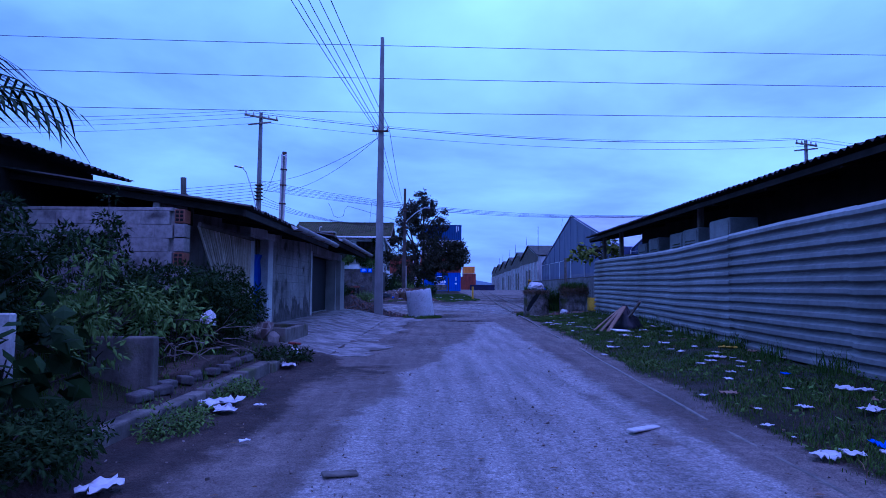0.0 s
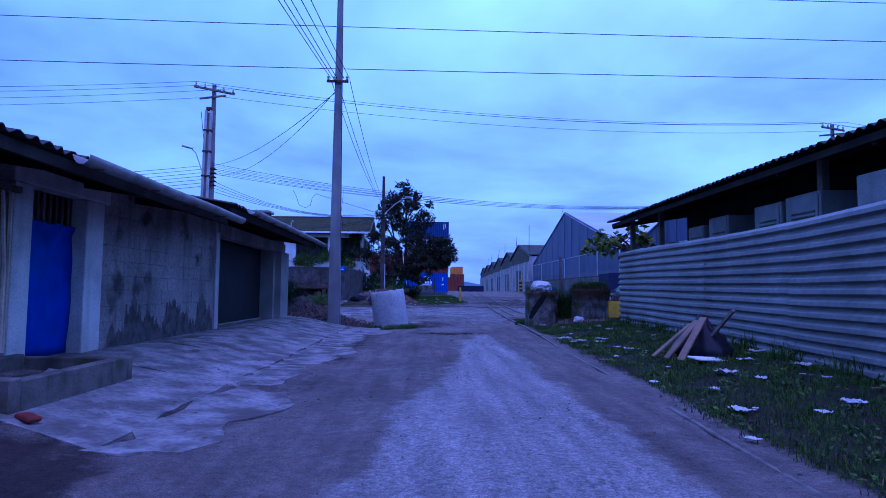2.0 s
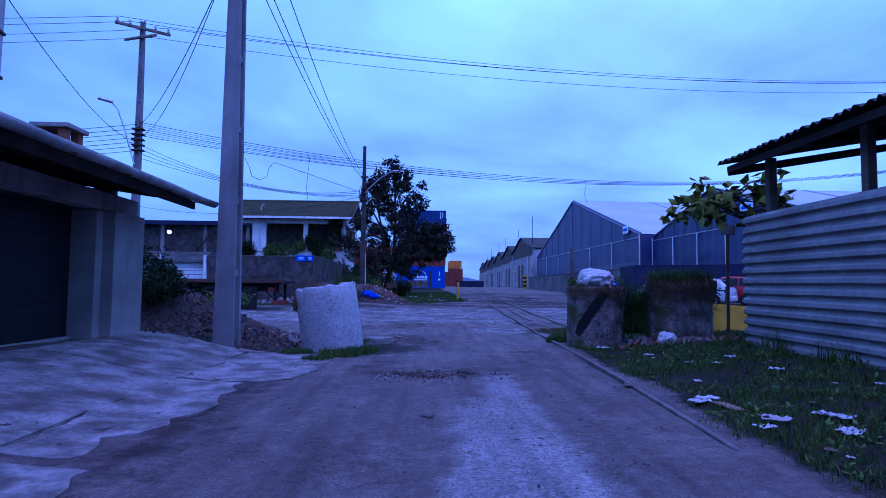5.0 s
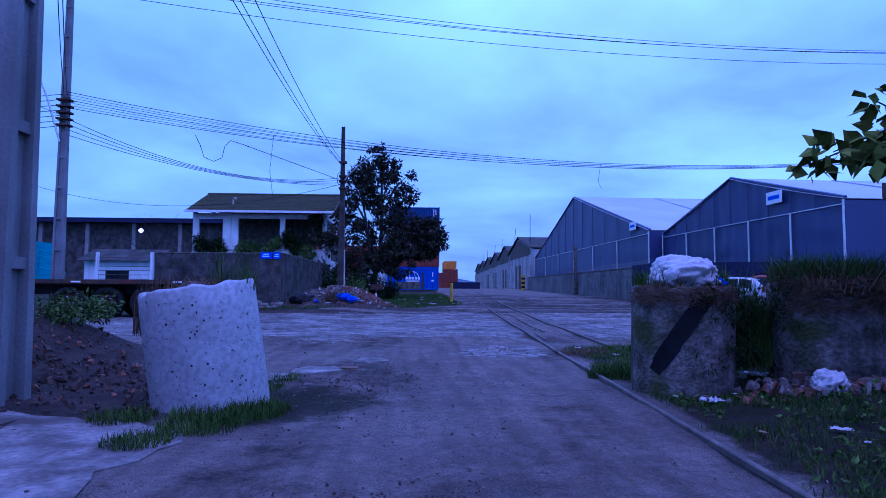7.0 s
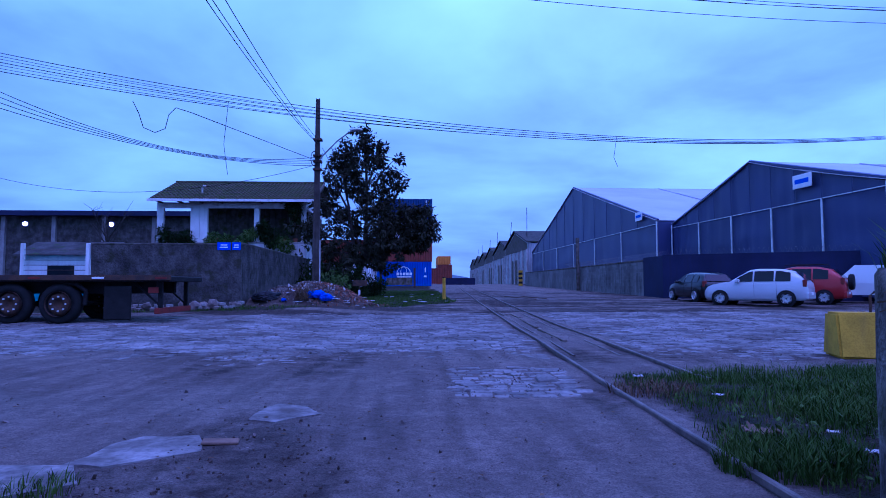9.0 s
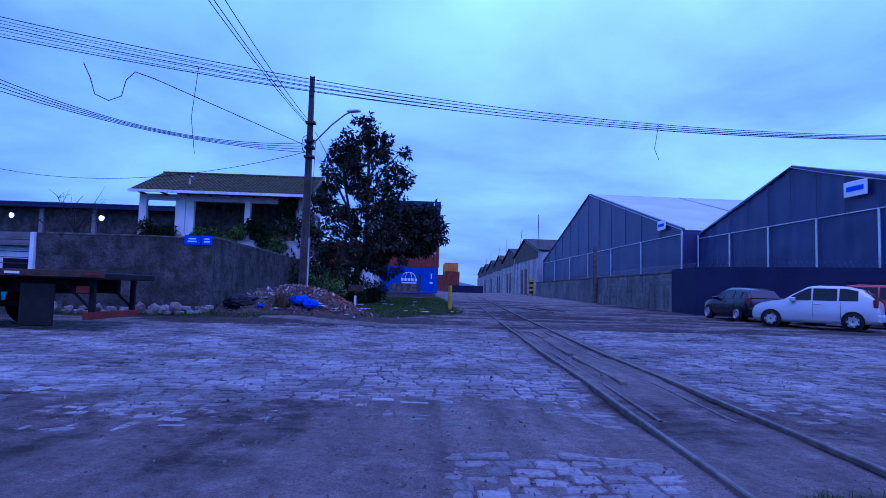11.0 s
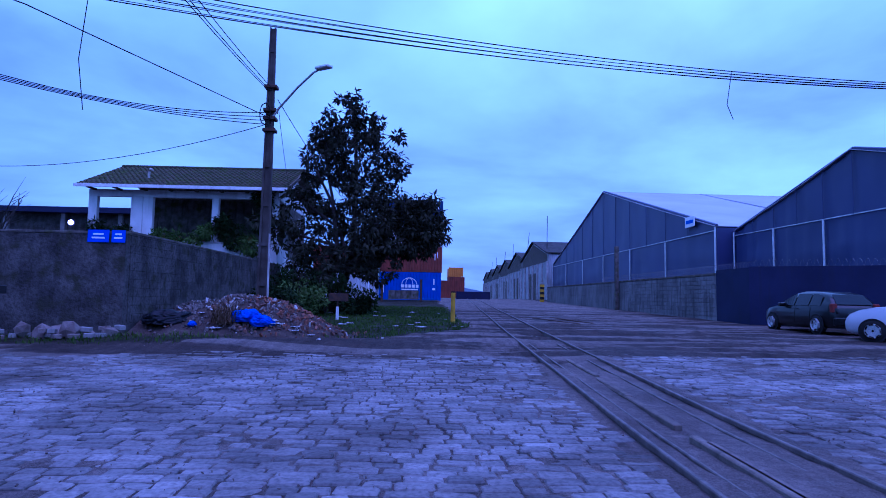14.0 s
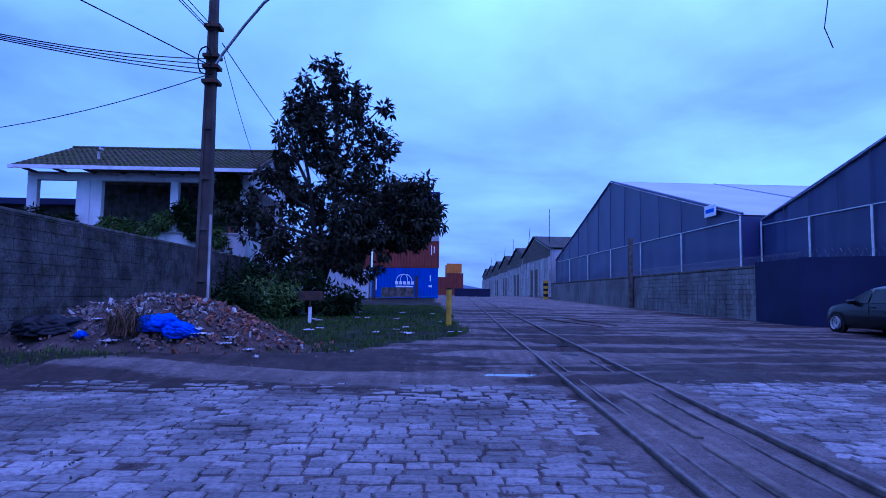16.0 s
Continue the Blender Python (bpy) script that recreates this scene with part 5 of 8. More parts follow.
# ---- shipping containers ----
def container(x, y, z, L, material, label, turn=0.0, mark=None, h=2.59, w=2.44):
    c = thing("shipping_container", label, "container", "stacked containers", m=pose(x, y, z, 0, 0, turn))
    for sy, oy in ((0, 0.0), (1, w)):
        bm = bmesh.new()
        wave(bm, (0.12, 0.03 if sy == 0 else w - 0.03, 0.16), (1, 0, 0), (0, 0, 1), int((L - 0.24) / 0.07), 1, L - 0.24, h - 0.28, 0.022, 0.278, 0.004, "trap")
        part("side_panel", bm, material, c)
    for ex in (0.03, L - 0.03):
        bm = bmesh.new()
        wave(bm, (ex, 0.12, 0.16), (0, 1, 0), (0, 0, 1), 30, 1, w - 0.24, h - 0.28, 0.022, 0.278, 0.004, "trap"); part("end_panel", bm, material, c)
    bm = bmesh.new(); box(bm, (0.1, 0.06, h - 0.06), (L - 0.1, w - 0.06, h - 0.02)); part("roof", bm, material, c)
    for px in (0, L - 0.14):
        for py in (0, w - 0.14):
            part("corner_post", rbox((px, py, 0), (px + 0.14, py + 0.14, h), 0.01, 1), material, c)
    for pz in (0.02, h - 0.14):
        for py in (0.01, w - 0.11):
            part("rail", rbox((0.14, py, pz), (L - 0.14, py + 0.1, pz + 0.12), 0.008, 1), material, c)
    if mark == "badge":
        bm = bmesh.new()
        for a0 in (0,):
            ring = [(2.95 + 0.72 * math.cos(t), -0.012, 1.55 + 0.62 * math.sin(t)) for t in np.linspace(0.0, math.pi, 16)]
            tube(bm, ring, 0.035, 4)
            tube(bm, [(2.95 + 0.34 * math.cos(t), -0.012, 1.55 + 0.6 * math.sin(t)) for t in np.linspace(0.0, math.pi, 14)], 0.03, 4)
        part("badge", bm, M_PRINT, c, "white line emblem")
        for k in range(5):
            part("lettering_bar", rbox((2.15 + k * 0.36, -0.02, 1.22), (2.42 + k * 0.36, -0.012, 1.52), 0.003, 1), M_PRINT, c)
        part("lettering_bar", rbox((2.2, -0.02, 0.98), (3.8, -0.012, 1.1), 0.003, 1), M_PRINT, c)
        part("lettering_bar", rbox((0.35, -0.02, 0.7), (0.47, -0.012, 2.0), 0.003, 1), M_PRINT, c)
        part("lettering_bar", rbox((5.3, -0.02, 1.55), (5.42, -0.012, 2.1), 0.003, 1), M_PRINT, c)
        part("lettering_bar", rbox((5.2, -0.02, 1.0), (5.5, -0.012, 1.2), 0.003, 1), M_PRINT, c)
    elif mark:
        part("lettering_bar", rbox((L - 0.75, -0.02, 1.2), (L - 0.66, -0.012, 2.1), 0.003, 1), M_PRINT, c)
        part("lettering_bar", rbox((L - 0.5, -0.02, 1.4), (L - 0.41, -0.012, 2.0), 0.003, 1), M_PRINT, c)
    return c


CB = 0.86
container(-2.02, 89, CB, 6.06, M_CBLUE, "blue shipping container with white emblem under a stack", 0, "badge", 2.75)
container(-1.95, 89, CB + 2.75, 6.06, M_CRED, "brick-red shipping container stacked on a blue one", 0, "plain", 2.5)
container(-1.95, 89.03, CB + 5.25, 6.06, M_CWHITE, "dirty white shipping container high in a stack", 0, "plain", 2.3)
container(-1.93, 89, CB + 7.55, 6.06, M_CNAVY, "dark blue shipping container on top of a stack", 0, "plain", 2.3)
container(-8.3, 88, 0.80, 6.06, M_CWHITE, "dirty white shipping container standing behind the tree", 0, "plain")
container(-8.3, 88, 0.80 + 2.59, 6.06, M_CRED, "brick-red shipping container stacked behind the tree", 0, "plain")
container(6.18, 122, 1.1, 2.44, M_CRED, "far brick-red shipping container beside the road", 0, None, 3.29, 6.06)
container(6.18, 122, 4.39, 2.2, M_CORANGE, "far orange shipping container on top of a red one", 0, None, 1.42, 6.06)
container(4.05, 118, 1.1, 2.44, M_CRED, "far rusty red shipping container", 0, None)
bm = bmesh.new(); box(bm, (6.6, 108, 0.9), (11.0, 108.2, 2.0)); one("dark_low_wall", bm, M_NAVYWALL, "dark low wall closing the far yard", "wall", kind="structure")
# low fence rail and bench before the blue container
fr = thing("goal_frame", "rusty low frame with a dark panel before the container", "frame")
for x in (-1.5, 2.0):
    bm = bmesh.new(); box(bm, (x, 84.0, 0.5), (x + 0.22, 84.2, 2.75)); part("post", bm, M_RUST, fr)
bm = bmesh.new(); box(bm, (-0.8, 84.05, 0.95), (1.9, 84.15, 1.75)); part("panel", bm, M_OLDC, fr)


# ---- tents ----
def tent(name, label, near, far, eave, apex, length, bays, ground_h, panel_z, badge):
    """A gabled hall of sheeting: the gable stands between two ground points, the ridge runs away from the road."""
    n, f = Vector((*near, 0)), Vector((*far, 0))
    u = (f - n).normalized()
    back = Vector((-u.y, u.x, 0))
    if back.x < 0:
        back = -back
    span = (f - n).length
    t = thing(name, label, "tent")

    def prof(s):
        return eave + (apex - eave) * (1 - abs(2 * s - 1))

    nu, nv = 72, 16
    bm = bmesh.new()
    g = []
    for i in range(nu + 1):
        s = i / nu
        top = prof(s)
        row = []
        for j in range(nv + 1):
            z = lerp(ground_h, top, j / nv)
            fold = 0.10 * noise.noise((s * 40, z * 0.25, 3)) + 0.10 * noise.noise((s * 11 + z * 0.5, z * 0.9, 6)) * (1 if z < panel_z else 0.4)
            bayf = abs((s * bays) % 1 - 0.5) * 2
            row.append(bm.verts.new(n + u * span * s + Vector((0, 0, z)) + back * (fold * (1 - bayf ** 6) * 0.9)))
        g.append(row)
    for i in range(nu):
        for j in range(nv):
            bm.faces.new((g[i][j], g[i + 1][j], g[i + 1][j + 1], g[i][j + 1]))
    part("gable_sheet", bm, M_TENT, t, "navy sheeting with soft folds", smooth=True)
    for side in (0, 1):
        bm = bmesh.new()
        nl = 12
        a = [[bm.verts.new(n + u * span * (lerp(0.0, 0.5, q) if side == 0 else lerp(1.0, 0.5, q)) + back * (length * k / nl - 0.15) + Vector((0, 0, lerp(eave, apex, q) + 0.1 - 0.10 * math.sin(math.pi * q) * (0.6 + 0.4 * math.cos(6.28 * k / 2))))) for q in (0, .25, .5, .75, 1)] for k in range(nl + 1)]
        for k in range(nl):
            for q in range(4):
                bm.faces.new((a[k][q], a[k + 1][q], a[k + 1][q + 1], a[k][q + 1]))
        bm.normal_update(); bmesh.ops.solidify(bm, geom=bm.faces[:], thickness=0.03)
        part("roof_sheet", bm, M_TENTROOF, t, "pale roof sheeting")
        for k in range(0, nl + 1, 3):
            p0 = n + u * span * (0 if side == 0 else 1) + back * (length * k / nl) + Vector((0, 0, eave + 0.13))
            p1 = n + u * span * 0.5 + back * (length * k / nl) + Vector((0, 0, apex + 0.13))
            part("roof_profile", tube(bmesh.new(), [p0 + back * 0.02, p1 + back * 0.02], 0.06 if k else 0.11, 5), M_TENTROOF if k else M_TENT, t)
        p = n + u * span * side
        bm = bmesh.new()
        q = [bm.verts.new(v) for v in (p + Vector((0, 0, ground_h)), p + back * length + Vector((0, 0, ground_h)), p + back * length + Vector((0, 0, eave)), p + Vector((0, 0, eave)))]
        bm.faces.new(q)
        inner = [bm.verts.new(v.co + u * (0.03 if side == 0 else -0.03)) for v in q]
        bm.faces.new(inner[::-1])
        for i in range(4):
            bm.faces.new((q[i], inner[i], inner[(i + 1) % 4], q[(i + 1) % 4]))
        bmesh.ops.recalc_face_normals(bm, faces=bm.faces[:])
        part("side_sheet", bm, M_TENT, t)
        for k in range(1, 7):
            pp = p + back * (k * length / 7) + u * (-0.05 if side == 0 else 0.05)
            part("upright", tube(bmesh.new(), [pp + Vector((0, 0, ground_h)), pp + Vector((0, 0, eave))], 0.05, 5), M_ALU, t)
    for k in range(bays + 1):
        p = n + u * span * k / bays - back * 0.12
        part("upright", tube(bmesh.new(), [p + Vector((0, 0, ground_h)), p + Vector((0, 0, eave + 0.02 if k in (0, bays) else panel_z))], 0.06, 6), M_ALU, t)
    part("band", tube(bmesh.new(), [n - back * 0.08 + Vector((0, 0, panel_z)), f - back * 0.08 + Vector((0, 0, panel_z))], 0.035, 5), M_ALU, t)
    for k in range(1, bays * 2):
        s = k / bays / 2
        p = n + u * span * s - back * 0.1
        part("seam", tube(bmesh.new(), [p + Vector((0, 0, panel_z)), p + Vector((0, 0, prof(s) - 0.02))], 0.03, 4), M_TENT, t)
    sp = n + u * span * badge - back * 0.25
    M = Matrix.Translation(sp + Vector((0, 0, eave + 0.55 + (apex - eave) * badge * 0.5))) @ Matrix.Rotation(math.atan2(u.y, u.x), 4, "Z")
    sg = part("name_board", rbox((-0.75, -0.03, -0.38), (0.75, 0.03, 0.38), 0.02, 1, M), M_PRINT, t, "white name board")
    part("lettering_bar", rbox((-0.55, -0.045, -0.12), (0.55, 0.045, 0.12), 0.005, 1, M), M_SIGNB, sg)
    return t


tent("event_tent", "large navy tent hall with pale roof behind a block wall", (21.6, 68.8), (21.2, 117.0), 6.1, 12.6, 42, 6, 0.5, 5.9, 0.07)
tent("event_tent", "navy tent hall with folded side sheets behind a navy wall", (23.6, 47.7), (22.75, 68.6), 5.75, 8.65, 30, 5, 0.4, 5.55, 0.26)

# ---- block wall with razor wire, navy corner, navy wall ----
pw = thing("perimeter_wall", "block wall with razor wire, painted navy at its corner", "wall", kind="structure")
bm = bmesh.new(); box(bm, (15.84, 57.1, 0), (15.99, 95.2, 2.42)); pb = part("wall_core", bm, M_WBLOCK, pw)
bm = bmesh.new(); box(bm, (15.72, 54.3, 0), (15.98, 57.1, 2.62)); part("painted_wall", bm, M_NAVYWALL, pw)
ND = Vector((22.0, -13.4, 0)).normalized()
NM = Matrix.Translation((15.72, 54.3, 0)) @ Matrix.Rotation(math.atan2(ND.y, ND.x), 4, "Z")
bm = bmesh.new(); box(bm, (0, 0, 0), (32, 0.2, 2.66), NM); part("painted_wall", bm, M_NAVYWALL, pw, "long navy painted wall")
part("coping", rbox((15.78, 57.12, 2.42), (16.03, 95.2, 2.52), 0.01, 1), M_OLDC, pw)
blocks("block", M_WBLOCK, pb, 57.12, 70.0, 0.3, 2.4, 15.82, 0.40, 0.21, 0.014, depth=0.05)
vs, fs = [], []
for r in range(9):
    y = 70.0 - (0.2 if r % 2 else 0)
    while y < 95:
        z = 0.5 + r * 0.21
        i = len(vs)
        a, b, c, d = y + 0.008, y + 0.392, z + 0.008, z + 0.20
        vs += [(15.80, a, c), (15.80, b, c), (15.80, b, d), (15.80, a, d), (15.85, a, c), (15.85, b, c), (15.85, b, d), (15.85, a, d)]
        fs += [(i, i + 3, i + 2, i + 1), (i, i + 1, i + 5, i + 4), (i + 3, i + 7, i + 6, i + 2), (i, i + 4, i + 7, i + 3), (i + 1, i + 2, i + 6, i + 5)]
        y += 0.4
ob = raw("block_courses", vs, fs, M_WBLOCK, pb)
tagged(ob, kind="stuff")
bm = bmesh.new()
tube(bm, [(15.9 + 0.16 * math.cos(k * 0.9), 54.4 + k * 0.034, 2.72 + 0.16 * math.sin(k * 0.9)) for k in range(620)], 0.005, 3); part("razor_wire", bm, M_POLE, pw, "coils of razor wire")
bm = bmesh.new()
tube(bm, [NM @ Vector((0.2 + k * 0.034, 0.1 + 0.15 * math.cos(k * 0.9), 2.8 + 0.15 * math.sin(k * 0.9))) for k in range(600)], 0.005, 3); part("razor_wire", bm, M_POLE, pw, "coils of razor wire")
one("square_post", rbox((15.5, 70.9, 0.4), (15.75, 71.15, 4.9), 0.02, 1), M_OLDC, "dark square post standing against the block wall", "post")
bs = thing("striped_post", "black and yellow striped post at the end of the wall", "post")
for k in range(8):
    part("stripe", rbox((14.9, 94.4, 0.6 + k * 0.27), (15.35, 94.8, 0.87 + k * 0.27), 0.01, 1), M_YEL if k % 2 else M_STEELD, bs)


# ---- row of old gabled warehouses ----
for k in range(6):
    y0 = 118.0 + k * 24.2
    w = thing("gabled_warehouse", "old gabled warehouse with streaked concrete front", "warehouse", "row of warehouses")
    x = 20.7 + 1.0 * k
    bm = bmesh.new(); prism(bm, [(y0, 0.8), (y0 + 24, 0.8), (y0 + 24, 7.9), (y0 + 12, 10.5), (y0, 7.9)], x, x + 0.4); part("front", bm, M_WHOUSE, w)
    bm = bmesh.new(); box(bm, (x + 0.4, y0, 0.8), (x + 40, y0 + 0.3, 7.8)); part("side_wall", bm, M_WHOUSE, w)
    for a, b, za, zb in ((y0 - 0.3, y0 + 12, 7.95, 10.65), (y0 + 24.1, y0 + 12, 7.95, 10.65)):
        bm = bmesh.new(); prism(bm, [(a, za), (b, zb), (b, zb + 0.15), (a, za + 0.15)], x - 0.35, x + 40); part("roof", bm, M_ROOF, w)
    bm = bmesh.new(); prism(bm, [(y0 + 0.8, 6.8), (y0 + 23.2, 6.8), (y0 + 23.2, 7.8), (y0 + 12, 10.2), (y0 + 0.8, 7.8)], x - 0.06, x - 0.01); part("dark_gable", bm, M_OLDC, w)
    for q in range(7):
        bm = bmesh.new(); box(bm, (x - 0.25, y0 + 0.1 + q * 3.9, 0.8), (x - 0.003, y0 + 0.7 + q * 3.9, 6.8)); part("pilaster", bm, M_WHITEP, w)
    bm = bmesh.new(); box(bm, (x - 0.08, y0 + 8.7, 0.8), (x - 0.02, y0 + 15.5, 5.4)); part("door", bm, M_OLDC, w)
    bm = bmesh.new(); tube(bm, [(x + 0.6, y0 + 4, 8.5), (x + 0.5 + 0.5 * (k % 2), y0 + 3.4, 14.0)], 0.05, 4); part("mast", bm, M_STEELD, w)

# ---- low warehouse far left with two lit lamps ----
lw = thing("long_warehouse", "long grey warehouse with dark roof edge and two lit lamps", "warehouse")
bm = bmesh.new(); box(bm, (-80, 80, 0), (-13.5, 80.4, 7.5)); part("wall", bm, M_WALL, lw)
bm = bmesh.new(); box(bm, (-80, 79.0, 7.5), (-13.3, 95, 7.95)); part("roof", bm, M_NAVYWALL, lw)
for x in np.arange(-78, -14, 4.6):
    bm = bmesh.new(); box(bm, (x, 79.7, 0), (x + 0.35, 79.997, 7.5)); part("column", bm, M_CONC, lw)
M_LAMP = glow_mat("lit_lamp", (0.85, 0.95, 1.0), 14)
for x in (-34.1, -26.3):
    lm = part("lamp", lathe(bmesh.new(), [(0.05, -0.2), (0.22, -0.1), (0.30, 0.0)], 12, pose(x, 79.3, 6.7, 90), True), M_STEELD, lw)
    part("lens", lathe(bmesh.new(), [(0.2, 0.0), (0.2, 0.05), (0.12, 0.1)], 12, pose(x, 79.25, 6.7, 90), True), M_LAMP, lm, "lit cold white lens")
# bare tree before the warehouse
bt = thing("bare_tree", "small leafless tree in the yard behind the wall", "tree")
rr = random.Random(3)
bm = bmesh.new(); tube(bm, [(-13.2, 52, 0.2), (-13.1, 52, 2.4), (-13.3, 52, 3.4)], 0.14, 7, 0.08); part("trunk", bm, M_BARK, bt)
for k in range(13):
    a, l = rr.uniform(0, 6.28), rr.uniform(0.9, 1.9)
    p = Vector((-13.2, 52, rr.uniform(2.6, 3.4)))
    q = p + Vector((l * math.cos(a), l * math.sin(a) * 0.6, rr.uniform(0.6, 1.6)))
    bm = bmesh.new(); tube(bm, [p, p.lerp(q, 0.5) + Vector((0, 0, -0.1)), q], 0.04, 5, 0.01)
    for _ in range(6):
        e = p.lerp(q, rr.uniform(0.4, 1.0)); tube(bm, [e, e + Vector((rr.gauss(0, .35), rr.gauss(0, .3), rr.uniform(0.1, 0.7)))], 0.012, 4, 0.005)
    part("branch", bm, M_BARK, bt)



# ---- rails in the street ----
def rail_line(off, y0, y1, name, label, head=0.021, up=0.03):
    bm = bmesh.new()
    prof = [(-0.045, -0.12), (-0.01, -0.1), (-0.01, -0.03), (-head, -0.02), (-head, 0.012), (-head + 0.008, 0.02), (head - 0.008, 0.02), (head, 0.012), (head, -0.02), (0.01, -0.03), (0.01, -0.1), (0.045, -0.12)]
    rows = []
    for k in range(int((y1 - y0) / 0.5) + 1):
        y = y0 + k * 0.5
        x = rail_x(y) + off
        u2 = up - 0.035 * (1 - smooth01((y - 14) / 6)) + 0.012 * noise.noise((y * 0.6, 1, 1)) * (1 if y < 20 else 0)
        rows.append([bm.verts.new((x + a, y, land(x, y) + u2 + b)) for a, b in prof])
    for u, w in zip(rows, rows[1:]):
        for i in range(len(prof) - 1):
            bm.faces.new((u[i], u[i + 1], w[i + 1], w[i]))
    bmesh.ops.recalc_face_normals(bm, faces=bm.faces[:])
    return one(name, bm, M_RAIL, label, "rail", "railway track", "structure")


rail_line(0.0, -4, 118, "rail", "worn steel rail half buried along the street")
rail_line(1.1, 27.5, 118, "rail", "worn steel rail of the old track")
rail_line(0.22, 30, 44, "guard_rail", "rusty guard rail beside the running rail", 0.015, -0.008)
rail_line(0.88, 30, 44, "guard_rail", "rusty guard rail beside the running rail", 0.015, -0.008)
rr = random.Random(2)
for k in range(5):
    x0, y0 = rail_x(33) + 0.42 + 0.1 * k, 31.5 + 1.7 * k + rr.uniform(0, 0.6)
    one("track_timber", rbox((-0.04, 0, -0.03), (0.04, rr.uniform(1.4, 3.0), 0.035), 0.01, 1, pose(x0, y0, land(x0, y0) + 0.005, 0, 0, -3)), M_WOOD, "weathered timber laid flush between the rails", "timber", "track timbers")
for x, y, a in ((8.2, 52.5, 12), (8.9, 53.2, 9)):
    one("loose_rail", rbox((-0.05, 0, 0), (0.05, 4.5, 0.08), 0.015, 1, pose(x, y, land(x, y) - 0.045, 0.85, 0, a)), M_RUST, "length of old rail lying in the mud", "rail", "loose rails")

# ---- cobbled crossing: 300 setts as parts near the path, the rest joined ----
paving = thing("cobbled_paving", "worn granite setts of the crossing street, bedded in dirt", "paving", kind="structure")


def sett_shape(w, d, seed):
    rng = random.Random(seed)
    corner = [(sx * w / 2 * rng.uniform(.90, 1.0) * cx, sy * d / 2 * rng.uniform(.90, 1.0) * cy) for sx, sy, cx, cy in ((-1, -1, 1, .82), (-1, -1, .86, 1), (1, -1, .88, 1), (1, -1, 1, .80), (1, 1, 1, .82), (1, 1, .86, 1), (-1, 1, .84, 1), (-1, 1, 1, .84))]
    vs = [(a, b, -0.05) for a, b in corner]
    vs += [(a, b, 0.002 + rng.uniform(-.003, .003)) for a, b in corner]
    vs += [(a * 0.91, b * 0.86, 0.013 + rng.uniform(-.004, .004)) for a, b in corner]
    fs = [(k, (k + 1) % 8, 8 + (k + 1) % 8, 8 + k) for k in range(8)] + [(8 + k, 8 + (k + 1) % 8, 16 + (k + 1) % 8, 16 + k) for k in range(8)] + [tuple(range(16, 24))]
    return vs, fs


SETT = []
for k in range(14):
    wv, wf = sett_shape(0.155 + 0.011 * k + 0.008, 0.138 + 0.004 * (k % 4), k)
    me = bpy.data.meshes.new("sett")
    me.from_pydata(wv, [], wf)
    me.materials.append(M_COBP)
    SETT.append((me, wv, wf, 0.155 + 0.011 * k))


rv, rfc, near_n = [], [], 0
rr = random.Random(11)
y = 26.9
row = 0  # courses run across the street
while y < 42.5:
    x = -16.0 + 0.1 * (row % 2) + rr.uniform(0, 0.06)
    while x < 24:
        me, wv, wf, w = SETT[rr.randrange(14)]
        w += 0.014
        cx = x + w / 2
        v = cob_zone(cx, y)
        if v > 0.12:
            z = ground_z(cx, y) - 0.020 + rr.uniform(-0.006, 0.004) - 0.012 * max(0.0, noise.noise(Vector((cx * 0.9, y * 0.9, 31))) + 0.15)
            m = pose(cx, y + rr.uniform(-.008, .008) + 0.02 * math.sin(cx * 0.7), z, rr.uniform(-2, 2), rr.uniform(-2, 2), rr.uniform(-3.5, 3.5))
            if near_n < 300 and 32.4 < y < 35.6 and 1.4 < cx < 3.7:
                ob = new("sett", me)
                ob.matrix_world = m
                ob.parent = paving
                near_n += 1
            else:
                b = len(rv)
                rv += [tuple(m @ Vector(p)) for p in wv]
                rfc += [tuple(b + i for i in f) for f in wf]
        x += w
    y += 0.148
    row += 1
tagged(raw("sett_rows", rv, rfc, M_COB, paving), kind="stuff")


# ---- concrete apron before the house ----
apron = thing("concrete_apron", "cracked concrete apron sloping from the garage to the street", "paving", kind="structure")


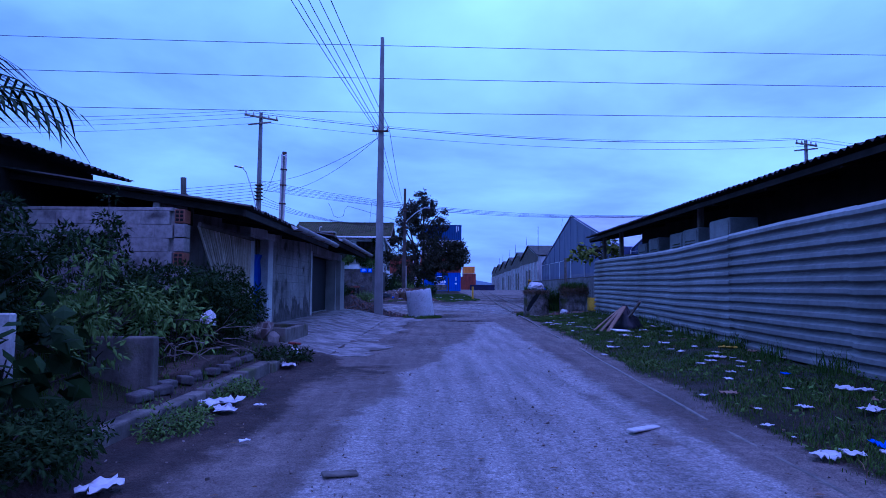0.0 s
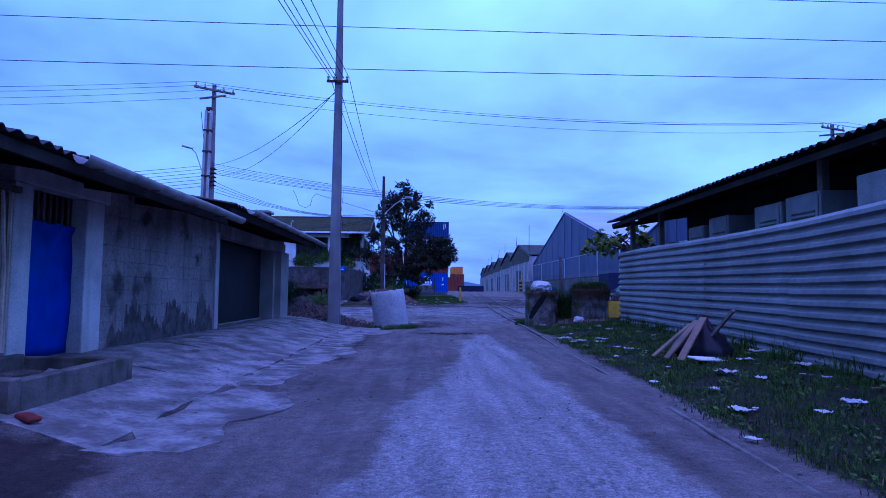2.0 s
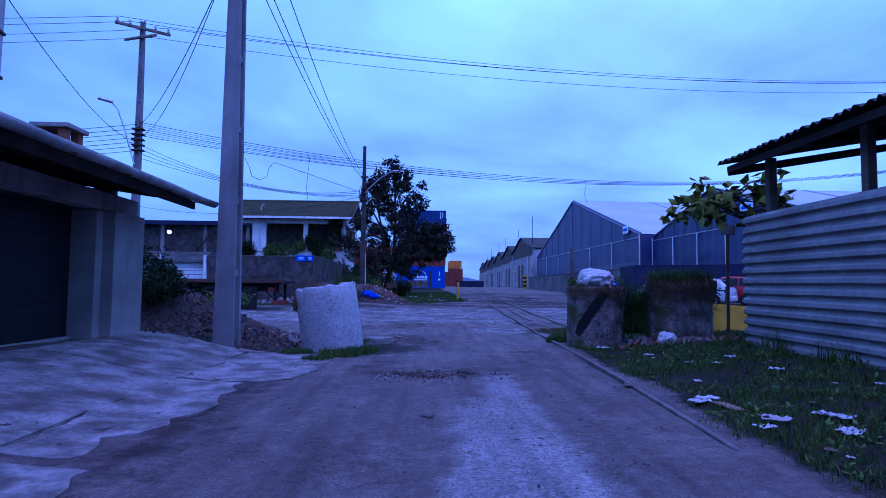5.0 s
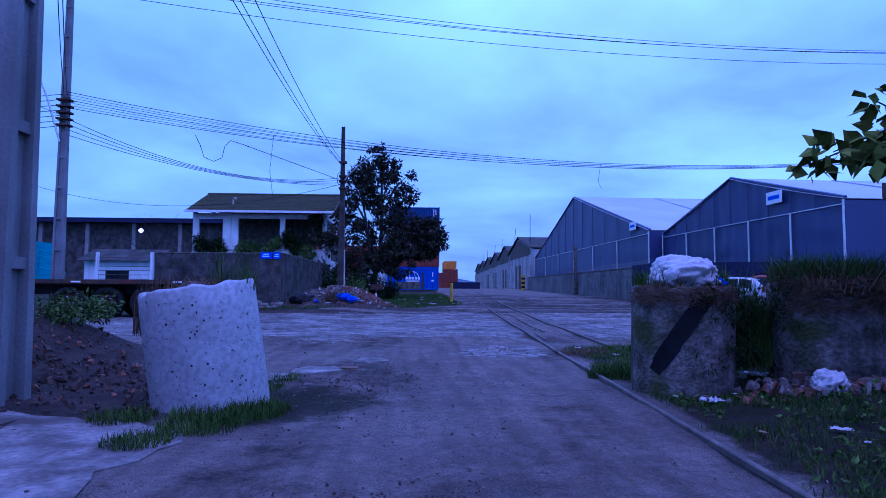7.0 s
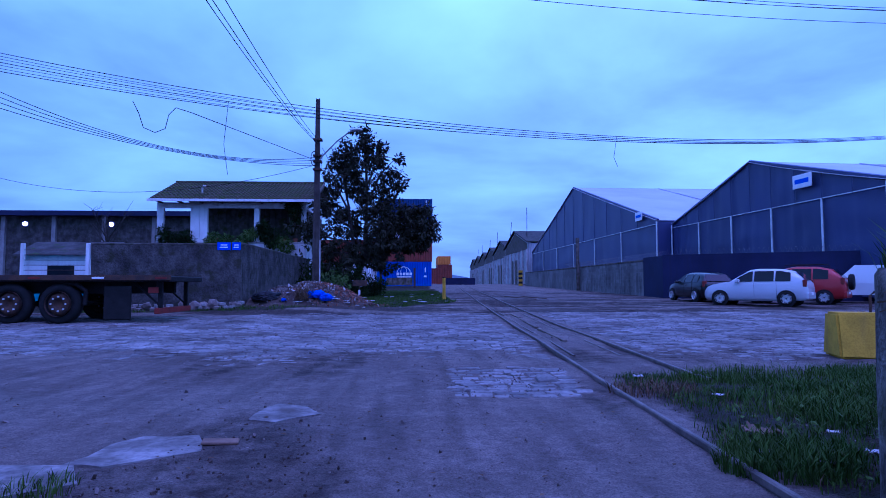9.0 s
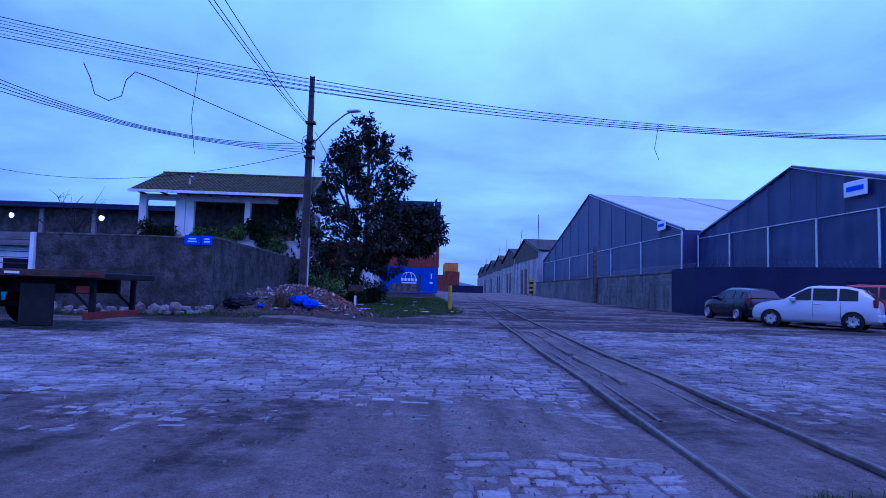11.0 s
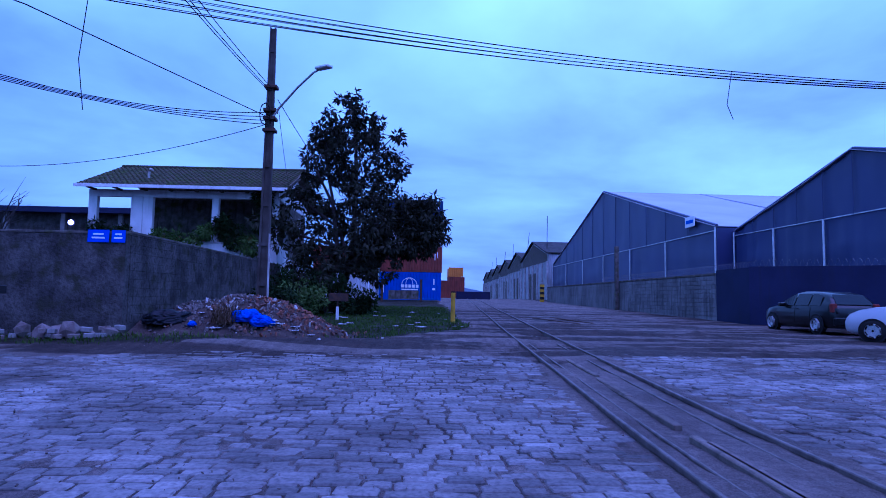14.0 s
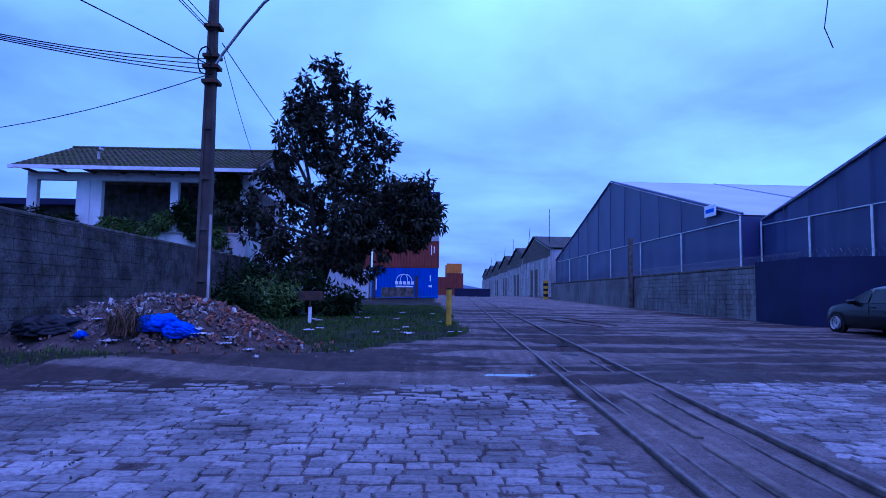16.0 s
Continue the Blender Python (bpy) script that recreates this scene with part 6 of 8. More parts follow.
def slab(poly, thick=0.05, lift=0.012, seed=0, jag=0.03):
    """A cast slab that follows the ground, with a ragged edge."""
    bm = bmesh.new()
    pts = []
    for (xa, ya), (xb, yb) in zip(poly, poly[1:] + poly[:1]):
        n = max(2, int(math.hypot(xb - xa, yb - ya) / 0.18))
        for i in range(n):
            t = i / n
            pts.append((lerp(xa, xb, t) + jag * (noise.noise((lerp(xa, xb, t) * 2, lerp(ya, yb, t) * 2, seed)) + 0.6 * noise.noise((lerp(xa, xb, t) * 7, lerp(ya, yb, t) * 7, seed))), lerp(ya, yb, t) + jag * noise.noise((lerp(xa, xb, t) * 3, lerp(ya, yb, t) * 3, seed + 5))))
    f = bm.faces.new([bm.verts.new((x, y, 0)) for x, y in pts])
    bmesh.ops.triangulate(bm, faces=[f])
    for _ in range(2):
        bmesh.ops.subdivide_edges(bm, edges=[e for e in bm.edges if e.calc_length() > 0.5], cuts=1)
    bmesh.ops.triangulate(bm, faces=bm.faces[:])
    for v in bm.verts:
        v.co.z = land(v.co.x, v.co.y) + lift + 0.03 * noise.noise((v.co.x * 0.9, v.co.y * 0.5, 0)) * 0.6
    if sum(f.normal.z for f in bm.faces) < 0:
        bmesh.ops.reverse_faces(bm, faces=bm.faces[:])
    g = bmesh.ops.extrude_face_region(bm, geom=bm.faces[:])
    for v in g["geom"]:
        if isinstance(v, bmesh.types.BMVert):
            v.co.z += 0.0
    low = {v for v in bm.verts} - {v for v in g["geom"] if isinstance(v, bmesh.types.BMVert)}
    for v in low:
        v.co.z -= thick
    bmesh.ops.recalc_face_normals(bm, faces=bm.faces[:])
    return bm


YS = (9.6, 12.2, 14.15, 17.0, 20.0, 22.7)
for i in range(5):
    ya, yb = YS[i] + 0.02, YS[i + 1] - 0.02
    part("slab", slab([(-3.4 if i else -2.4, ya), (-1.595, ya - 0.25), (-1.595, yb - 0.2), (-3.4, yb)], seed=i * 3, lift=0.012, jag=0.05), M_SLAB, apron)
    e = (-0.95, -1.1, -0.9, -0.95, -0.35)[i]
    part("slab", slab([(-1.58, ya - 0.25), (e - 0.1, ya - 0.1), (e + 0.12, (ya + yb) / 2), (e, yb - 0.35), (-1.58, yb - 0.22)], seed=i * 3 + 1, lift=0.010, jag=0.2), M_SLAB, apron)

# shallow concrete trough by the door
tr = thing("concrete_trough", "low mossy concrete trough before the barred door", "trough")
for lo, hi in (((-3.38, 9.75, 0.1), (-2.36, 9.87, 0.42)), ((-2.46, 9.87, 0.1), (-2.36, 11.4, 0.40)), ((-3.38, 11.4, 0.1), (-2.36, 11.5, 0.39)), ((-3.4, 9.87, 0.1), (-3.32, 11.4, 0.42))):
    part("side", rbox(lo, hi, 0.012, 1), M_OLDC, tr)
bm = bmesh.new(); box(bm, (-3.32, 9.87, 0.1), (-2.46, 11.4, 0.27)); part("filling", bm, M_SOIL, tr)
one("red_sandal", rbox((-0.05, -0.12, 0.01), (0.05, 0.12, 0.05), 0.02, 2, pose(-2.2, 9.7, ground_z(-2.2, 9.7), 0, 0, 50)), M_RED, "worn red sandal lying on the apron", "sandal")


# ---- concrete pipe rings ----
def ring(name, x, y, z, r, h, material, label, tilt=(0, 0), chip=0.05, seed=1):
    t = thing(name, label, "pipe ring", "concrete pipe rings", m=pose(x, y, z, tilt[0], tilt[1], 0))
    bm = bmesh.new()
    n = 48
    prof = [(r, -0.1), (r, h * 0.25), (r * 1.003, h * 0.5), (r, h * 0.8), (r * 0.995, h - 0.03), (r - 0.02, h), (r - 0.075, h), (r - 0.085, h - 0.05), (r - 0.085, h * 0.6)]
    lathe(bm, prof, n)
    for v in bm.verts:
        a = math.atan2(v.co.y, v.co.x)
        if v.co.z > h * 0.85:
            v.co.z -= chip * max(0, noise.noise((math.cos(a) * 2.2, math.sin(a) * 2.2, seed))) * 2 + 0.02 * noise.noise((math.cos(a) * 9, math.sin(a) * 9, seed))
        v.co.x += 0.008 * noise.noise((v.co.x * 4, v.co.y * 4, v.co.z * 4 + seed))
    part("ring_wall", bm, material, t, smooth=True)
    bm = bmesh.new()
    lathe(bm, [(r - 0.09, h * 0.62), (r * 0.6, h * 0.93), (r * 0.2, h * 1.03), (0.01, h * 1.04)], 24)
    for v in bm.verts:
        v.co.z += 0.06 * noise.noise((v.co.x * 5, v.co.y * 5, seed))
    part("soil_fill", bm, M_SOIL, t)
    return t


r1 = ring("concrete_ring", -0.44, 23.17, 0.02, 0.49, 1.04, M_PIPE, "pale pitted concrete pipe ring, tilted and filled with soil", (2, -8), 0.035, 1)
r2 = ring("concrete_ring", 4.04, 23.63, 0.09, 0.49, 0.98, M_RING, "mossy concrete pipe ring with a black painted stripe", (0, 1), 0.05, 2)
r3 = ring("concrete_ring", 5.46, 23.45, 0.12, 0.54, 1.0, M_RING, "mossy concrete pipe ring overgrown with grass", (0, -1), 0.06, 3)
# black stripe across ring two
bm = bmesh.new()
prev = None
for k in range(31):
    t = k / 30
    a = radians(lerp(216, 274, t))
    zc = lerp(0.16, 0.93, t) + 0.01 * noise.noise((t * 8, 1, 1))
    hw = 0.08 + 0.012 * noise.noise((t * 14, 3, 0)) - 0.02 * (t < 0.08)
    cur = []
    for s in (-1, 1):
        a2 = a - s * hw * 0.854 / 0.49
        cur.append(bm.verts.new((0.5005 * math.cos(a2), 0.5005 * math.sin(a2), min(zc + s * hw * 0.52, 0.945))))
    if prev:
        bm.faces.new((prev[0], cur[0], cur[1], prev[1]))
    prev = cur
part("painted_stripe", bm, M_BLACKBAG, r2, "black painted diagonal stripe")
# holes in the pale ring: flat flecks with the pits' shade as their colour
rr = random.Random(6)
pv, pf = [], []
for k in range(620):
    a, z, s = rr.uniform(0, 6.28), rr.uniform(0.04, 0.98), rr.choice((0.003, 0.004, 0.005, 0.008)) * rr.uniform(0.7, 1.3)
    c = Vector((0.504 * math.cos(a), 0.504 * math.sin(a), z))
    u, b = Vector((-math.sin(a), math.cos(a), 0)), len(pv)
    for q in range(6):
        pv.append(tuple(c + u * s * math.cos(q * 1.047) * rr.uniform(.7, 1.3) + Vector((0, 0, s * math.sin(q * 1.047) * rr.uniform(.7, 1.5)))))
    pf.append(tuple(range(b, b + 6)))
tagged(raw("pitting", pv, pf, M_STEELD, r1), kind="stuff")


def tuft(parent_name, x, y, z, r, n, h, material, label, seed, droop=0.5, cat="grass tuft", wide=0.006, group="grass tufts"):
    rng = random.Random(seed)
    sp = []
    for _ in range(n):
        a, q = rng.uniform(0, 6.28), r * math.sqrt(rng.random())
        sp.append((x + q * math.cos(a), y + q * math.sin(a), z(x + q * math.cos(a), y + q * math.sin(a)) if callable(z) else z + rng.uniform(-.04, .04), rng.uniform(0.6, 1.2)))
    ob = blades(parent_name, sp, material, h, seed, droop, wide=wide)
    return tagged(ob, label, cat, group, "stuff")


tuft("grass_tuft", -0.62, 23.17, 1.0, 0.34, 260, 0.13, M_DRY, "dry grass growing on top of the pale ring", 1, 0.9, wide=0.003)
tuft("grass_tuft", -0.98, 23.02, 0.66, 0.10, 170, 0.36, M_DRY, "dry straw hanging over the edge of the ring", 14, -0.1, wide=0.003)
tuft("grass_tuft", -0.25, 23.1, 1.06, 0.2, 60, 0.3, M_GRASS, "green weeds on top of the pale ring", 2, 0.6, wide=0.005)
tuft("grass_tuft", 4.04, 23.63, 1.05, 0.45, 1500, 0.17, M_GRASS, "grass and weeds on top of the striped ring", 3, 1.0, wide=0.0035)
tuft("grass_tuft", 5.46, 23.45, 1.1, 0.52, 2600, 0.25, M_GRASS, "thick grass on top of the overgrown ring", 4, 1.0, wide=0.0035)
tuft("grass_tuft", 5.46, 23.38, 1.05, 0.57, 1500, 0.22, M_DRY, "dry stalks hanging over the overgrown ring", 5, 1.4, wide=0.003)
tuft("grass_tuft", 4.75, 23.75, 0.3, 0.28, 1300, 0.75, M_GRASS, "tall weeds between the two mossy rings", 6, 0.6, wide=0.004)
tuft("grass_tuft", -0.15, 22.7, ground_z, 0.45, 1500, 0.10, M_GRASS, "grass at the foot of the pale ring", 7, 0.8, wide=0.003)
tuft("grass_tuft", 3.78, 24.75, ground_z, 0.36, 1900, 0.13, M_GRASS, "tall grass beside the rail and ring", 8, 0.9, wide=0.0035)
tuft("grass_tuft", 3.95, 27.0, ground_z, 0.4, 500, 0.09, M_DRY, "dry grass lying on the rail", 9, 1.2, wide=0.003)
for k, (x, y, q, n) in enumerate(((-0.2, 22.2, 0.3, 900), (-0.45, 21.75, 0.22, 600), (-0.9, 22.5, 0.25, 500), (0.05, 22.75, 0.3, 900), (-0.25, 24.0, 0.3, 500), (-0.75, 24.4, 0.35, 600), (-0.1, 24.55, 0.2, 250))):
    tuft("grass_tuft", x, y, ground_z, q, n, 0.075, M_GRASS, "low grass between the apron and the pale ring", 92 + k, 1.0, wide=0.003)
bag("rubbish_bag", (4.0, 23.5, 1.05), (0.36, 0.26, 0.22), M_BAG, "stuffed white plastic bag lying on the striped ring", 3)
bag("rubbish_bag", (4.95, 22.75, ground_z(4.95, 22.75)), (0.16, 0.13, 0.13), M_BAG, "small knotted white plastic bag in the grass", 5)
bag("blue_scrap", (4.33, 23.4, 1.07), (0.1, 0.07, 0.05), M_BLUEBAG, "crumpled blue plastic on the striped ring", 7)
leaf_mass = thing("climbing_weed", "leafy weeds growing up the side of the striped ring", "weeds")
leaf_cloud("foliage", [(4.52, 23.5, 0.75, 0.18, 160), (4.55, 23.45, 0.45, 0.2, 180), (4.7, 23.6, 0.9, 0.22, 200), (5.0, 23.3, 0.8, 0.18, 140)], M_LEAF, leaf_mass, 0.06, 0.35, 0.6, 77)
# weeds and dead roots that hang down the rings
hang = thing("hanging_weed", "small leafy weeds hanging down the mossy rings", "weeds")
rw = random.Random(41)
hs = []
for k in range(34):
    a, z = radians(rw.uniform(262, 345)), rw.uniform(0.12, 1.0)
    hs.append((4.04 + 0.53 * math.cos(a), 23.63 + 0.53 * math.sin(a), z + 0.09, 0.09, int(10 + 26 * smooth01((math.degrees(a) - 255) / 60))))
for k in range(30):
    a, z = radians(rw.choice((rw.uniform(180, 215), rw.uniform(300, 350), rw.uniform(200, 340)))), 1 - 0.5 * rw.random() ** 2
    hs.append((5.46 + 0.58 * math.cos(a), 23.45 + 0.58 * math.sin(a), z + 0.12, 0.10, 26 if z > 0.8 else 14))
leaf_cloud("foliage", hs, M_LEAF, hang, 0.045, 0.35, 0.9, 78)
roots = thing("dead_roots", "dry brown roots and straw hanging from the ring's rim", "weeds", kind="stuff")
bm = bmesh.new()
for k in range(420):
    big = k % 3
    a = radians(rw.uniform(190, 350))
    cx, cy, r0, zt = (5.46, 23.45, 0.56, 1.13) if big else (4.04, 23.63, 0.505, 1.06)
    L = rw.uniform(0.06, 0.34 if big else 0.2)
    pts = [Vector((cx + (r0 - 0.1) * math.cos(a), cy + (r0 - 0.1) * math.sin(a), zt + rw.uniform(0, 0.05)))]
    for q in range(1, 5):
        aa = a + rw.uniform(-0.12, 0.12) * q
        pts.append(Vector((cx + (r0 + rw.uniform(0, 0.035)) * math.cos(aa), cy + (r0 + rw.uniform(0, 0.035)) * math.sin(aa), zt - L * (q - 0.6) / 3.4)))
    tube(bm, pts, rw.uniform(0.0015, 0.004), 3)
tagged(part("root_strands", bm, M_DRY, roots), kind="stuff")
# broken brick and rubbish at the foot of the rings
foot = thing("broken_bricks", "broken red bricks and rubble at the foot of the rings", "rubble", kind="stuff")
fs2 = []
for k in range(190):
    x = rw.gauss(5.25, 0.5)
    y = 22.82 + 0.13 * rw.gauss(0, 1) - 0.10 * (x - 4.6)
    if math.hypot(x - 5.46, y - 23.45) > 0.56 and math.hypot(x - 4.04, y - 23.63) > 0.52 and x > 3.9:
        fs2.append((x, y, ground_z(x, y) + 0.02 + 0.05 * max(0, 1 - abs(x - 4.9) / 0.5) * rw.random(), rw.uniform(0.012, 0.055)))
for k in range(60):
    x, y = rw.gauss(4.72, 0.16), rw.gauss(23.05, 0.12)
    if math.hypot(x - 5.46, y - 23.45) > 0.56 and math.hypot(x - 4.04, y - 23.63) > 0.52:
        fs2.append((x, y, ground_z(x, y) + 0.1 * rw.random(), rw.uniform(0.02, 0.06)))
tagged(chunks("clay_chunks", fs2[::2], M_CLAYBITS, foot, 8), kind="stuff")
tagged(chunks("stone_chunks", fs2[1::2], M_RUBBLE, foot, 9), kind="stuff")

# ---- yellow barrier block ----
yb = thing("yellow_barrier", "chipped yellow concrete barrier block with lifting loop", "barrier", m=pose(8.35, 29.5, land(8.3, 29.5), 0, 0, -18))
bm = bmesh.new()
prism(bm, [(-0.35, 0), (0.35, 0), (0.22, 0.62), (-0.22, 0.62)], -0.75, 0.75)
bmesh.ops.bevel(bm, geom=bm.edges[:], offset=0.03, segments=2, affect="EDGES")
part("block", bm, M_YEL, yb)
part("lifting_loop", tube(bmesh.new(), [(-0.25, 0, 0.6), (-0.25, 0, 0.85), (-0.2, 0, 0.9), (0.0, 0, 0.9), (0.05, 0, 0.85), (0.05, 0, 0.6)], 0.018, 6), M_RUST, yb)
yb2 = copy_thing(yb, pose(7.05, 25.1, land(7.0, 25.1) - 0.1, 0, 4, 12))
sp = thing("sign_post", "thin steel sign post behind the overgrown ring", "post")
part("tube", tube(bmesh.new(), [(6.64, 24.07, 0), (6.66, 24.07, 2.25)], 0.03, 7), M_RUST, sp)
part("plate", rbox((6.52, 24.025, 2.05), (6.78, 24.038, 2.23), 0.006, 1), M_OLDC, sp)

# ---- tree with large leaves behind the fence end ----
at = thing("almond_tree", "small tree with large round yellow-green leaves over the fence", "tree")
bm = bmesh.new(); tube(bm, [(7.3, 23.0, 0.1), (7.2, 23.1, 1.4), (6.8, 23.3, 2.3), (6.3, 23.3, 2.75)], 0.045, 7, 0.022); part("trunk", bm, M_BARK, at)
rr = random.Random(5)
sp2 = []
for k in range(26):
    b0 = Vector((6.7, 23.5, 2.2)).lerp(Vector((6.25, 23.25, 2.75)), rr.random())
    q = b0 + Vector((rr.uniform(-1.0, 0.7), rr.uniform(-0.4, 0.4), rr.uniform(-0.25, 0.32)))
    bm = bmesh.new(); tube(bm, [b0, b0.lerp(q, 0.5) + Vector((0, 0, 0.08)), q], 0.016, 5, 0.007); part("branch", bm, M_BARK, at)
    sp2.append((*q, 0.16, 13))
leaf_cloud("leaves", sp2, M_ALMOND, at, 0.21, 0.75, 0.2, 9)

# ---- white cabinets under the shed roof, greyed for its shade ----
for x, y, w, h, lou in ((6.05, 12.6, 0.9, 0.78, 0), (6.2, 14.4, 0.85, 0.76, 1), (6.3, 15.5, 0.8, 0.76, 1), (6.45, 17.5, 0.8, 0.8, 1), (6.5, 18.6, 0.75, 0.72, 1), (6.55, 20.3, 0.6, 0.5, 0)):
    cb = thing("stacked_cabinet", "pale metal cabinet stacked under the shed roof", "cabinet", "cabinets in the shed", m=pose(x, y, 0))
    part("plinth", rbox((0.05, -w / 2 + .05, 0), (0.55, w / 2 - .05, 1.79), 0.01, 1), M_WOOD, cb)
    part("body", rbox((0, -w / 2, 1.8), (0.6, w / 2, 1.8 + h), 0.02, 2), M_CABINET, cb)
    part("door", rbox((-0.02, -w / 2 + 0.04, 1.84), (-0.002, w / 2 - 0.04, 1.76 + h), 0.008, 1), M_CABINET, cb)
    if lou:
        for k in range(6):
            part("louvre", rbox((-0.035, -w / 2 + 0.1, 1.9 + k * 0.07), (-0.021, w / 2 - 0.2, 1.93 + k * 0.07), 0.003, 1), M_OLDC, cb)
    else:
        part("handle", rbox((-0.04, w / 2 - 0.12, 2.0), (-0.021, w / 2 - 0.09, 2.12), 0.004, 1), M_STEELD, cb)


# ---- flatbed trailer and teal truck ----
def wheel(parent, x, y, z, r, w, side=-1, name="wheel", rim=M_STEELD):
    t = part(name, lathe(bmesh.new(), [(r * 0.62, -w / 2), (r * 0.9, -w / 2), (r, -w / 2 + 0.04), (r, w / 2 - 0.04), (r * 0.9, w / 2), (r * 0.62, w / 2), (r * 0.62, -w / 2)], 30, pose(x, y, z, 90)), M_RUBBER, parent, smooth=True)
    part("rim", lathe(bmesh.new(), [(0.01, -0.02), (r * 0.2, -0.02), (r * 0.24, 0.05), (r * 0.5, 0.06), (r * 0.58, -0.04), (r * 0.63, -0.05), (r * 0.63, 0.12)], 24, pose(x, y + side * (w / 2 - 0.05), z, 90 if side < 0 else -90)), rim, t, smooth=True)
    for k in range(8):
        a = k * math.pi / 4
        part("wheel_nut", lathe(bmesh.new(), [(0.025, 0), (0.025, 0.04)], 6, pose(x, y + side * (w / 2 - 0.06), z, 90 if side < 0 else -90) @ pose(r * 0.36 * math.cos(a), r * 0.36 * math.sin(a), 0.05), True), M_ALU, t)
    return t


trl = thing("flatbed_trailer", "empty dark flatbed trailer with three axles and worn deck edge", "trailer", m=pose(-1.23, 1.40, 0))
part("deck", rbox((-17.0, 36.2, 1.10), (-3.35, 38.7, 1.24), 0.015, 1), M_STEELD, trl)
part("deck_edge", rbox((-17.0, 36.17, 1.13), (-3.3, 36.198, 1.27), 0.006, 1), M_RUST, trl, "rusty red deck edge")
for k in range(9):
    part("reflector", rbox((-16.5 + k * 1.6, 36.155, 1.17), (-16.2 + k * 1.6, 36.168, 1.22), 0.002, 1), M_PRINT if k % 2 else M_RED, trl)
for yy in (36.75, 38.0):
    bm = bmesh.new(); box(bm, (-17, yy, 0.78), (-3.9, yy + 0.14, 1.10)); part("chassis_beam", bm, M_STEELD, trl)
for x in (-8.65, -7.42, -6.18):
    wheel(trl, x, 36.42, 0.52, 0.52, 0.28, rim=M_RUST)
    wheel(trl, x, 38.45, 0.52, 0.52, 0.28, 1, rim=M_RUST)
    bm = bmesh.new(); tube(bm, [(x, 36.4, 0.5), (x, 38.5, 0.5)], 0.07, 8); part("axle", bm, M_STEELD, trl)
part("mudguard", tube(bmesh.new(), [(-5.58, 36.4, 0.5), (-5.55, 36.4, 0.85), (-5.8, 36.4, 1.03), (-6.18, 36.4, 1.08)], 0.06, 6), M_STEELD, trl)
part("mudflap", rbox((-5.06, 36.3, 0.10), (-4.36, 36.36, 0.98), 0.02, 1), M_RUBBER, trl, "black rubber mudflap")
for yy in (36.5, 38.3):
    bm = bmesh.new(); box(bm, (-3.75, yy, 0.25), (-3.65, yy + 0.1, 1.1)); part("bumper_stay", bm, M_STEELD, trl)
    bm = bmesh.new(); tube(bm, [(-3.7, yy + .05, 0.45), (-4.4, yy + .05, 1.08)], 0.03, 6); part("bumper_brace", bm, M_STEELD, trl)
part("bumper", rbox((-3.76, 36.3, 0.25), (-3.64, 38.6, 0.4), 0.01, 1), M_RED, trl, "striped rear bumper")
part("tail_lamp", rbox((-3.95, 36.35, 0.8), (-3.7, 36.42, 0.95), 0.01, 1), M_RED, trl)
part("landing_leg", rbox((-13.3, 36.7, 0.0), (-13.15, 36.85, 1.1), 0.01, 1), M_STEELD, trl)

tk = thing("teal_truck", "old teal lorry cab with barred guard parked behind the trailer", "truck", m=pose(-17.2, 46.0, 0.3))
bm = bmesh.new()
prism(bm, [(0, 0.75), (1.9, 0.75), (1.9, 2.72), (1.75, 2.8), (0.1, 2.8), (0, 2.7)], -1.15, 1.15)
bmesh.ops.bevel(bm, geom=bm.edges[:], offset=0.05, segments=2, affect="EDGES")
part("cab", bm, M_TEAL, tk)
part("side_window", rbox((-0.85, -0.03, 1.75), (0.25, 0.006, 2.5), 0.02, 2), M_GLASS, tk)
part("name_plate", rbox((-0.5, -0.03, 1.2), (0.1, 0.004, 1.42), 0.01, 1), M_PRINT, tk)
for k in range(5):
    part("guard_bar", tube(bmesh.new(), [(1.3, 0, 1.3 + k * 0.28), (2.3, 0.0, 1.3 + k * 0.2)], 0.03, 6), M_TEAL, tk)
part("guard_frame", tube(bmesh.new(), [(1.3, 0, 0.9), (1.3, 0, 2.6), (1.9, 0, 2.5), (2.5, 0, 1.3)], 0.035, 6), M_TEAL, tk)
bm = bmesh.new(); box(bm, (1.2, 0.05, 0.75), (5.0, 2.2, 1.0)); part("load_bed", bm, M_TEAL, tk)
for x in (-0.5, 3.6):
    wheel(tk, x, 0.15, 0.5, 0.5, 0.28)
# yard gate with white posts and wire
gt = thing("yard_gate", "wire yard gate between white posts beside the wall", "gate")
for x in (-12.1, -9.85):
    part("post", rbox((x, 43.55, 0.1), (x + 0.12, 43.67, 2.5), 0.01, 1), M_WHITE, gt)
for k in range(8):
    bm = bmesh.new(); tube(bm, [(-12.0, 43.6, 1.0 + k * 0.18), (-9.8, 43.6, 1.0 + k * 0.18)], 0.012, 4); part("wire", bm, M_RUST, gt)
bm = bmesh.new(); box(bm, (-12.0, 43.57, 0.3), (-9.8, 43.63, 1.0)); part("panel", bm, M_TEAL, gt)
wb = thing("white_hut", "small white hut with a low roof in the yard", "hut")
bm = bmesh.new(); box(bm, (-16.0, 50, 0.2), (-12.5, 53, 2.4)); part("wall", bm, M_WHITE, wb)
bm = bmesh.new(); prism(bm, [(49.7, 2.4), (53.3, 2.4), (51.5, 3.1)], -16.3, -12.2); part("roof", bm, M_ROOF, wb)
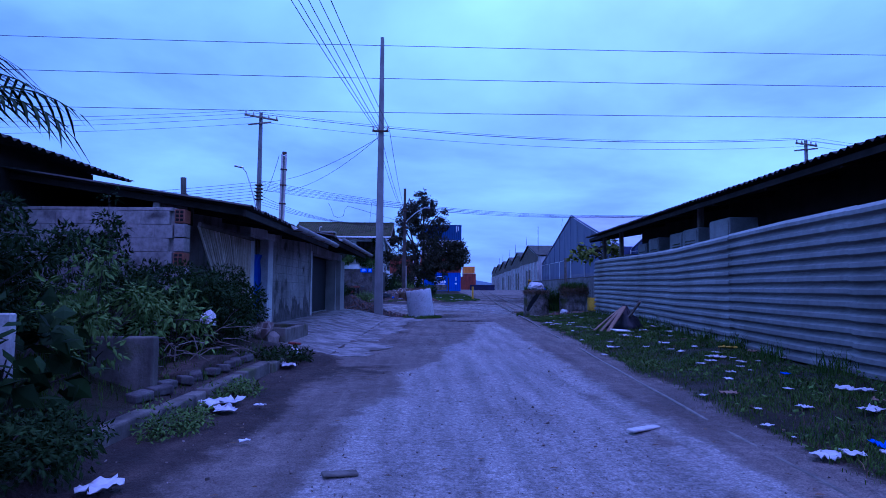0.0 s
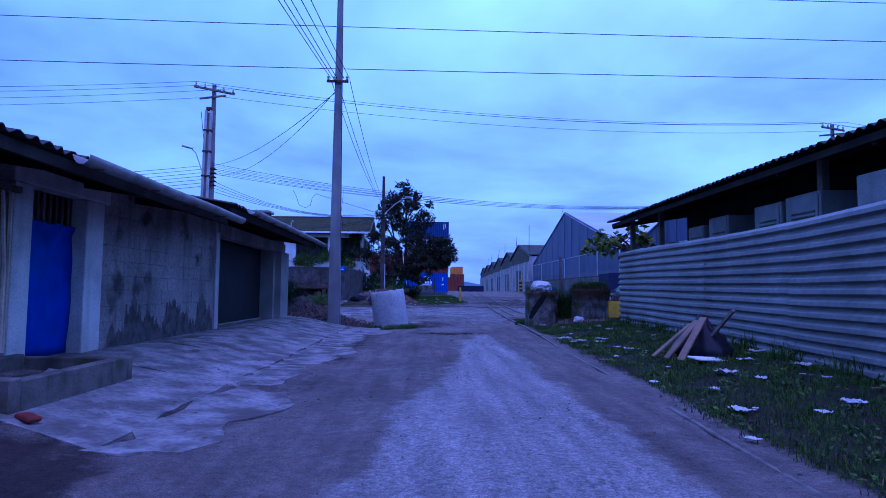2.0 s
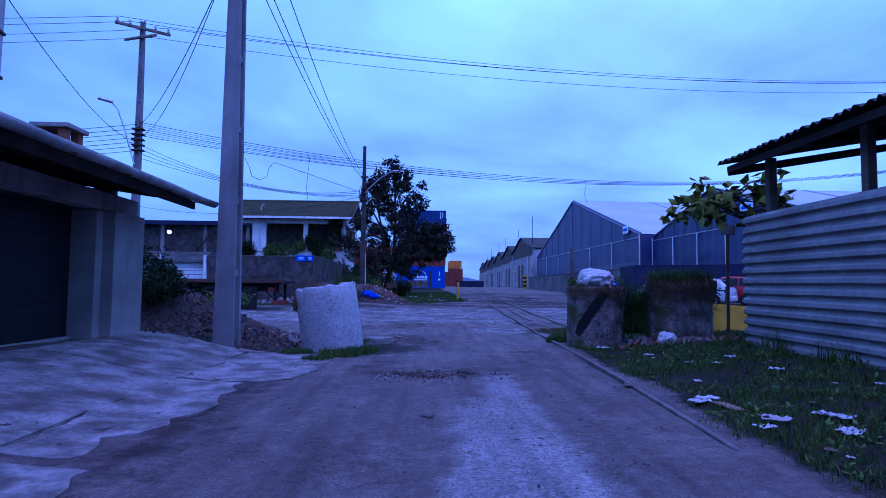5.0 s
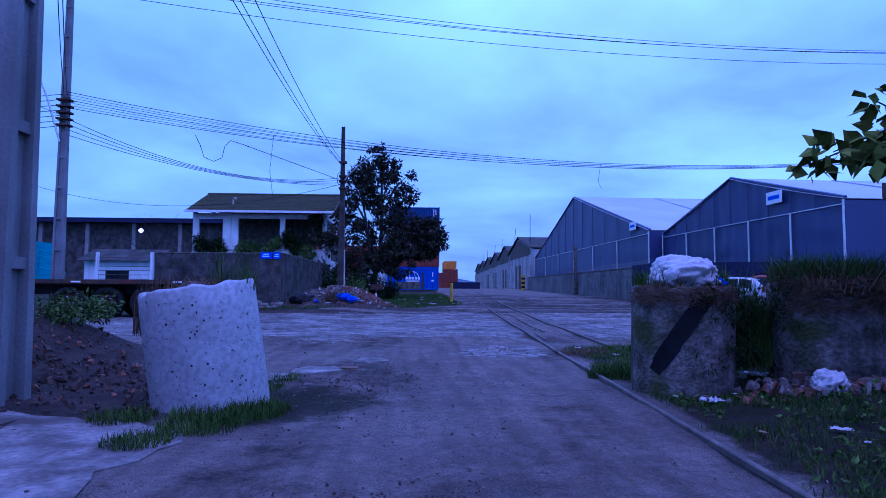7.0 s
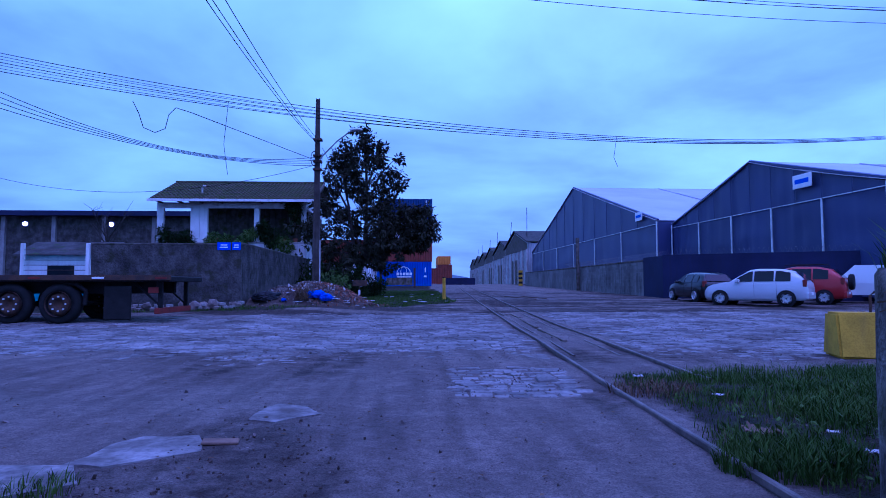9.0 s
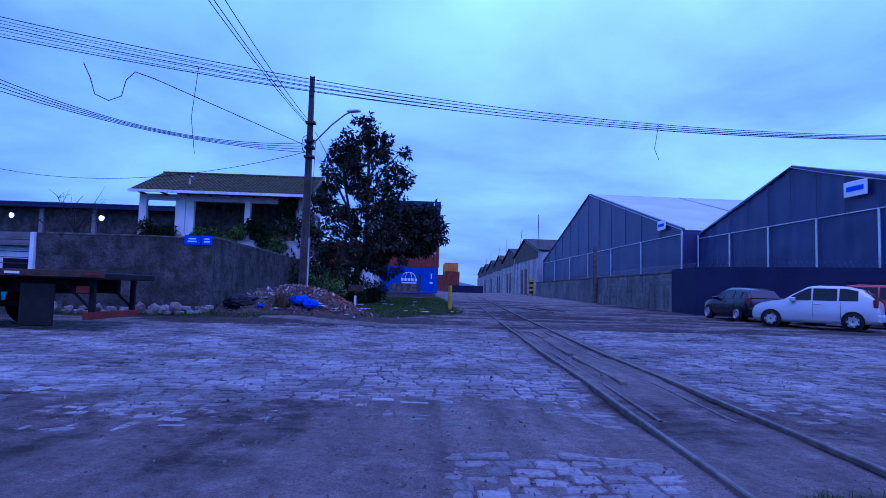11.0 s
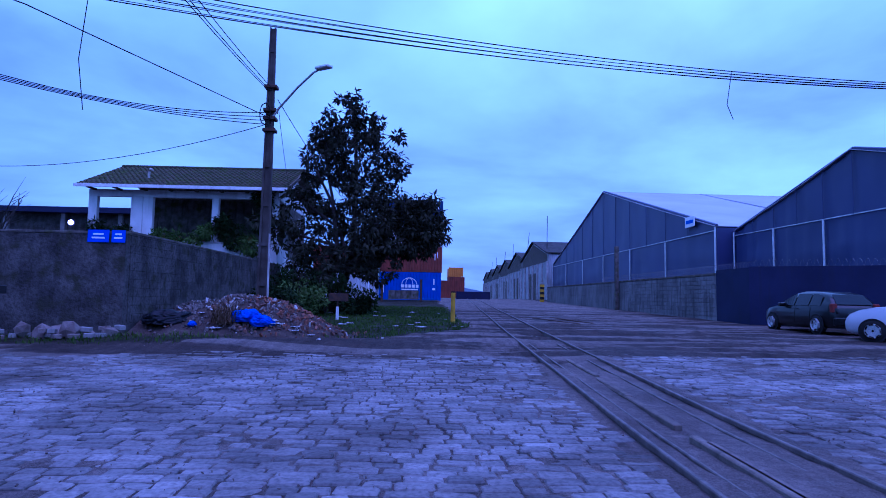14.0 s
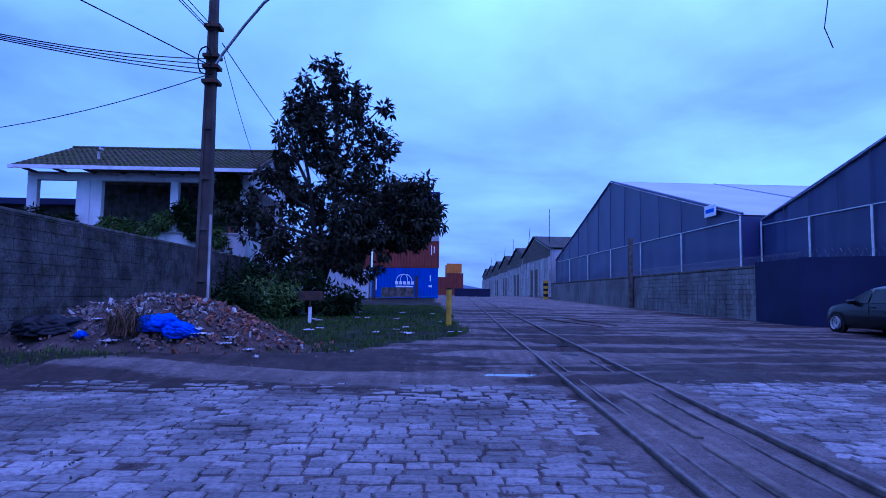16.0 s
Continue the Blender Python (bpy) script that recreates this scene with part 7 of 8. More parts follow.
part("window", rbox((-14.9, 49.97, 1.3), (-13.7, 49.995, 1.9), 0.01, 1), M_GLASS, wb)


# ---- parked cars ----
def car_mat(name, col):
    m = mat(name, col, tuple(c * 0.92 for c in col), 0.8, 0.28, metal=0.15, grain=0.04, bump=0.0, spec=0.3)
    m.node_tree.nodes["Principled BSDF"].inputs["Coat Weight"].default_value = 0.25
    return m


def hatchback(name, label, m, paint, L=3.9, W=1.68, H=1.50, rack=False, spare=False):
    """A small hatchback: its nose points to +x, its middle stands at the origin."""
    c = thing(name, label, "car", "parked cars", m=m)
    # outline of the body along the length: (x, sill, shoulder, roof)
    st = [(-1.0, 0.42, 0.70, 0.72), (-0.985, 0.30, 0.86, 0.90), (-0.95, 0.24, 0.95, 1.00), (-0.87, 0.22, 0.98, 1.19), (-0.74, 0.21, 0.97, 1.38), (-0.5, 0.20, 0.95, 1.48), (-0.1, 0.20, 0.93, 1.50),
          (0.08, 0.20, 0.92, 1.45), (0.30, 0.20, 0.92, 1.20), (0.46, 0.20, 0.93, 0.985), (0.62, 0.20, 0.91, 0.95), (0.82, 0.21, 0.84, 0.87), (0.93, 0.23, 0.74, 0.76), (0.985, 0.28, 0.62, 0.63), (1.0, 0.38, 0.52, 0.53)]
    bm = bmesh.new()
    rows = []
    for t, lo, sh, top in st:
        x = t * L / 2
        k = 1 - 0.10 * abs(t) ** 4 - (0.06 if abs(t) > 0.97 else 0)
        hw = W / 2 * k
        tw = hw * (0.98 - 0.30 * max(0, (top - sh)) / 0.6)
        zf = H / 1.5
        sec = [(hw * 0.93, lo), (hw * 0.995, lo + 0.12), (hw, lerp(lo, sh, 0.55)), (hw * 0.97, sh), (lerp(hw * 0.95, tw, 0.5), lerp(sh, top, 0.5)), (tw, top - 0.05 * min(1, (top - sh) / 0.2)), (tw * 0.8, top)]
        pts = [(-y, z) for y, z in sec] + [(y, z) for y, z in reversed(sec)]
        rows.append([bm.verts.new((x, y, z * zf)) for y, z in pts])
    for u, w in zip(rows, rows[1:]):
        for i in range(len(u)):
            bm.faces.new((u[i], w[i], w[(i + 1) % len(u)], u[(i + 1) % len(u)]))
    bm.faces.new(rows[0]); bm.faces.new(rows[-1][::-1])
    bmesh.ops.recalc_face_normals(bm, faces=bm.faces[:])
    body = part("body", bm, paint, c, smooth=True)
    zf = H / 1.5

    def roofline(x):
        for (ta, a, b, za), (tb, _, _, zb) in zip(st, st[1:]):
            if ta <= x <= tb:
                return lerp(za, zb, (x - ta) / (tb - ta))
        return 0.9

    for sy in (-1, 1):
        for a, b in ((-0.70, -0.42), (-0.39, -0.02), (0.01, 0.33)):
            bm = bmesh.new()
            pa, pb = [], []
            for q in range(7):
                t = lerp(a, b, q / 6)
                top = min(roofline(t) - 0.07, 1.40)
                for arr, z in ((pa, 0.985), (pb, max(top, 0.99))):
                    f = max(0, z - 0.94) / 0.56
                    y = W / 2 * (0.985 - 0.295 * max(0, roofline(t) - 0.94) / 0.6 * min(1, f * 1.05)) * (1 - 0.10 * abs(t) ** 4)
                    arr.append(bm.verts.new((t * L / 2, sy * (y + 0.004), z * zf)))
            for q in range(6):
                bm.faces.new((pa[q], pa[q + 1], pb[q + 1], pb[q]))
            part("side_window", bm, M_GLASS, c)
        for x in (-0.02, -0.44):
            bm = bmesh.new(); box(bm, (x * L / 2 - 0.004, sy * W / 2 * 0.999 - 0.004, 0.34), (x * L / 2 + 0.004, sy * W / 2 * 0.999 + 0.004, 0.93)); part("door_seam", bm, M_RUBBER, c)
        part("door_handle", rbox((-0.22, -0.012, -0.015), (-0.04, 0.012, 0.015), 0.006, 1, pose(-0.02 * L / 2, sy * (W / 2 + 0.004), 0.86 * zf)), paint, c)
        part("side_mirror", rbox((-0.08, -0.1, -0.06), (0.08, 0.1, 0.07), 0.03, 2, pose(0.29 * L / 2, sy * (W / 2 + 0.07), 1.0 * zf)), paint, c)
        part("tail_light", rbox((-0.05, -0.09, -0.15), (0.09, 0.09, 0.13), 0.03, 2, pose(-0.955 * L / 2, sy * (W / 2 - 0.15), 0.92 * zf)), M_RED, c, "red tail light")
        part("headlight", rbox((-0.16, -0.13, -0.07), (0.06, 0.13, 0.08), 0.03, 2, pose(0.93 * L / 2, sy * (W / 2 - 0.26), 0.68 * zf)), M_GLASS, c, "clear headlight")
        for x in (-0.62, 0.66):
            wx = x * L / 2
            bm = bmesh.new(); lathe(bm, [(0.34, 0), (0.34, 0.02)], 24, pose(wx, sy * (W / 2 - 0.012), 0.30, -90 * sy), True); part("wheel_arch", bm, M_RUBBER, c)
            wh = wheel(c, wx, sy * (W / 2 - 0.08), 0.30, 0.30, 0.2, sy, "wheel", M_ALU)
            for q in range(7):
                a = q * 2 * math.pi / 7
                bm = bmesh.new(); box(bm, (0.03, -0.022, -0.01), (0.2, 0.022, 0.012), pose(wx, sy * (W / 2 + 0.012), 0.30, -90 * sy) @ pose(0, 0, 0, 0, 0, math.degrees(a))); part("spoke", bm, M_ALU, wh)
    bm = bmesh.new()
    q = [bm.verts.new(p) for p in ((-0.94 * L / 2 - 0.022, -0.58, 1.03 * zf), (-0.94 * L / 2 - 0.022, 0.58, 1.03 * zf), (-0.765 * L / 2 - 0.03, 0.50, 1.37 * zf), (-0.765 * L / 2 - 0.03, -0.50, 1.37 * zf))]
    bm.faces.new(q); bm.normal_update(); bmesh.ops.solidify(bm, geom=bm.faces[:], thickness=0.01); part("rear_window", bm, M_GLASS, c)
    bm = bmesh.new()
    q = [bm.verts.new(p) for p in ((0.12 * L / 2 + 0.03, -0.52, 1.41 * zf), (0.12 * L / 2 + 0.03, 0.52, 1.41 * zf), (0.44 * L / 2 + 0.02, 0.66, 1.01 * zf), (0.44 * L / 2 + 0.02, -0.66, 1.01 * zf))]
    bm.faces.new(q); bm.normal_update(); bmesh.ops.solidify(bm, geom=bm.faces[:], thickness=0.01); part("windscreen", bm, M_GLASS, c)
    part("rear_bumper", rbox((-L / 2 - 0.03, -W / 2 + 0.1, 0.28), (-L / 2 + 0.12, W / 2 - 0.1, 0.55), 0.04, 2), paint, c)
    part("number_plate", rbox((-L / 2 - 0.045, -0.24, 0.44), (-L / 2 - 0.031, 0.24, 0.54), 0.004, 1), M_PRINT, c, "blank pale number plate")
    if rack:
        for sy in (-0.5, 0.5):
            part("roof_rail", tube(bmesh.new(), [(-1.3, sy, 1.5 * zf), (-1.2, sy, 1.58 * zf), (0.2, sy, 1.57 * zf), (0.3, sy, 1.46 * zf)], 0.02, 6), M_STEELD, c)
    if spare:
        part("spare_wheel", lathe(bmesh.new(), [(0.05, 0), (0.3, 0), (0.33, 0.04), (0.33, 0.15), (0.3, 0.19)], 24, pose(-L / 2 - 0.03, 0.05, 0.95, 0, -90), True), M_RUBBER, c, "spare wheel on the tailgate")
    return c


hatchback("parked_hatchback", "black hatchback parked by the navy wall", pose(15.78, 50.13, land(15.8, 50), 0, 0, 90), car_mat("black_car_paint", (0.004, 0.004, 0.005)), 3.8, 1.66, 1.38)
hatchback("parked_hatchback", "silver white hatchback parked in a row of cars", pose(16.15, 45.85, land(16.2, 46), 0, 0, 136), car_mat("silver_car_paint", (0.46, 0.46, 0.48)), 3.85, 1.66, 1.5)
hatchback("parked_hatchback", "red hatchback with roof rails and rear spare wheel", pose(18.64, 47.26, land(18.6, 47), 0, 0, 136), car_mat("red_car_paint", (0.30, 0.016, 0.014)), 4.0, 1.7, 1.62, True, True)
pk = thing("parked_pickup", "white pickup parked at the end of the row", "pickup", "parked cars", m=pose(22.2, 47.3, land(22, 47), 0, 0, 136))
pm = car_mat("white_car_paint", (0.72, 0.72, 0.72))
bm = bmesh.new()
rows = []
for x, lo, z, hw in ((-2.3, 0.5, 1.02, 0.80), (-2.2, 0.42, 1.06, 0.84), (-0.6, 0.38, 1.06, 0.85), (-0.55, 0.38, 1.68, 0.72), (0.5, 0.38, 1.70, 0.72), (1.1, 0.38, 1.1, 0.83), (2.1, 0.40, 0.98, 0.82), (2.3, 0.5, 0.8, 0.76)):
    rows.append([bm.verts.new((x, y * hw, q)) for y, q in ((-0.95, lo), (-1, lerp(lo, z, 0.4)), (-0.96, z), (0.96, z), (1, lerp(lo, z, 0.4)), (0.95, lo))])
for u, w in zip(rows, rows[1:]):
    for i in range(6):
        bm.faces.new((u[i], w[i], w[(i + 1) % 6], u[(i + 1) % 6]))
bm.faces.new(rows[0]); bm.faces.new(rows[-1][::-1])
bmesh.ops.recalc_face_normals(bm, faces=bm.faces[:])
part("body", bm, pm, pk)
part("tailgate", rbox((-2.34, -0.72, 0.6), (-2.29, 0.72, 1.04), 0.02, 1), pm, pk)
part("rear_window", rbox((-0.62, -0.6, 1.2), (-0.57, 0.6, 1.6), 0.02, 1), M_GLASS, pk)
part("side_window", rbox((-0.5, -0.80, 1.15), (0.6, -0.76, 1.6), 0.02, 1), M_GLASS, pk)
for sy in (-1, 1):
    part("tail_light", rbox((-2.36, sy * 0.76 - 0.06, 0.72), (-2.26, sy * 0.76 + 0.06, 1.02), 0.02, 1), M_RED, pk)
    for x in (-1.45, 1.45):
        wheel(pk, x, sy * 0.76, 0.34, 0.34, 0.22, sy, "wheel", M_ALU)



# ---- bed of shrubs beside the house ----
kerb = thing("stone_kerb", "worn concrete kerb along the overgrown bed", "kerb", kind="structure")
for k in range(7):
    y0 = 1.6 + k * 1.0
    xk = -2.16 + 0.02 * k
    part("kerb_stone", rbox((xk - 0.09, y0, -0.05), (xk + 0.05, y0 + 0.985, 0.12 + 0.015 * (k % 3)), 0.018, 2, pose(0, 0, 0, 0, 0, 0)), M_OLDC, kerb)
rr = random.Random(17)
for k in range(11):
    x, y = -2.38 + rr.uniform(-.06, .06), 5.0 + k * 0.3
    one("loose_block", rbox((-0.065, -0.10, 0), (0.06, 0.10, 0.075), 0.016, 2, pose(x, y, 0.13, rr.uniform(-6, 6), rr.uniform(-8, 8), rr.uniform(-40, 40))), M_DAMP, "small dark broken block lying on the kerb of the bed", "block", "loose blocks")
one("upright_slab", rbox((-2.98, 5.30, 0.05), (-2.42, 5.42, 0.62), 0.015, 2, pose(0, 0, 0, 0, 0, 0)), M_OLDC, "upright concrete slab in the overgrown bed", "panel")
one("pale_board", rbox((-3.3, 4.35, 0.25), (-3.0, 4.42, 0.86), 0.01, 1), M_WHITEP, "pale board standing among the shrubs", "board")
for k in range(13):
    x, y = -2.55 + rr.uniform(-.35, .25), 9.15 + rr.uniform(-.5, .45)
    bm = bmesh.new()
    rock(bm, (0, 0, 0), rr.uniform(0.09, 0.2), k)
    one("rubble_stone", bm, M_RUBBLE, "broken lump of concrete at the end of the bed", "stone", "rubble at the trough", m=pose(x, y, ground_z(x, y) + 0.07 + (0.12 if k % 3 == 0 else 0)))


def bush(name, label, x, y, r, h, n, size, material, seed, cat="shrub", width=0.36, z0=None, per=60):
    s = thing(name, label, cat, "shrubs in the bed")
    z = land(x, y) if z0 is None else z0
    rs = random.Random(seed)
    tips = []
    for k in range(n):
        a, q = rs.uniform(0, 6.28), r * math.sqrt(rs.random())
        tips.append(Vector((x + q * math.cos(a), y + 1.3 * q * math.sin(a), z + h * rs.uniform(0.25, 1.0) * (1.05 - 0.45 * (q / r) ** 2))))
    bm = bmesh.new()
    for t in tips[::2]:
        m = Vector((lerp(x, t.x, 0.45), lerp(y, t.y, 0.45), lerp(z, t.z, 0.65)))
        tube(bm, [(lerp(x, t.x, 0.2), lerp(y, t.y, 0.2), z - 0.05), m, t], 0.011, 5, 0.004)
    part("stem", bm, M_BARK, s)
    leaf_cloud("foliage", [(*t, 0.15 * rs.uniform(0.7, 1.4) * (size / 0.09) ** 0.5, per) for t in tips], material, s, size, width, 0.35, seed, 0.8)
    return s


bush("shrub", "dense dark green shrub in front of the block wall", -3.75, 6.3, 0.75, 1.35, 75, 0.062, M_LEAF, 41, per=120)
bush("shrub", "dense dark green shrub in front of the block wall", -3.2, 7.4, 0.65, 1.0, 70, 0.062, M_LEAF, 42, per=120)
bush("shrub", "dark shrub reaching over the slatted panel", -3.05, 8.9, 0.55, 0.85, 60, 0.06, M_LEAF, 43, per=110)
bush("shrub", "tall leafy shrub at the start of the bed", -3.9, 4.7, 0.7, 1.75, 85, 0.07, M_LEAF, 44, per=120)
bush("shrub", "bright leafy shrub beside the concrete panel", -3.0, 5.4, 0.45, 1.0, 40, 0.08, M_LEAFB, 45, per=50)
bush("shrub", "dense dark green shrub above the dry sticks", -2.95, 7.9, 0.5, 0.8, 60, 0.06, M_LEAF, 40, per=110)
bush("shrub", "bright leafy shoots over the bed", -2.85, 6.6, 0.35, 0.9, 22, 0.10, M_LEAFB, 49, per=26)
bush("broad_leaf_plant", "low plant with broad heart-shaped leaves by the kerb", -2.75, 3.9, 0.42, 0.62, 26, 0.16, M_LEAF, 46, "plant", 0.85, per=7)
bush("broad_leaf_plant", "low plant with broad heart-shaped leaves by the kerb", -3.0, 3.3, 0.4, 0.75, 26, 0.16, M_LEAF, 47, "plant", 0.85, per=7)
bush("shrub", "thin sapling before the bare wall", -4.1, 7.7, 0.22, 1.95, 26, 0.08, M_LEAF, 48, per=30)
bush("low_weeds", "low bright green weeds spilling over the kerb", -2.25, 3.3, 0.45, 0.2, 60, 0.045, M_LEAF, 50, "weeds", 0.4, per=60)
bush("low_weeds", "low bright green weeds at the foot of the kerb", -1.98, 4.6, 0.3, 0.1, 40, 0.04, M_LEAFB, 51, "weeds", 0.4, per=45)
bush("low_weeds", "low bright green weeds at the foot of the kerb", -1.98, 6.0, 0.28, 0.09, 40, 0.04, M_LEAFB, 52, "weeds", 0.4, per=45)
for k in range(2):
    bush("low_weeds", "dark low weeds growing over the kerb of the bed", -2.3 + 0.1 * k, 2.5 + 0.6 * k, 0.33, 0.24, 46, 0.05, M_LEAF, 57 + k, "weeds", 0.4, per=45)
bush("low_weeds", "low green weeds at the end of the kerb", -2.05, 8.3, 0.35, 0.13, 45, 0.05, M_LEAF, 53, "weeds", 0.4, per=50)
bush("shrub", "low shrub on the earth mound beside the house", -3.9, 24.3, 0.6, 0.65, 40, 0.09, M_LEAF, 54, per=60)
bush("shrub", "low shrub on the earth mound beside the house", -4.9, 25.6, 0.8, 0.9, 55, 0.10, M_LEAF, 55, per=60)
bush("low_weeds", "weeds on the earth mound by the pole", -2.9, 25.4, 0.4, 0.35, 30, 0.07, M_LEAFB, 56, "weeds", 0.4, per=45)
# trunk, dry sticks and palm fronds at the start of the bed
bm = bmesh.new(); tube(bm, [(-3.45, 4.15, 0.1), (-3.4, 4.15, 0.7), (-3.28, 4.1, 1.15), (-3.35, 4.1, 1.7)], 0.10, 9, 0.06)
one("tree_stump", bm, M_BARK, "dark leaning trunk among the shrubs", "trunk")
bm = bmesh.new()
for k in range(90):
    p = Vector((-2.75 + rr.gauss(0, 0.22), 6.9 + rr.gauss(0, 0.7), 0.3 + abs(rr.gauss(0, 0.16))))
    d = Vector((rr.gauss(0, 0.25), rr.gauss(0, 0.3), rr.uniform(-0.12, 0.22)))
    tube(bm, [p, p + d * 0.5 + Vector((0, 0, 0.03)), p + d], 0.006, 4, 0.003)
tagged(one("dry_sticks", bm, M_WOOD, "tangle of dry sticks in the bed", "sticks"), kind="stuff")
bm = bmesh.new()
box(bm, (-3.05, 5.9, 0.05), (-2.45, 8.4, 0.24))
bmesh.ops.subdivide_edges(bm, edges=bm.edges[:], cuts=9, use_grid_fill=True)
for v in bm.verts:
    v.co += Vector((0.06 * noise.noise(v.co * 3), 0.1 * noise.noise(v.co * 2.5), 0.10 * noise.noise(v.co * 2.2 + Vector((4, 0, 0)))))
one("earth_heap", bm, M_SOIL, "heap of dark earth and debris behind the kerb", "earth", kind="structure", smooth=True)
palm = thing("palm", "palm with long drooping fronds over the bed", "palm")
part("trunk", tube(bmesh.new(), [(-3.45, 3.6, 0.1), (-3.4, 3.6, 1.2), (-3.36, 3.6, 1.95)], 0.09, 8, 0.06), M_BARK, palm)
for k in range(11):
    a = k * 0.571 + 0.2
    bm = bmesh.new()
    ctr = [Vector((-3.36, 3.6, 1.95)) + Vector((math.cos(a) * s * 1.0, math.sin(a) * s * 1.0, (1.0 + 0.25 * (k % 3)) * s - 0.85 * s * s)) for s in np.linspace(0, 1.05, 9)]
    tube(bm, ctr, 0.010, 4, 0.003)
    side = Vector((-math.sin(a), math.cos(a), 0))
    for i in range(1, 9):
        for sgn in (-1, 1):
            for f in (0.0, 0.5):
                p = ctr[i - 1].lerp(ctr[i], f)
                q = p + side * sgn * 0.26 + (ctr[i] - ctr[i - 1]).normalized() * 0.16 - Vector((0, 0, 0.16))
                w = (ctr[i] - ctr[i - 1]).normalized() * 0.012
                m = p.lerp(q, 0.5) + Vector((0, 0, 0.03))
                bm.faces.new([bm.verts.new(v) for v in (p - w, p + w, m + w, m - w)])
                bm.faces.new([bm.verts.new(v) for v in (m - w, m + w, q)])
    part("frond", bm, M_LEAF, palm)

# ---- grass of the verges ----
rng = np.random.default_rng(12)


def strew(x0, x1, y0, y1, n, keep):
    out = []
    for x, y in zip(rng.uniform(x0, x1, n), rng.uniform(y0, y1, n)):
        g = masks(x, y)[0] if keep is None else keep(x, y)
        c = noise.noise(Vector((x * 1.6, y * 1.6, 31)))
        if g * (0.55 + 0.9 * c) > rng.uniform(0.05, 0.75):
            out.append((x, y, ground_z(x, y), 0.7 + 0.7 * max(0, c) + 0.3 * rng.random()))
    return out


tagged(blades("verge_grass", strew(2.2, 6.2, 1.0, 14.0, 120000, None), M_GRASS, 0.048, 21, 1.1, wide=0.0026), "patchy green grass on the verge below the fence", "grass", kind="stuff")
tagged(blades("verge_grass", strew(2.8, 7.0, 14.0, 28.0, 120000, None), M_GRASS, 0.052, 22, 1.1, wide=0.0028), "patchy green grass on the verge by the rings", "grass", kind="stuff")
tagged(blades("verge_grass", strew(4.2, 9.5, 25.2, 29.5, 40000, lambda x, y: smooth01((x - rail_x(y) - 0.55) / 0.6) * (1 - smooth01((y - 27.7 - 0.12 * (x - 4)) / 0.9))), M_GRASS, 0.10, 25, 1.0, wide=0.0032), "taller rough grass beside the yellow barrier", "grass", kind="stuff")
tagged(blades("yard_grass", strew(-9.5, 4.2, 41.0, 70.0, 95000, None), M_GRASS, 0.085, 23, 0.8, wide=0.007), "rough grass round the tree and rubble heap", "grass", kind="stuff")
tagged(blades("bed_grass", strew(-4.0, -1.6, 1.5, 9.0, 14000, None), M_GRASS, 0.09, 24, 0.9, wide=0.003), "grass between the weeds of the bed", "grass", kind="stuff")
tagged(blades("dry_verge_grass", strew(2.4, 6.2, 2.0, 27.0, 9000, None), M_DRY, 0.06, 27, 1.2, wide=0.0025), "dry straw lying in the verge grass", "grass", kind="stuff")
leaf_cloud("verge_weeds", [(x, y, ground_z(x, y) + 0.02, 0.07, 9) for x, y, z, k in strew(2.5, 6.0, 2.0, 26.0, 1500, None)], M_LEAFB, None, 0.05, 0.55, -0.1, 28)
tagged(bpy.data.objects["verge_weeds"], "small broad weeds in the verge grass", "weeds", kind="stuff")
for k in range(16):
    s = 1.0 + k * 1.35
    x, y = fence_pos(min(FLEN - 0.3, s + 5))
    tuft("grass_tuft", x - 0.14, y, ground_z, 0.22, 160, 0.22, M_GRASS, "long grass along the foot of the fence", 60 + k, 0.7, wide=0.0035)
# pebbles and grit on the street
sp = []
for _ in range(11000):
    x, y = rng.uniform(-2.2, 3.2), rng.uniform(1.2, 31)
    if noise.noise(Vector((x * 0.8, y * 0.6, 44))) + rng.uniform(-0.35, 0.35) > 0.05:
        sp.append((x, y, ground_z(x, y) + 0.001, rng.uniform(0.004, 0.009) * (2.0 if rng.random() < 0.06 else 1.0)))
tagged(chunks("street_pebble_field", sp, M_RUBBLE, None, 9), "loose pebbles and grit on the dirt street", "pebbles", kind="stuff")
sp = []
for _ in range(420):
    x, y = rng.normal(0.1, 0.4), rng.normal(23.4, 0.9)
    sp.append((x + 0.6, y + 1.0, ground_z(x + 0.6, y + 1.0) + 0.002, rng.uniform(0.005, 0.013)))
tagged(chunks("dark_gravel_patch", sp, M_SOIL, None, 10), "patch of dark broken stone in a hollow of the street", "gravel", kind="stuff")
sp = []
for _ in range(900):
    x, y = rng.normal(1.1, 0.36), rng.normal(20.3, 0.22)
    sp.append((x, y, ground_z(x, y) + 0.002, rng.uniform(0.004, 0.012)))
tagged(chunks("dark_gravel_patch", sp, M_SOIL, None, 17), "patch of dark broken stone on the dirt street", "gravel", kind="stuff")
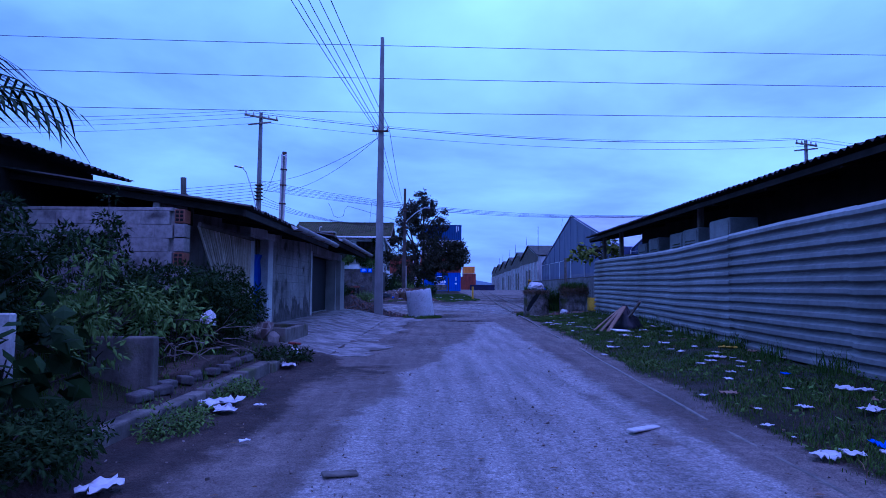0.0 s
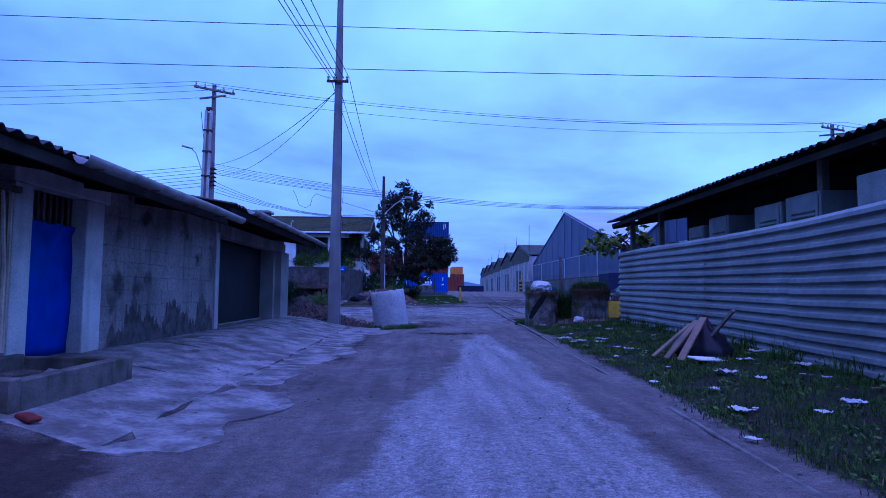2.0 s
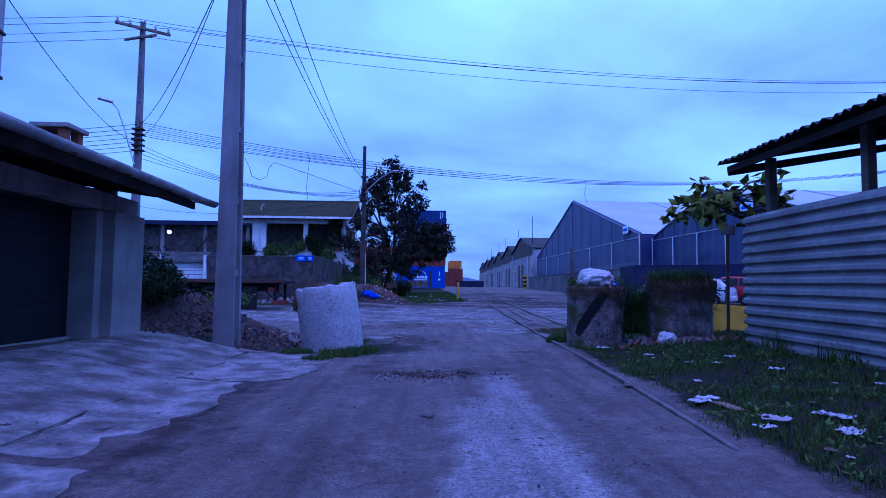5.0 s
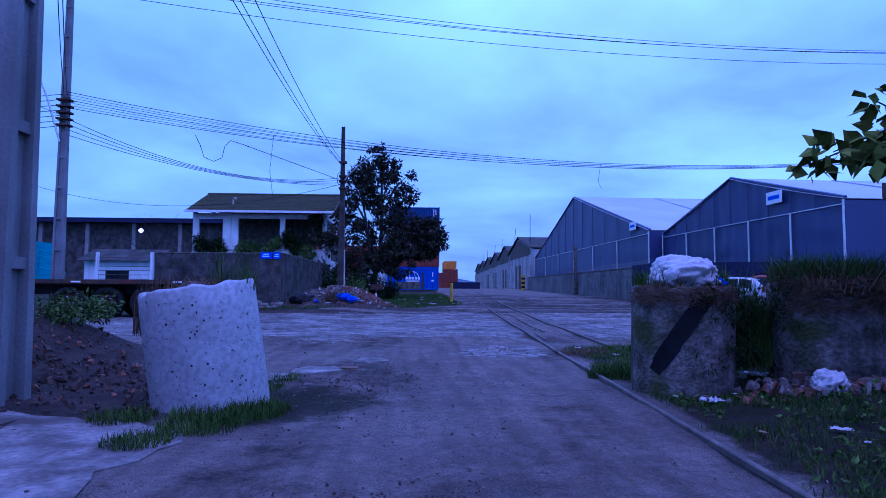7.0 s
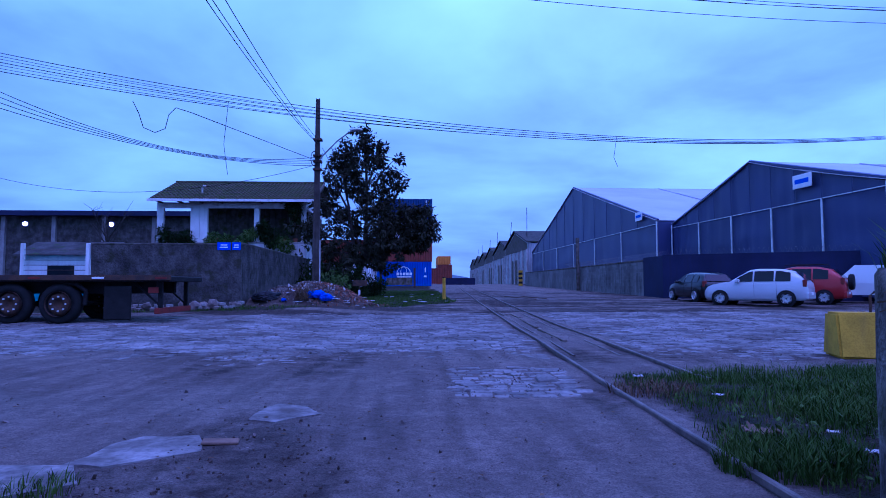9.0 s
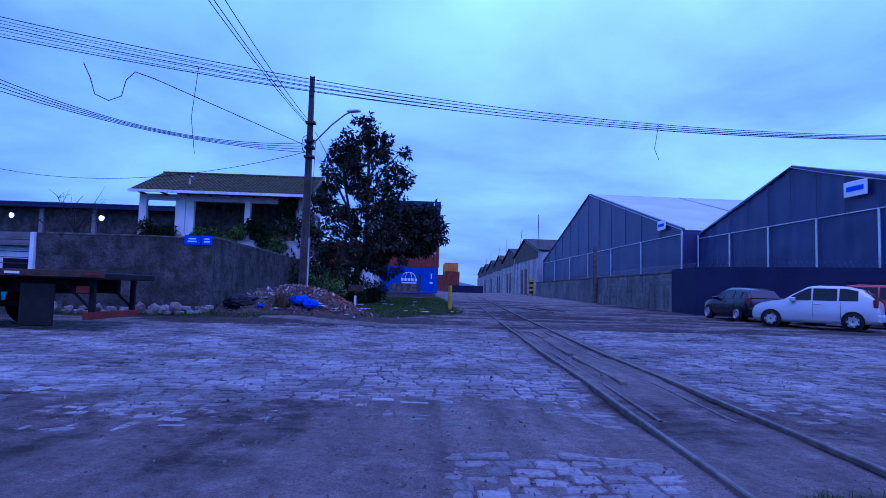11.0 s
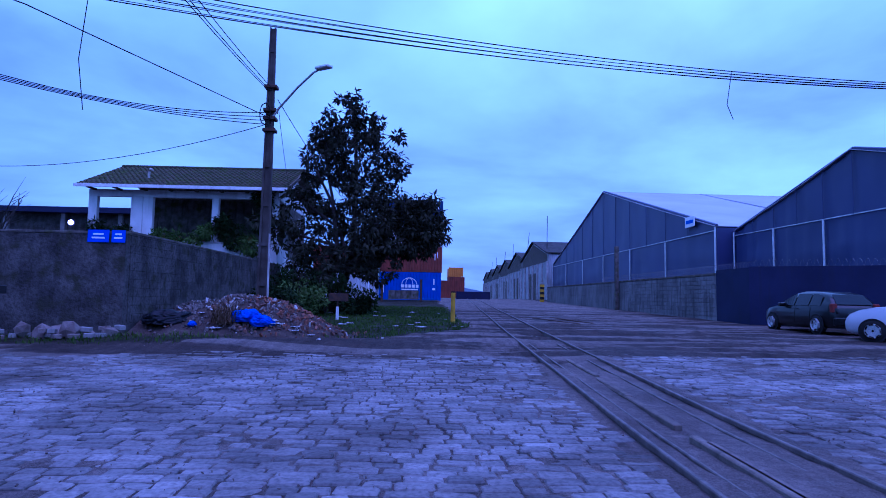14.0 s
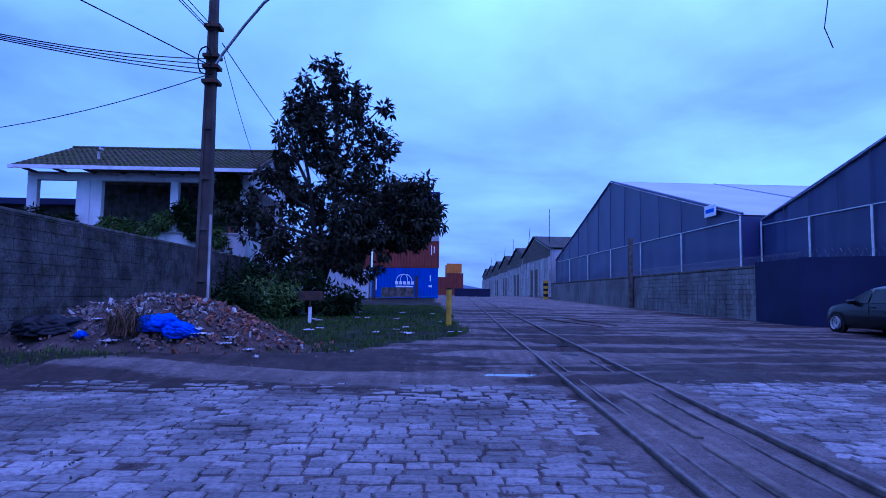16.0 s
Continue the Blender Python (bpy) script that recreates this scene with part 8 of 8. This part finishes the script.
# crumbs of mud and broken setts on the crossing
sp = []
for _ in range(15000):
    x, y = rng.uniform(-5, 9), rng.uniform(19, 52)
    if noise.noise(Vector((x * 0.35, y * 0.9, 54))) + rng.uniform(-0.3, 0.3) > 0.12:
        sp.append((x, y, ground_z(x, y) + 0.002, rng.uniform(0.004, 0.010) * (2.0 if rng.random() < 0.05 else 1.0)))
tagged(chunks("mud_crumb_field", sp, M_RUBBLE, None, 14), "crumbs of dark mud on the crossing", "mud", kind="stuff")
sp = []
for _ in range(1500):
    x, y = rng.normal(-2.6, 1.1), rng.normal(23.9, 0.8)
    if x < -0.8 and y > 22.4:
        sp.append((x, y, ground_z(x, y) + 0.01, rng.uniform(0.008, 0.04)))
tagged(chunks("mound_clods", sp[::2], M_SOIL, None, 15), "clods of dark earth on the mound by the pole", "earth", kind="stuff")
tagged(chunks("mound_rubble", sp[1::6], M_CLAYBITS, None, 16), "brick chips on the earth mound by the pole", "rubble", kind="stuff")
# dead leaves and chips
lv, lf = [], []
for x, y, a, q in zip(rng.uniform(-2.0, 3.4, 520), rng.uniform(1.5, 31, 520), rng.uniform(0, 6.28, 520), rng.uniform(0.012, 0.034, 520)):
    z, b = ground_z(x, y) + 0.008, len(lv)
    c1, s1 = math.cos(a), math.sin(a)
    for u, w, h in ((-1, 0, 0.004), (-0.2, 0.5, 0.010), (1, 0.1, 0.006), (-0.1, -0.45, 0.008)):
        lv.append((x + q * (u * c1 - w * s1), y + q * (u * s1 + w * c1), z + h))
    lf += [(b, b + 3, b + 2), (b, b + 2, b + 1)]
raw("fallen_leaf_field", lv, lf, M_DRY)
tagged(bpy.data.objects["fallen_leaf_field"], "dead leaves and twigs strewn on the street", "leaves", kind="stuff")

# ---- litter ----
LIT = [(4.04, 11.85, .22), (2.75, 9.72, .16), (3.99, 10.41, .3), (3.78, 9.19, .2), (4.09, 8.66, .22), (3.69, 7.24, .14), (2.58, 5.78, .12), (3.38, 5.74, .16), (3.76, 5.36, .42), (3.4, 4.66, .3), (3.8, 6.5, .16),
       (3.45, 7.77, .16), (3.56, 18.52, .32), (3.89, 19.42, .16), (4.83, 19.57, .22), (3.42, 17.37, .2), (3.75, 24.9, .15), (4.35, 26.58, .14), (4.09, 27.72, .16), (3.42, 11.62, .2), (3.1, 10.52, .3), (4.6, 13.2, .3)]
for k, (x, y, s) in enumerate(LIT):
    m = M_BLUEBAG if k == 10 else M_BAG
    scrap("plastic_scrap", x, y, 0.62 * s, m, "crumpled teal plastic in the grass" if k == 10 else "crumpled white plastic scrap in the verge grass", k + 1, lift=0.02)
for k in range(120):
    y = rr.uniform(3, 26)
    x = rail_x(y) + rr.uniform(0.25, 2.3) * (0.75 if y < 6 else 1.0)
    scrap("paper_scrap", x, y, rr.choice((0.05, 0.07, 0.09, 0.12, 0.19)) * rr.uniform(0.8, 1.2), rr.choice((M_BAG, M_BAG, M_WHITEP, M_PLANK)), "small torn scrap of litter in the grass", 100 + k, lift=0.015)
scrap("blue_scrap", 2.95, 3.9, 0.2, M_BLUEBAG, "torn blue plastic in the verge grass", 71)
scrap("yellow_scrap", 4.35, 8.9, 0.22, M_YEL, "crumpled yellow wrapper by the fence", 72, lift=0.02)
for k, (x, y, s) in enumerate(((-1.87, 5.41, .34), (-1.75, 5.15, .24), (-2.36, 3.49, .18), (-1.68, 3.16, .2), (-1.9, 8.01, .26), (-1.5, 5.34, .10), (-1.25, 4.1, .07))):
    scrap("plastic_scrap", x, y, s, M_BAG, "white plastic bag lying at the kerb", 80 + k, lift=0.02)
bag("rubbish_bag", (-2.62, 7.1, 0.62), (0.09, 0.08, 0.11), M_BAG, "white plastic bag caught in the dry sticks", 11)
bag("rubbish_bag", (-2.0, 8.75, ground_z(-2.0, 8.75)), (0.14, 0.11, 0.09), M_BAG, "clear plastic bag by the rubble stones", 12)
for k, (x, y, a, L, w, m, lab) in enumerate(((1.57, 4.52, 40, 0.36, 0.07, M_WHITEP, "pale splinter of board on the street"), (3.2, 19.48, 70, 0.34, 0.13, M_OLDC, "flat dark slab piece beside the rail"), (3.6, 18.22, 8, 0.12, 0.3, M_PLANK, "short raw plank in the grass"),
                                             (-0.51, 3.43, 20, 0.2, 0.07, M_OLDC, "flattened dark scrap on the street"), (0.53, 25.4, 10, 0.22, 0.1, M_PLANK, "chip of wood on the street"))):
    one("board_piece", rbox((-L / 2, -w / 2, 0), (L / 2, w / 2, 0.018), 0.005, 1, pose(x, y, ground_z(x, y) + 0.006, 2, 3, a)), m, lab, "board", "board pieces")
one("pot_lid", lathe(bmesh.new(), [(0.055, 0), (0.05, 0.01), (0.03, 0.014), (0.01, 0.015)], 20, pose(1.05, 18.0, ground_z(1.05, 18) + 0.03, 14, 10)), M_OLDC, "flat round lid lying on the street", "lid", smooth=True)
for k, (x, y, w) in enumerate(((0.1, 25.3, 0.34), (-0.35, 24.75, 0.36), (0.75, 26.3, 0.22))):
    bm = slab([(x - w, y - 0.25), (x, y - 0.35), (x + w, y - 0.1), (x + 0.6 * w, y + 0.25), (x - 0.5 * w, y + 0.3)], 0.05, 0.015, 40 + k, 0.13)
    one("slab_remnant", bm, M_SLAB, "remnant of concrete slab flush with the dirt", "slab", "slab remnants", "structure")

# ---- junk leaning on the fence ----
jx, jy = 4.45, 14.2
jk = thing("junk_pile", "pile of boards under a black plastic sheet by the fence", "junk")
bm = bmesh.new()
bmesh.ops.create_cone(bm, segments=26, radius1=0.46, radius2=0.05, depth=0.56, cap_ends=True)
bmesh.ops.subdivide_edges(bm, edges=bm.edges[:], cuts=3, use_grid_fill=True)
for v in bm.verts:
    v.co += v.co.normalized() * (0.12 * noise.noise(v.co * 4) + 0.05 * noise.noise(v.co * 11))
    v.co.y *= 1.3
bm.transform(pose(jx + 0.08, jy, ground_z(jx, jy) + 0.28))
part("plastic_sheet", bm, M_BLACKBAG, jk, "crumpled black plastic sheet", smooth=True)
for k in range(3):
    a = Vector((jx - 0.46 - 0.09 * k, jy - 0.45 + 0.26 * k, ground_z(jx - .5, jy) + 0.02))
    b = Vector((jx + 0.02 - 0.05 * k, jy - 0.15 + 0.1 * k, ground_z(jx, jy) + 0.54 - 0.05 * k))
    d = (b - a)
    M = Matrix.Translation((a + b) / 2) @ d.to_track_quat("X", "Z").to_matrix().to_4x4()
    part("plank", rbox((-d.length / 2, -0.055, -0.012), (d.length / 2, 0.055, 0.012), 0.004, 1, M), M_PLANK, jk, "raw reddish plank")
part("plank", rbox((-0.4, -0.03, -0.02), (0.4, 0.03, 0.02), 0.004, 1, pose(jx + 0.1, jy - 0.35, ground_z(jx, jy) + 0.36, 0, -48, -60)), M_WOOD, jk)
one("white_board", rbox((-0.24, -0.12, 0), (0.24, 0.12, 0.02), 0.004, 1, pose(jx - 0.22, jy - 0.75, ground_z(jx - .2, jy - .7) + 0.03, 6, 4, 20)), M_WHITE, "white board lying in front of the junk pile", "board")

# ---- rubble heap at the corner ----
heap = thing("rubble_heap", "heap of broken brick, earth and blue bags under the pole", "rubble")
HXC, HYC = -1.75, 45.2


def heap_z(x, y):
    d = ((x - HXC) / 1.7) ** 2 + ((y - HYC) / 1.3) ** 2
    e = ((x + 3.6) / 1.3) ** 2 + ((y - 44.6) / 0.9) ** 2
    return 0.95 * math.exp(-d * 1.1) + 0.45 * math.exp(-e) + 0.10 * noise.noise((x * 2, y * 2, 1))


bm = bmesh.new()
gxs, gys = np.linspace(-6.0, 1.2, 46), np.linspace(43.0, 47.6, 32)
g = [[bm.verts.new((x, y, land(x, y) - 0.1 + heap_z(x, y) * smooth01(min(x + 6, 1.2 - x, (y - 43.0) * 1.5, (47.6 - y) * 1.5) / 0.5))) for x in gxs] for y in gys]
for j in range(31):
    for i in range(45):
        if gxs[i] > -4.35 or gys[j] < 43.4:
            bm.faces.new((g[j][i], g[j][i + 1], g[j + 1][i + 1], g[j + 1][i]))
bmesh.ops.delete(bm, geom=[v for v in bm.verts if not v.link_faces], context="VERTS")
part("earth_core", bm, M_SOIL, heap, smooth=True)


def on_heap(n, cx, cy, sx, sy, s0, s1, seed):
    q = np.random.default_rng(seed)
    out = []
    while len(out) < n:
        x, y = q.normal(cx, sx), q.normal(cy, sy)
        if x > -4.2 and y > 43.0:
            out.append((x, y, land(x, y) - 0.07 + heap_z(x, y), q.uniform(s0, s1)))
    return out


tagged(chunks("broken_clay", on_heap(700, -0.9, 45.0, 0.7, 0.7, 0.015, 0.06, 1), M_CLAYBITS, heap, 31), "broken red clay bricks", kind="stuff")
tagged(chunks("broken_stone", on_heap(800, -2.2, 44.6, 1.2, 0.6, 0.012, 0.05, 2), M_RUBBLE, heap, 32), "broken mortar and stone", kind="stuff")
tagged(chunks("pale_bits", on_heap(70, -2.0, 44.8, 1.0, 0.6, 0.02, 0.07, 3), M_WHITEP, heap, 33), "pale plaster pieces", kind="stuff")
for k, (x, y, r) in enumerate(((-1.75, 43.95, 0.34), (-1.35, 43.9, 0.3), (-2.9, 43.75, 0.13))):
    bag("blue_bag", (x, y, land(x, y) - 0.1 + heap_z(x, y)), (r, r * 0.7, r * 0.55), M_BLUEBAG, "torn blue plastic bag on the rubble heap", 20 + k, group="blue bags")
bag("black_bag", (-3.5, 44.0, land(-3.5, 44) + 0.2), (0.5, 0.35, 0.22), M_BLACKBAG, "dark plastic sheet on the rubble heap", 25)
tuft("dry_straw", -2.2, 43.8, land(-2.2, 43.8) + 0.25, 0.3, 260, 0.4, M_DRY, "bundle of dry straw on the rubble heap", 90, 1.2, "straw", 0.008)
for k in range(16):
    x, y = -1.3 + rr.gauss(0, 0.9), 44.3 + rr.gauss(0, 0.4)
    scrap("plastic_scrap", x, y, rr.uniform(0.1, 0.25), M_BAG, "scrap of white plastic on the rubble heap", 130 + k, lift=heap_z(x, y) - 0.05 if x > -4 else 0)
# bricks and stones at the foot of the wall
for k in range(46):
    x = -8.6 + 0.095 * k + rr.uniform(-.05, .05)
    y = 43.2 + rr.uniform(-0.45, 0.25)
    if k % 4 == 0:
        bm = bmesh.new(); rock(bm, (0, 0, 0), rr.uniform(0.14, 0.28), 300 + k)
    else:
        bm = rbox((-0.11, -0.07, -0.05), (0.11, 0.07, 0.05), 0.012, 1)
    one("stacked_block" if k % 4 else "field_stone", bm, M_CONC if k % 2 else M_RUBBLE, "loose building block at the foot of the old wall" if k % 4 else "pale stone at the foot of the old wall", "block" if k % 4 else "stone", "blocks at the wall",
        m=pose(x, y, land(x, y) + 0.05 + (0.11 if k % 3 == 0 else 0), 0, rr.uniform(-6, 6), rr.uniform(0, 180)))
for k in range(26):
    x, y = rr.uniform(-3.5, 3.6), rr.uniform(48.5, 60)
    scrap("plastic_scrap", x, y, rr.uniform(0.08, 0.3), rr.choice((M_BAG, M_WHITEP)), "scrap of white litter in the rough grass", 160 + k, lift=0.05)

# ---- yellow post and marker on the grass ----
yp = thing("yellow_post", "short yellow post with a dark cap beside the track", "post")
part("tube", tube(bmesh.new(), [(3.42, 52.3, 0.15), (3.42, 52.3, 1.35)], 0.085, 10), M_YEL, yp)
part("cap", tube(bmesh.new(), [(3.42, 52.3, 1.35), (3.42, 52.3, 1.40)], 0.09, 10), M_STEELD, yp)
mk = thing("white_marker", "short white marker post with a dark crosspiece", "post")
part("stake", rbox((-1.0, 53.0, 0.15), (-0.9, 53.1, 0.75), 0.01, 1), M_WHITE, mk)
part("crosspiece", rbox((-1.3, 53.03, 0.95), (-0.55, 53.07, 1.25), 0.01, 1), M_RUST, mk)
part("stay", rbox((-0.97, 53.03, 0.75), (-0.93, 53.07, 0.95), 0.004, 1), M_RUST, mk)
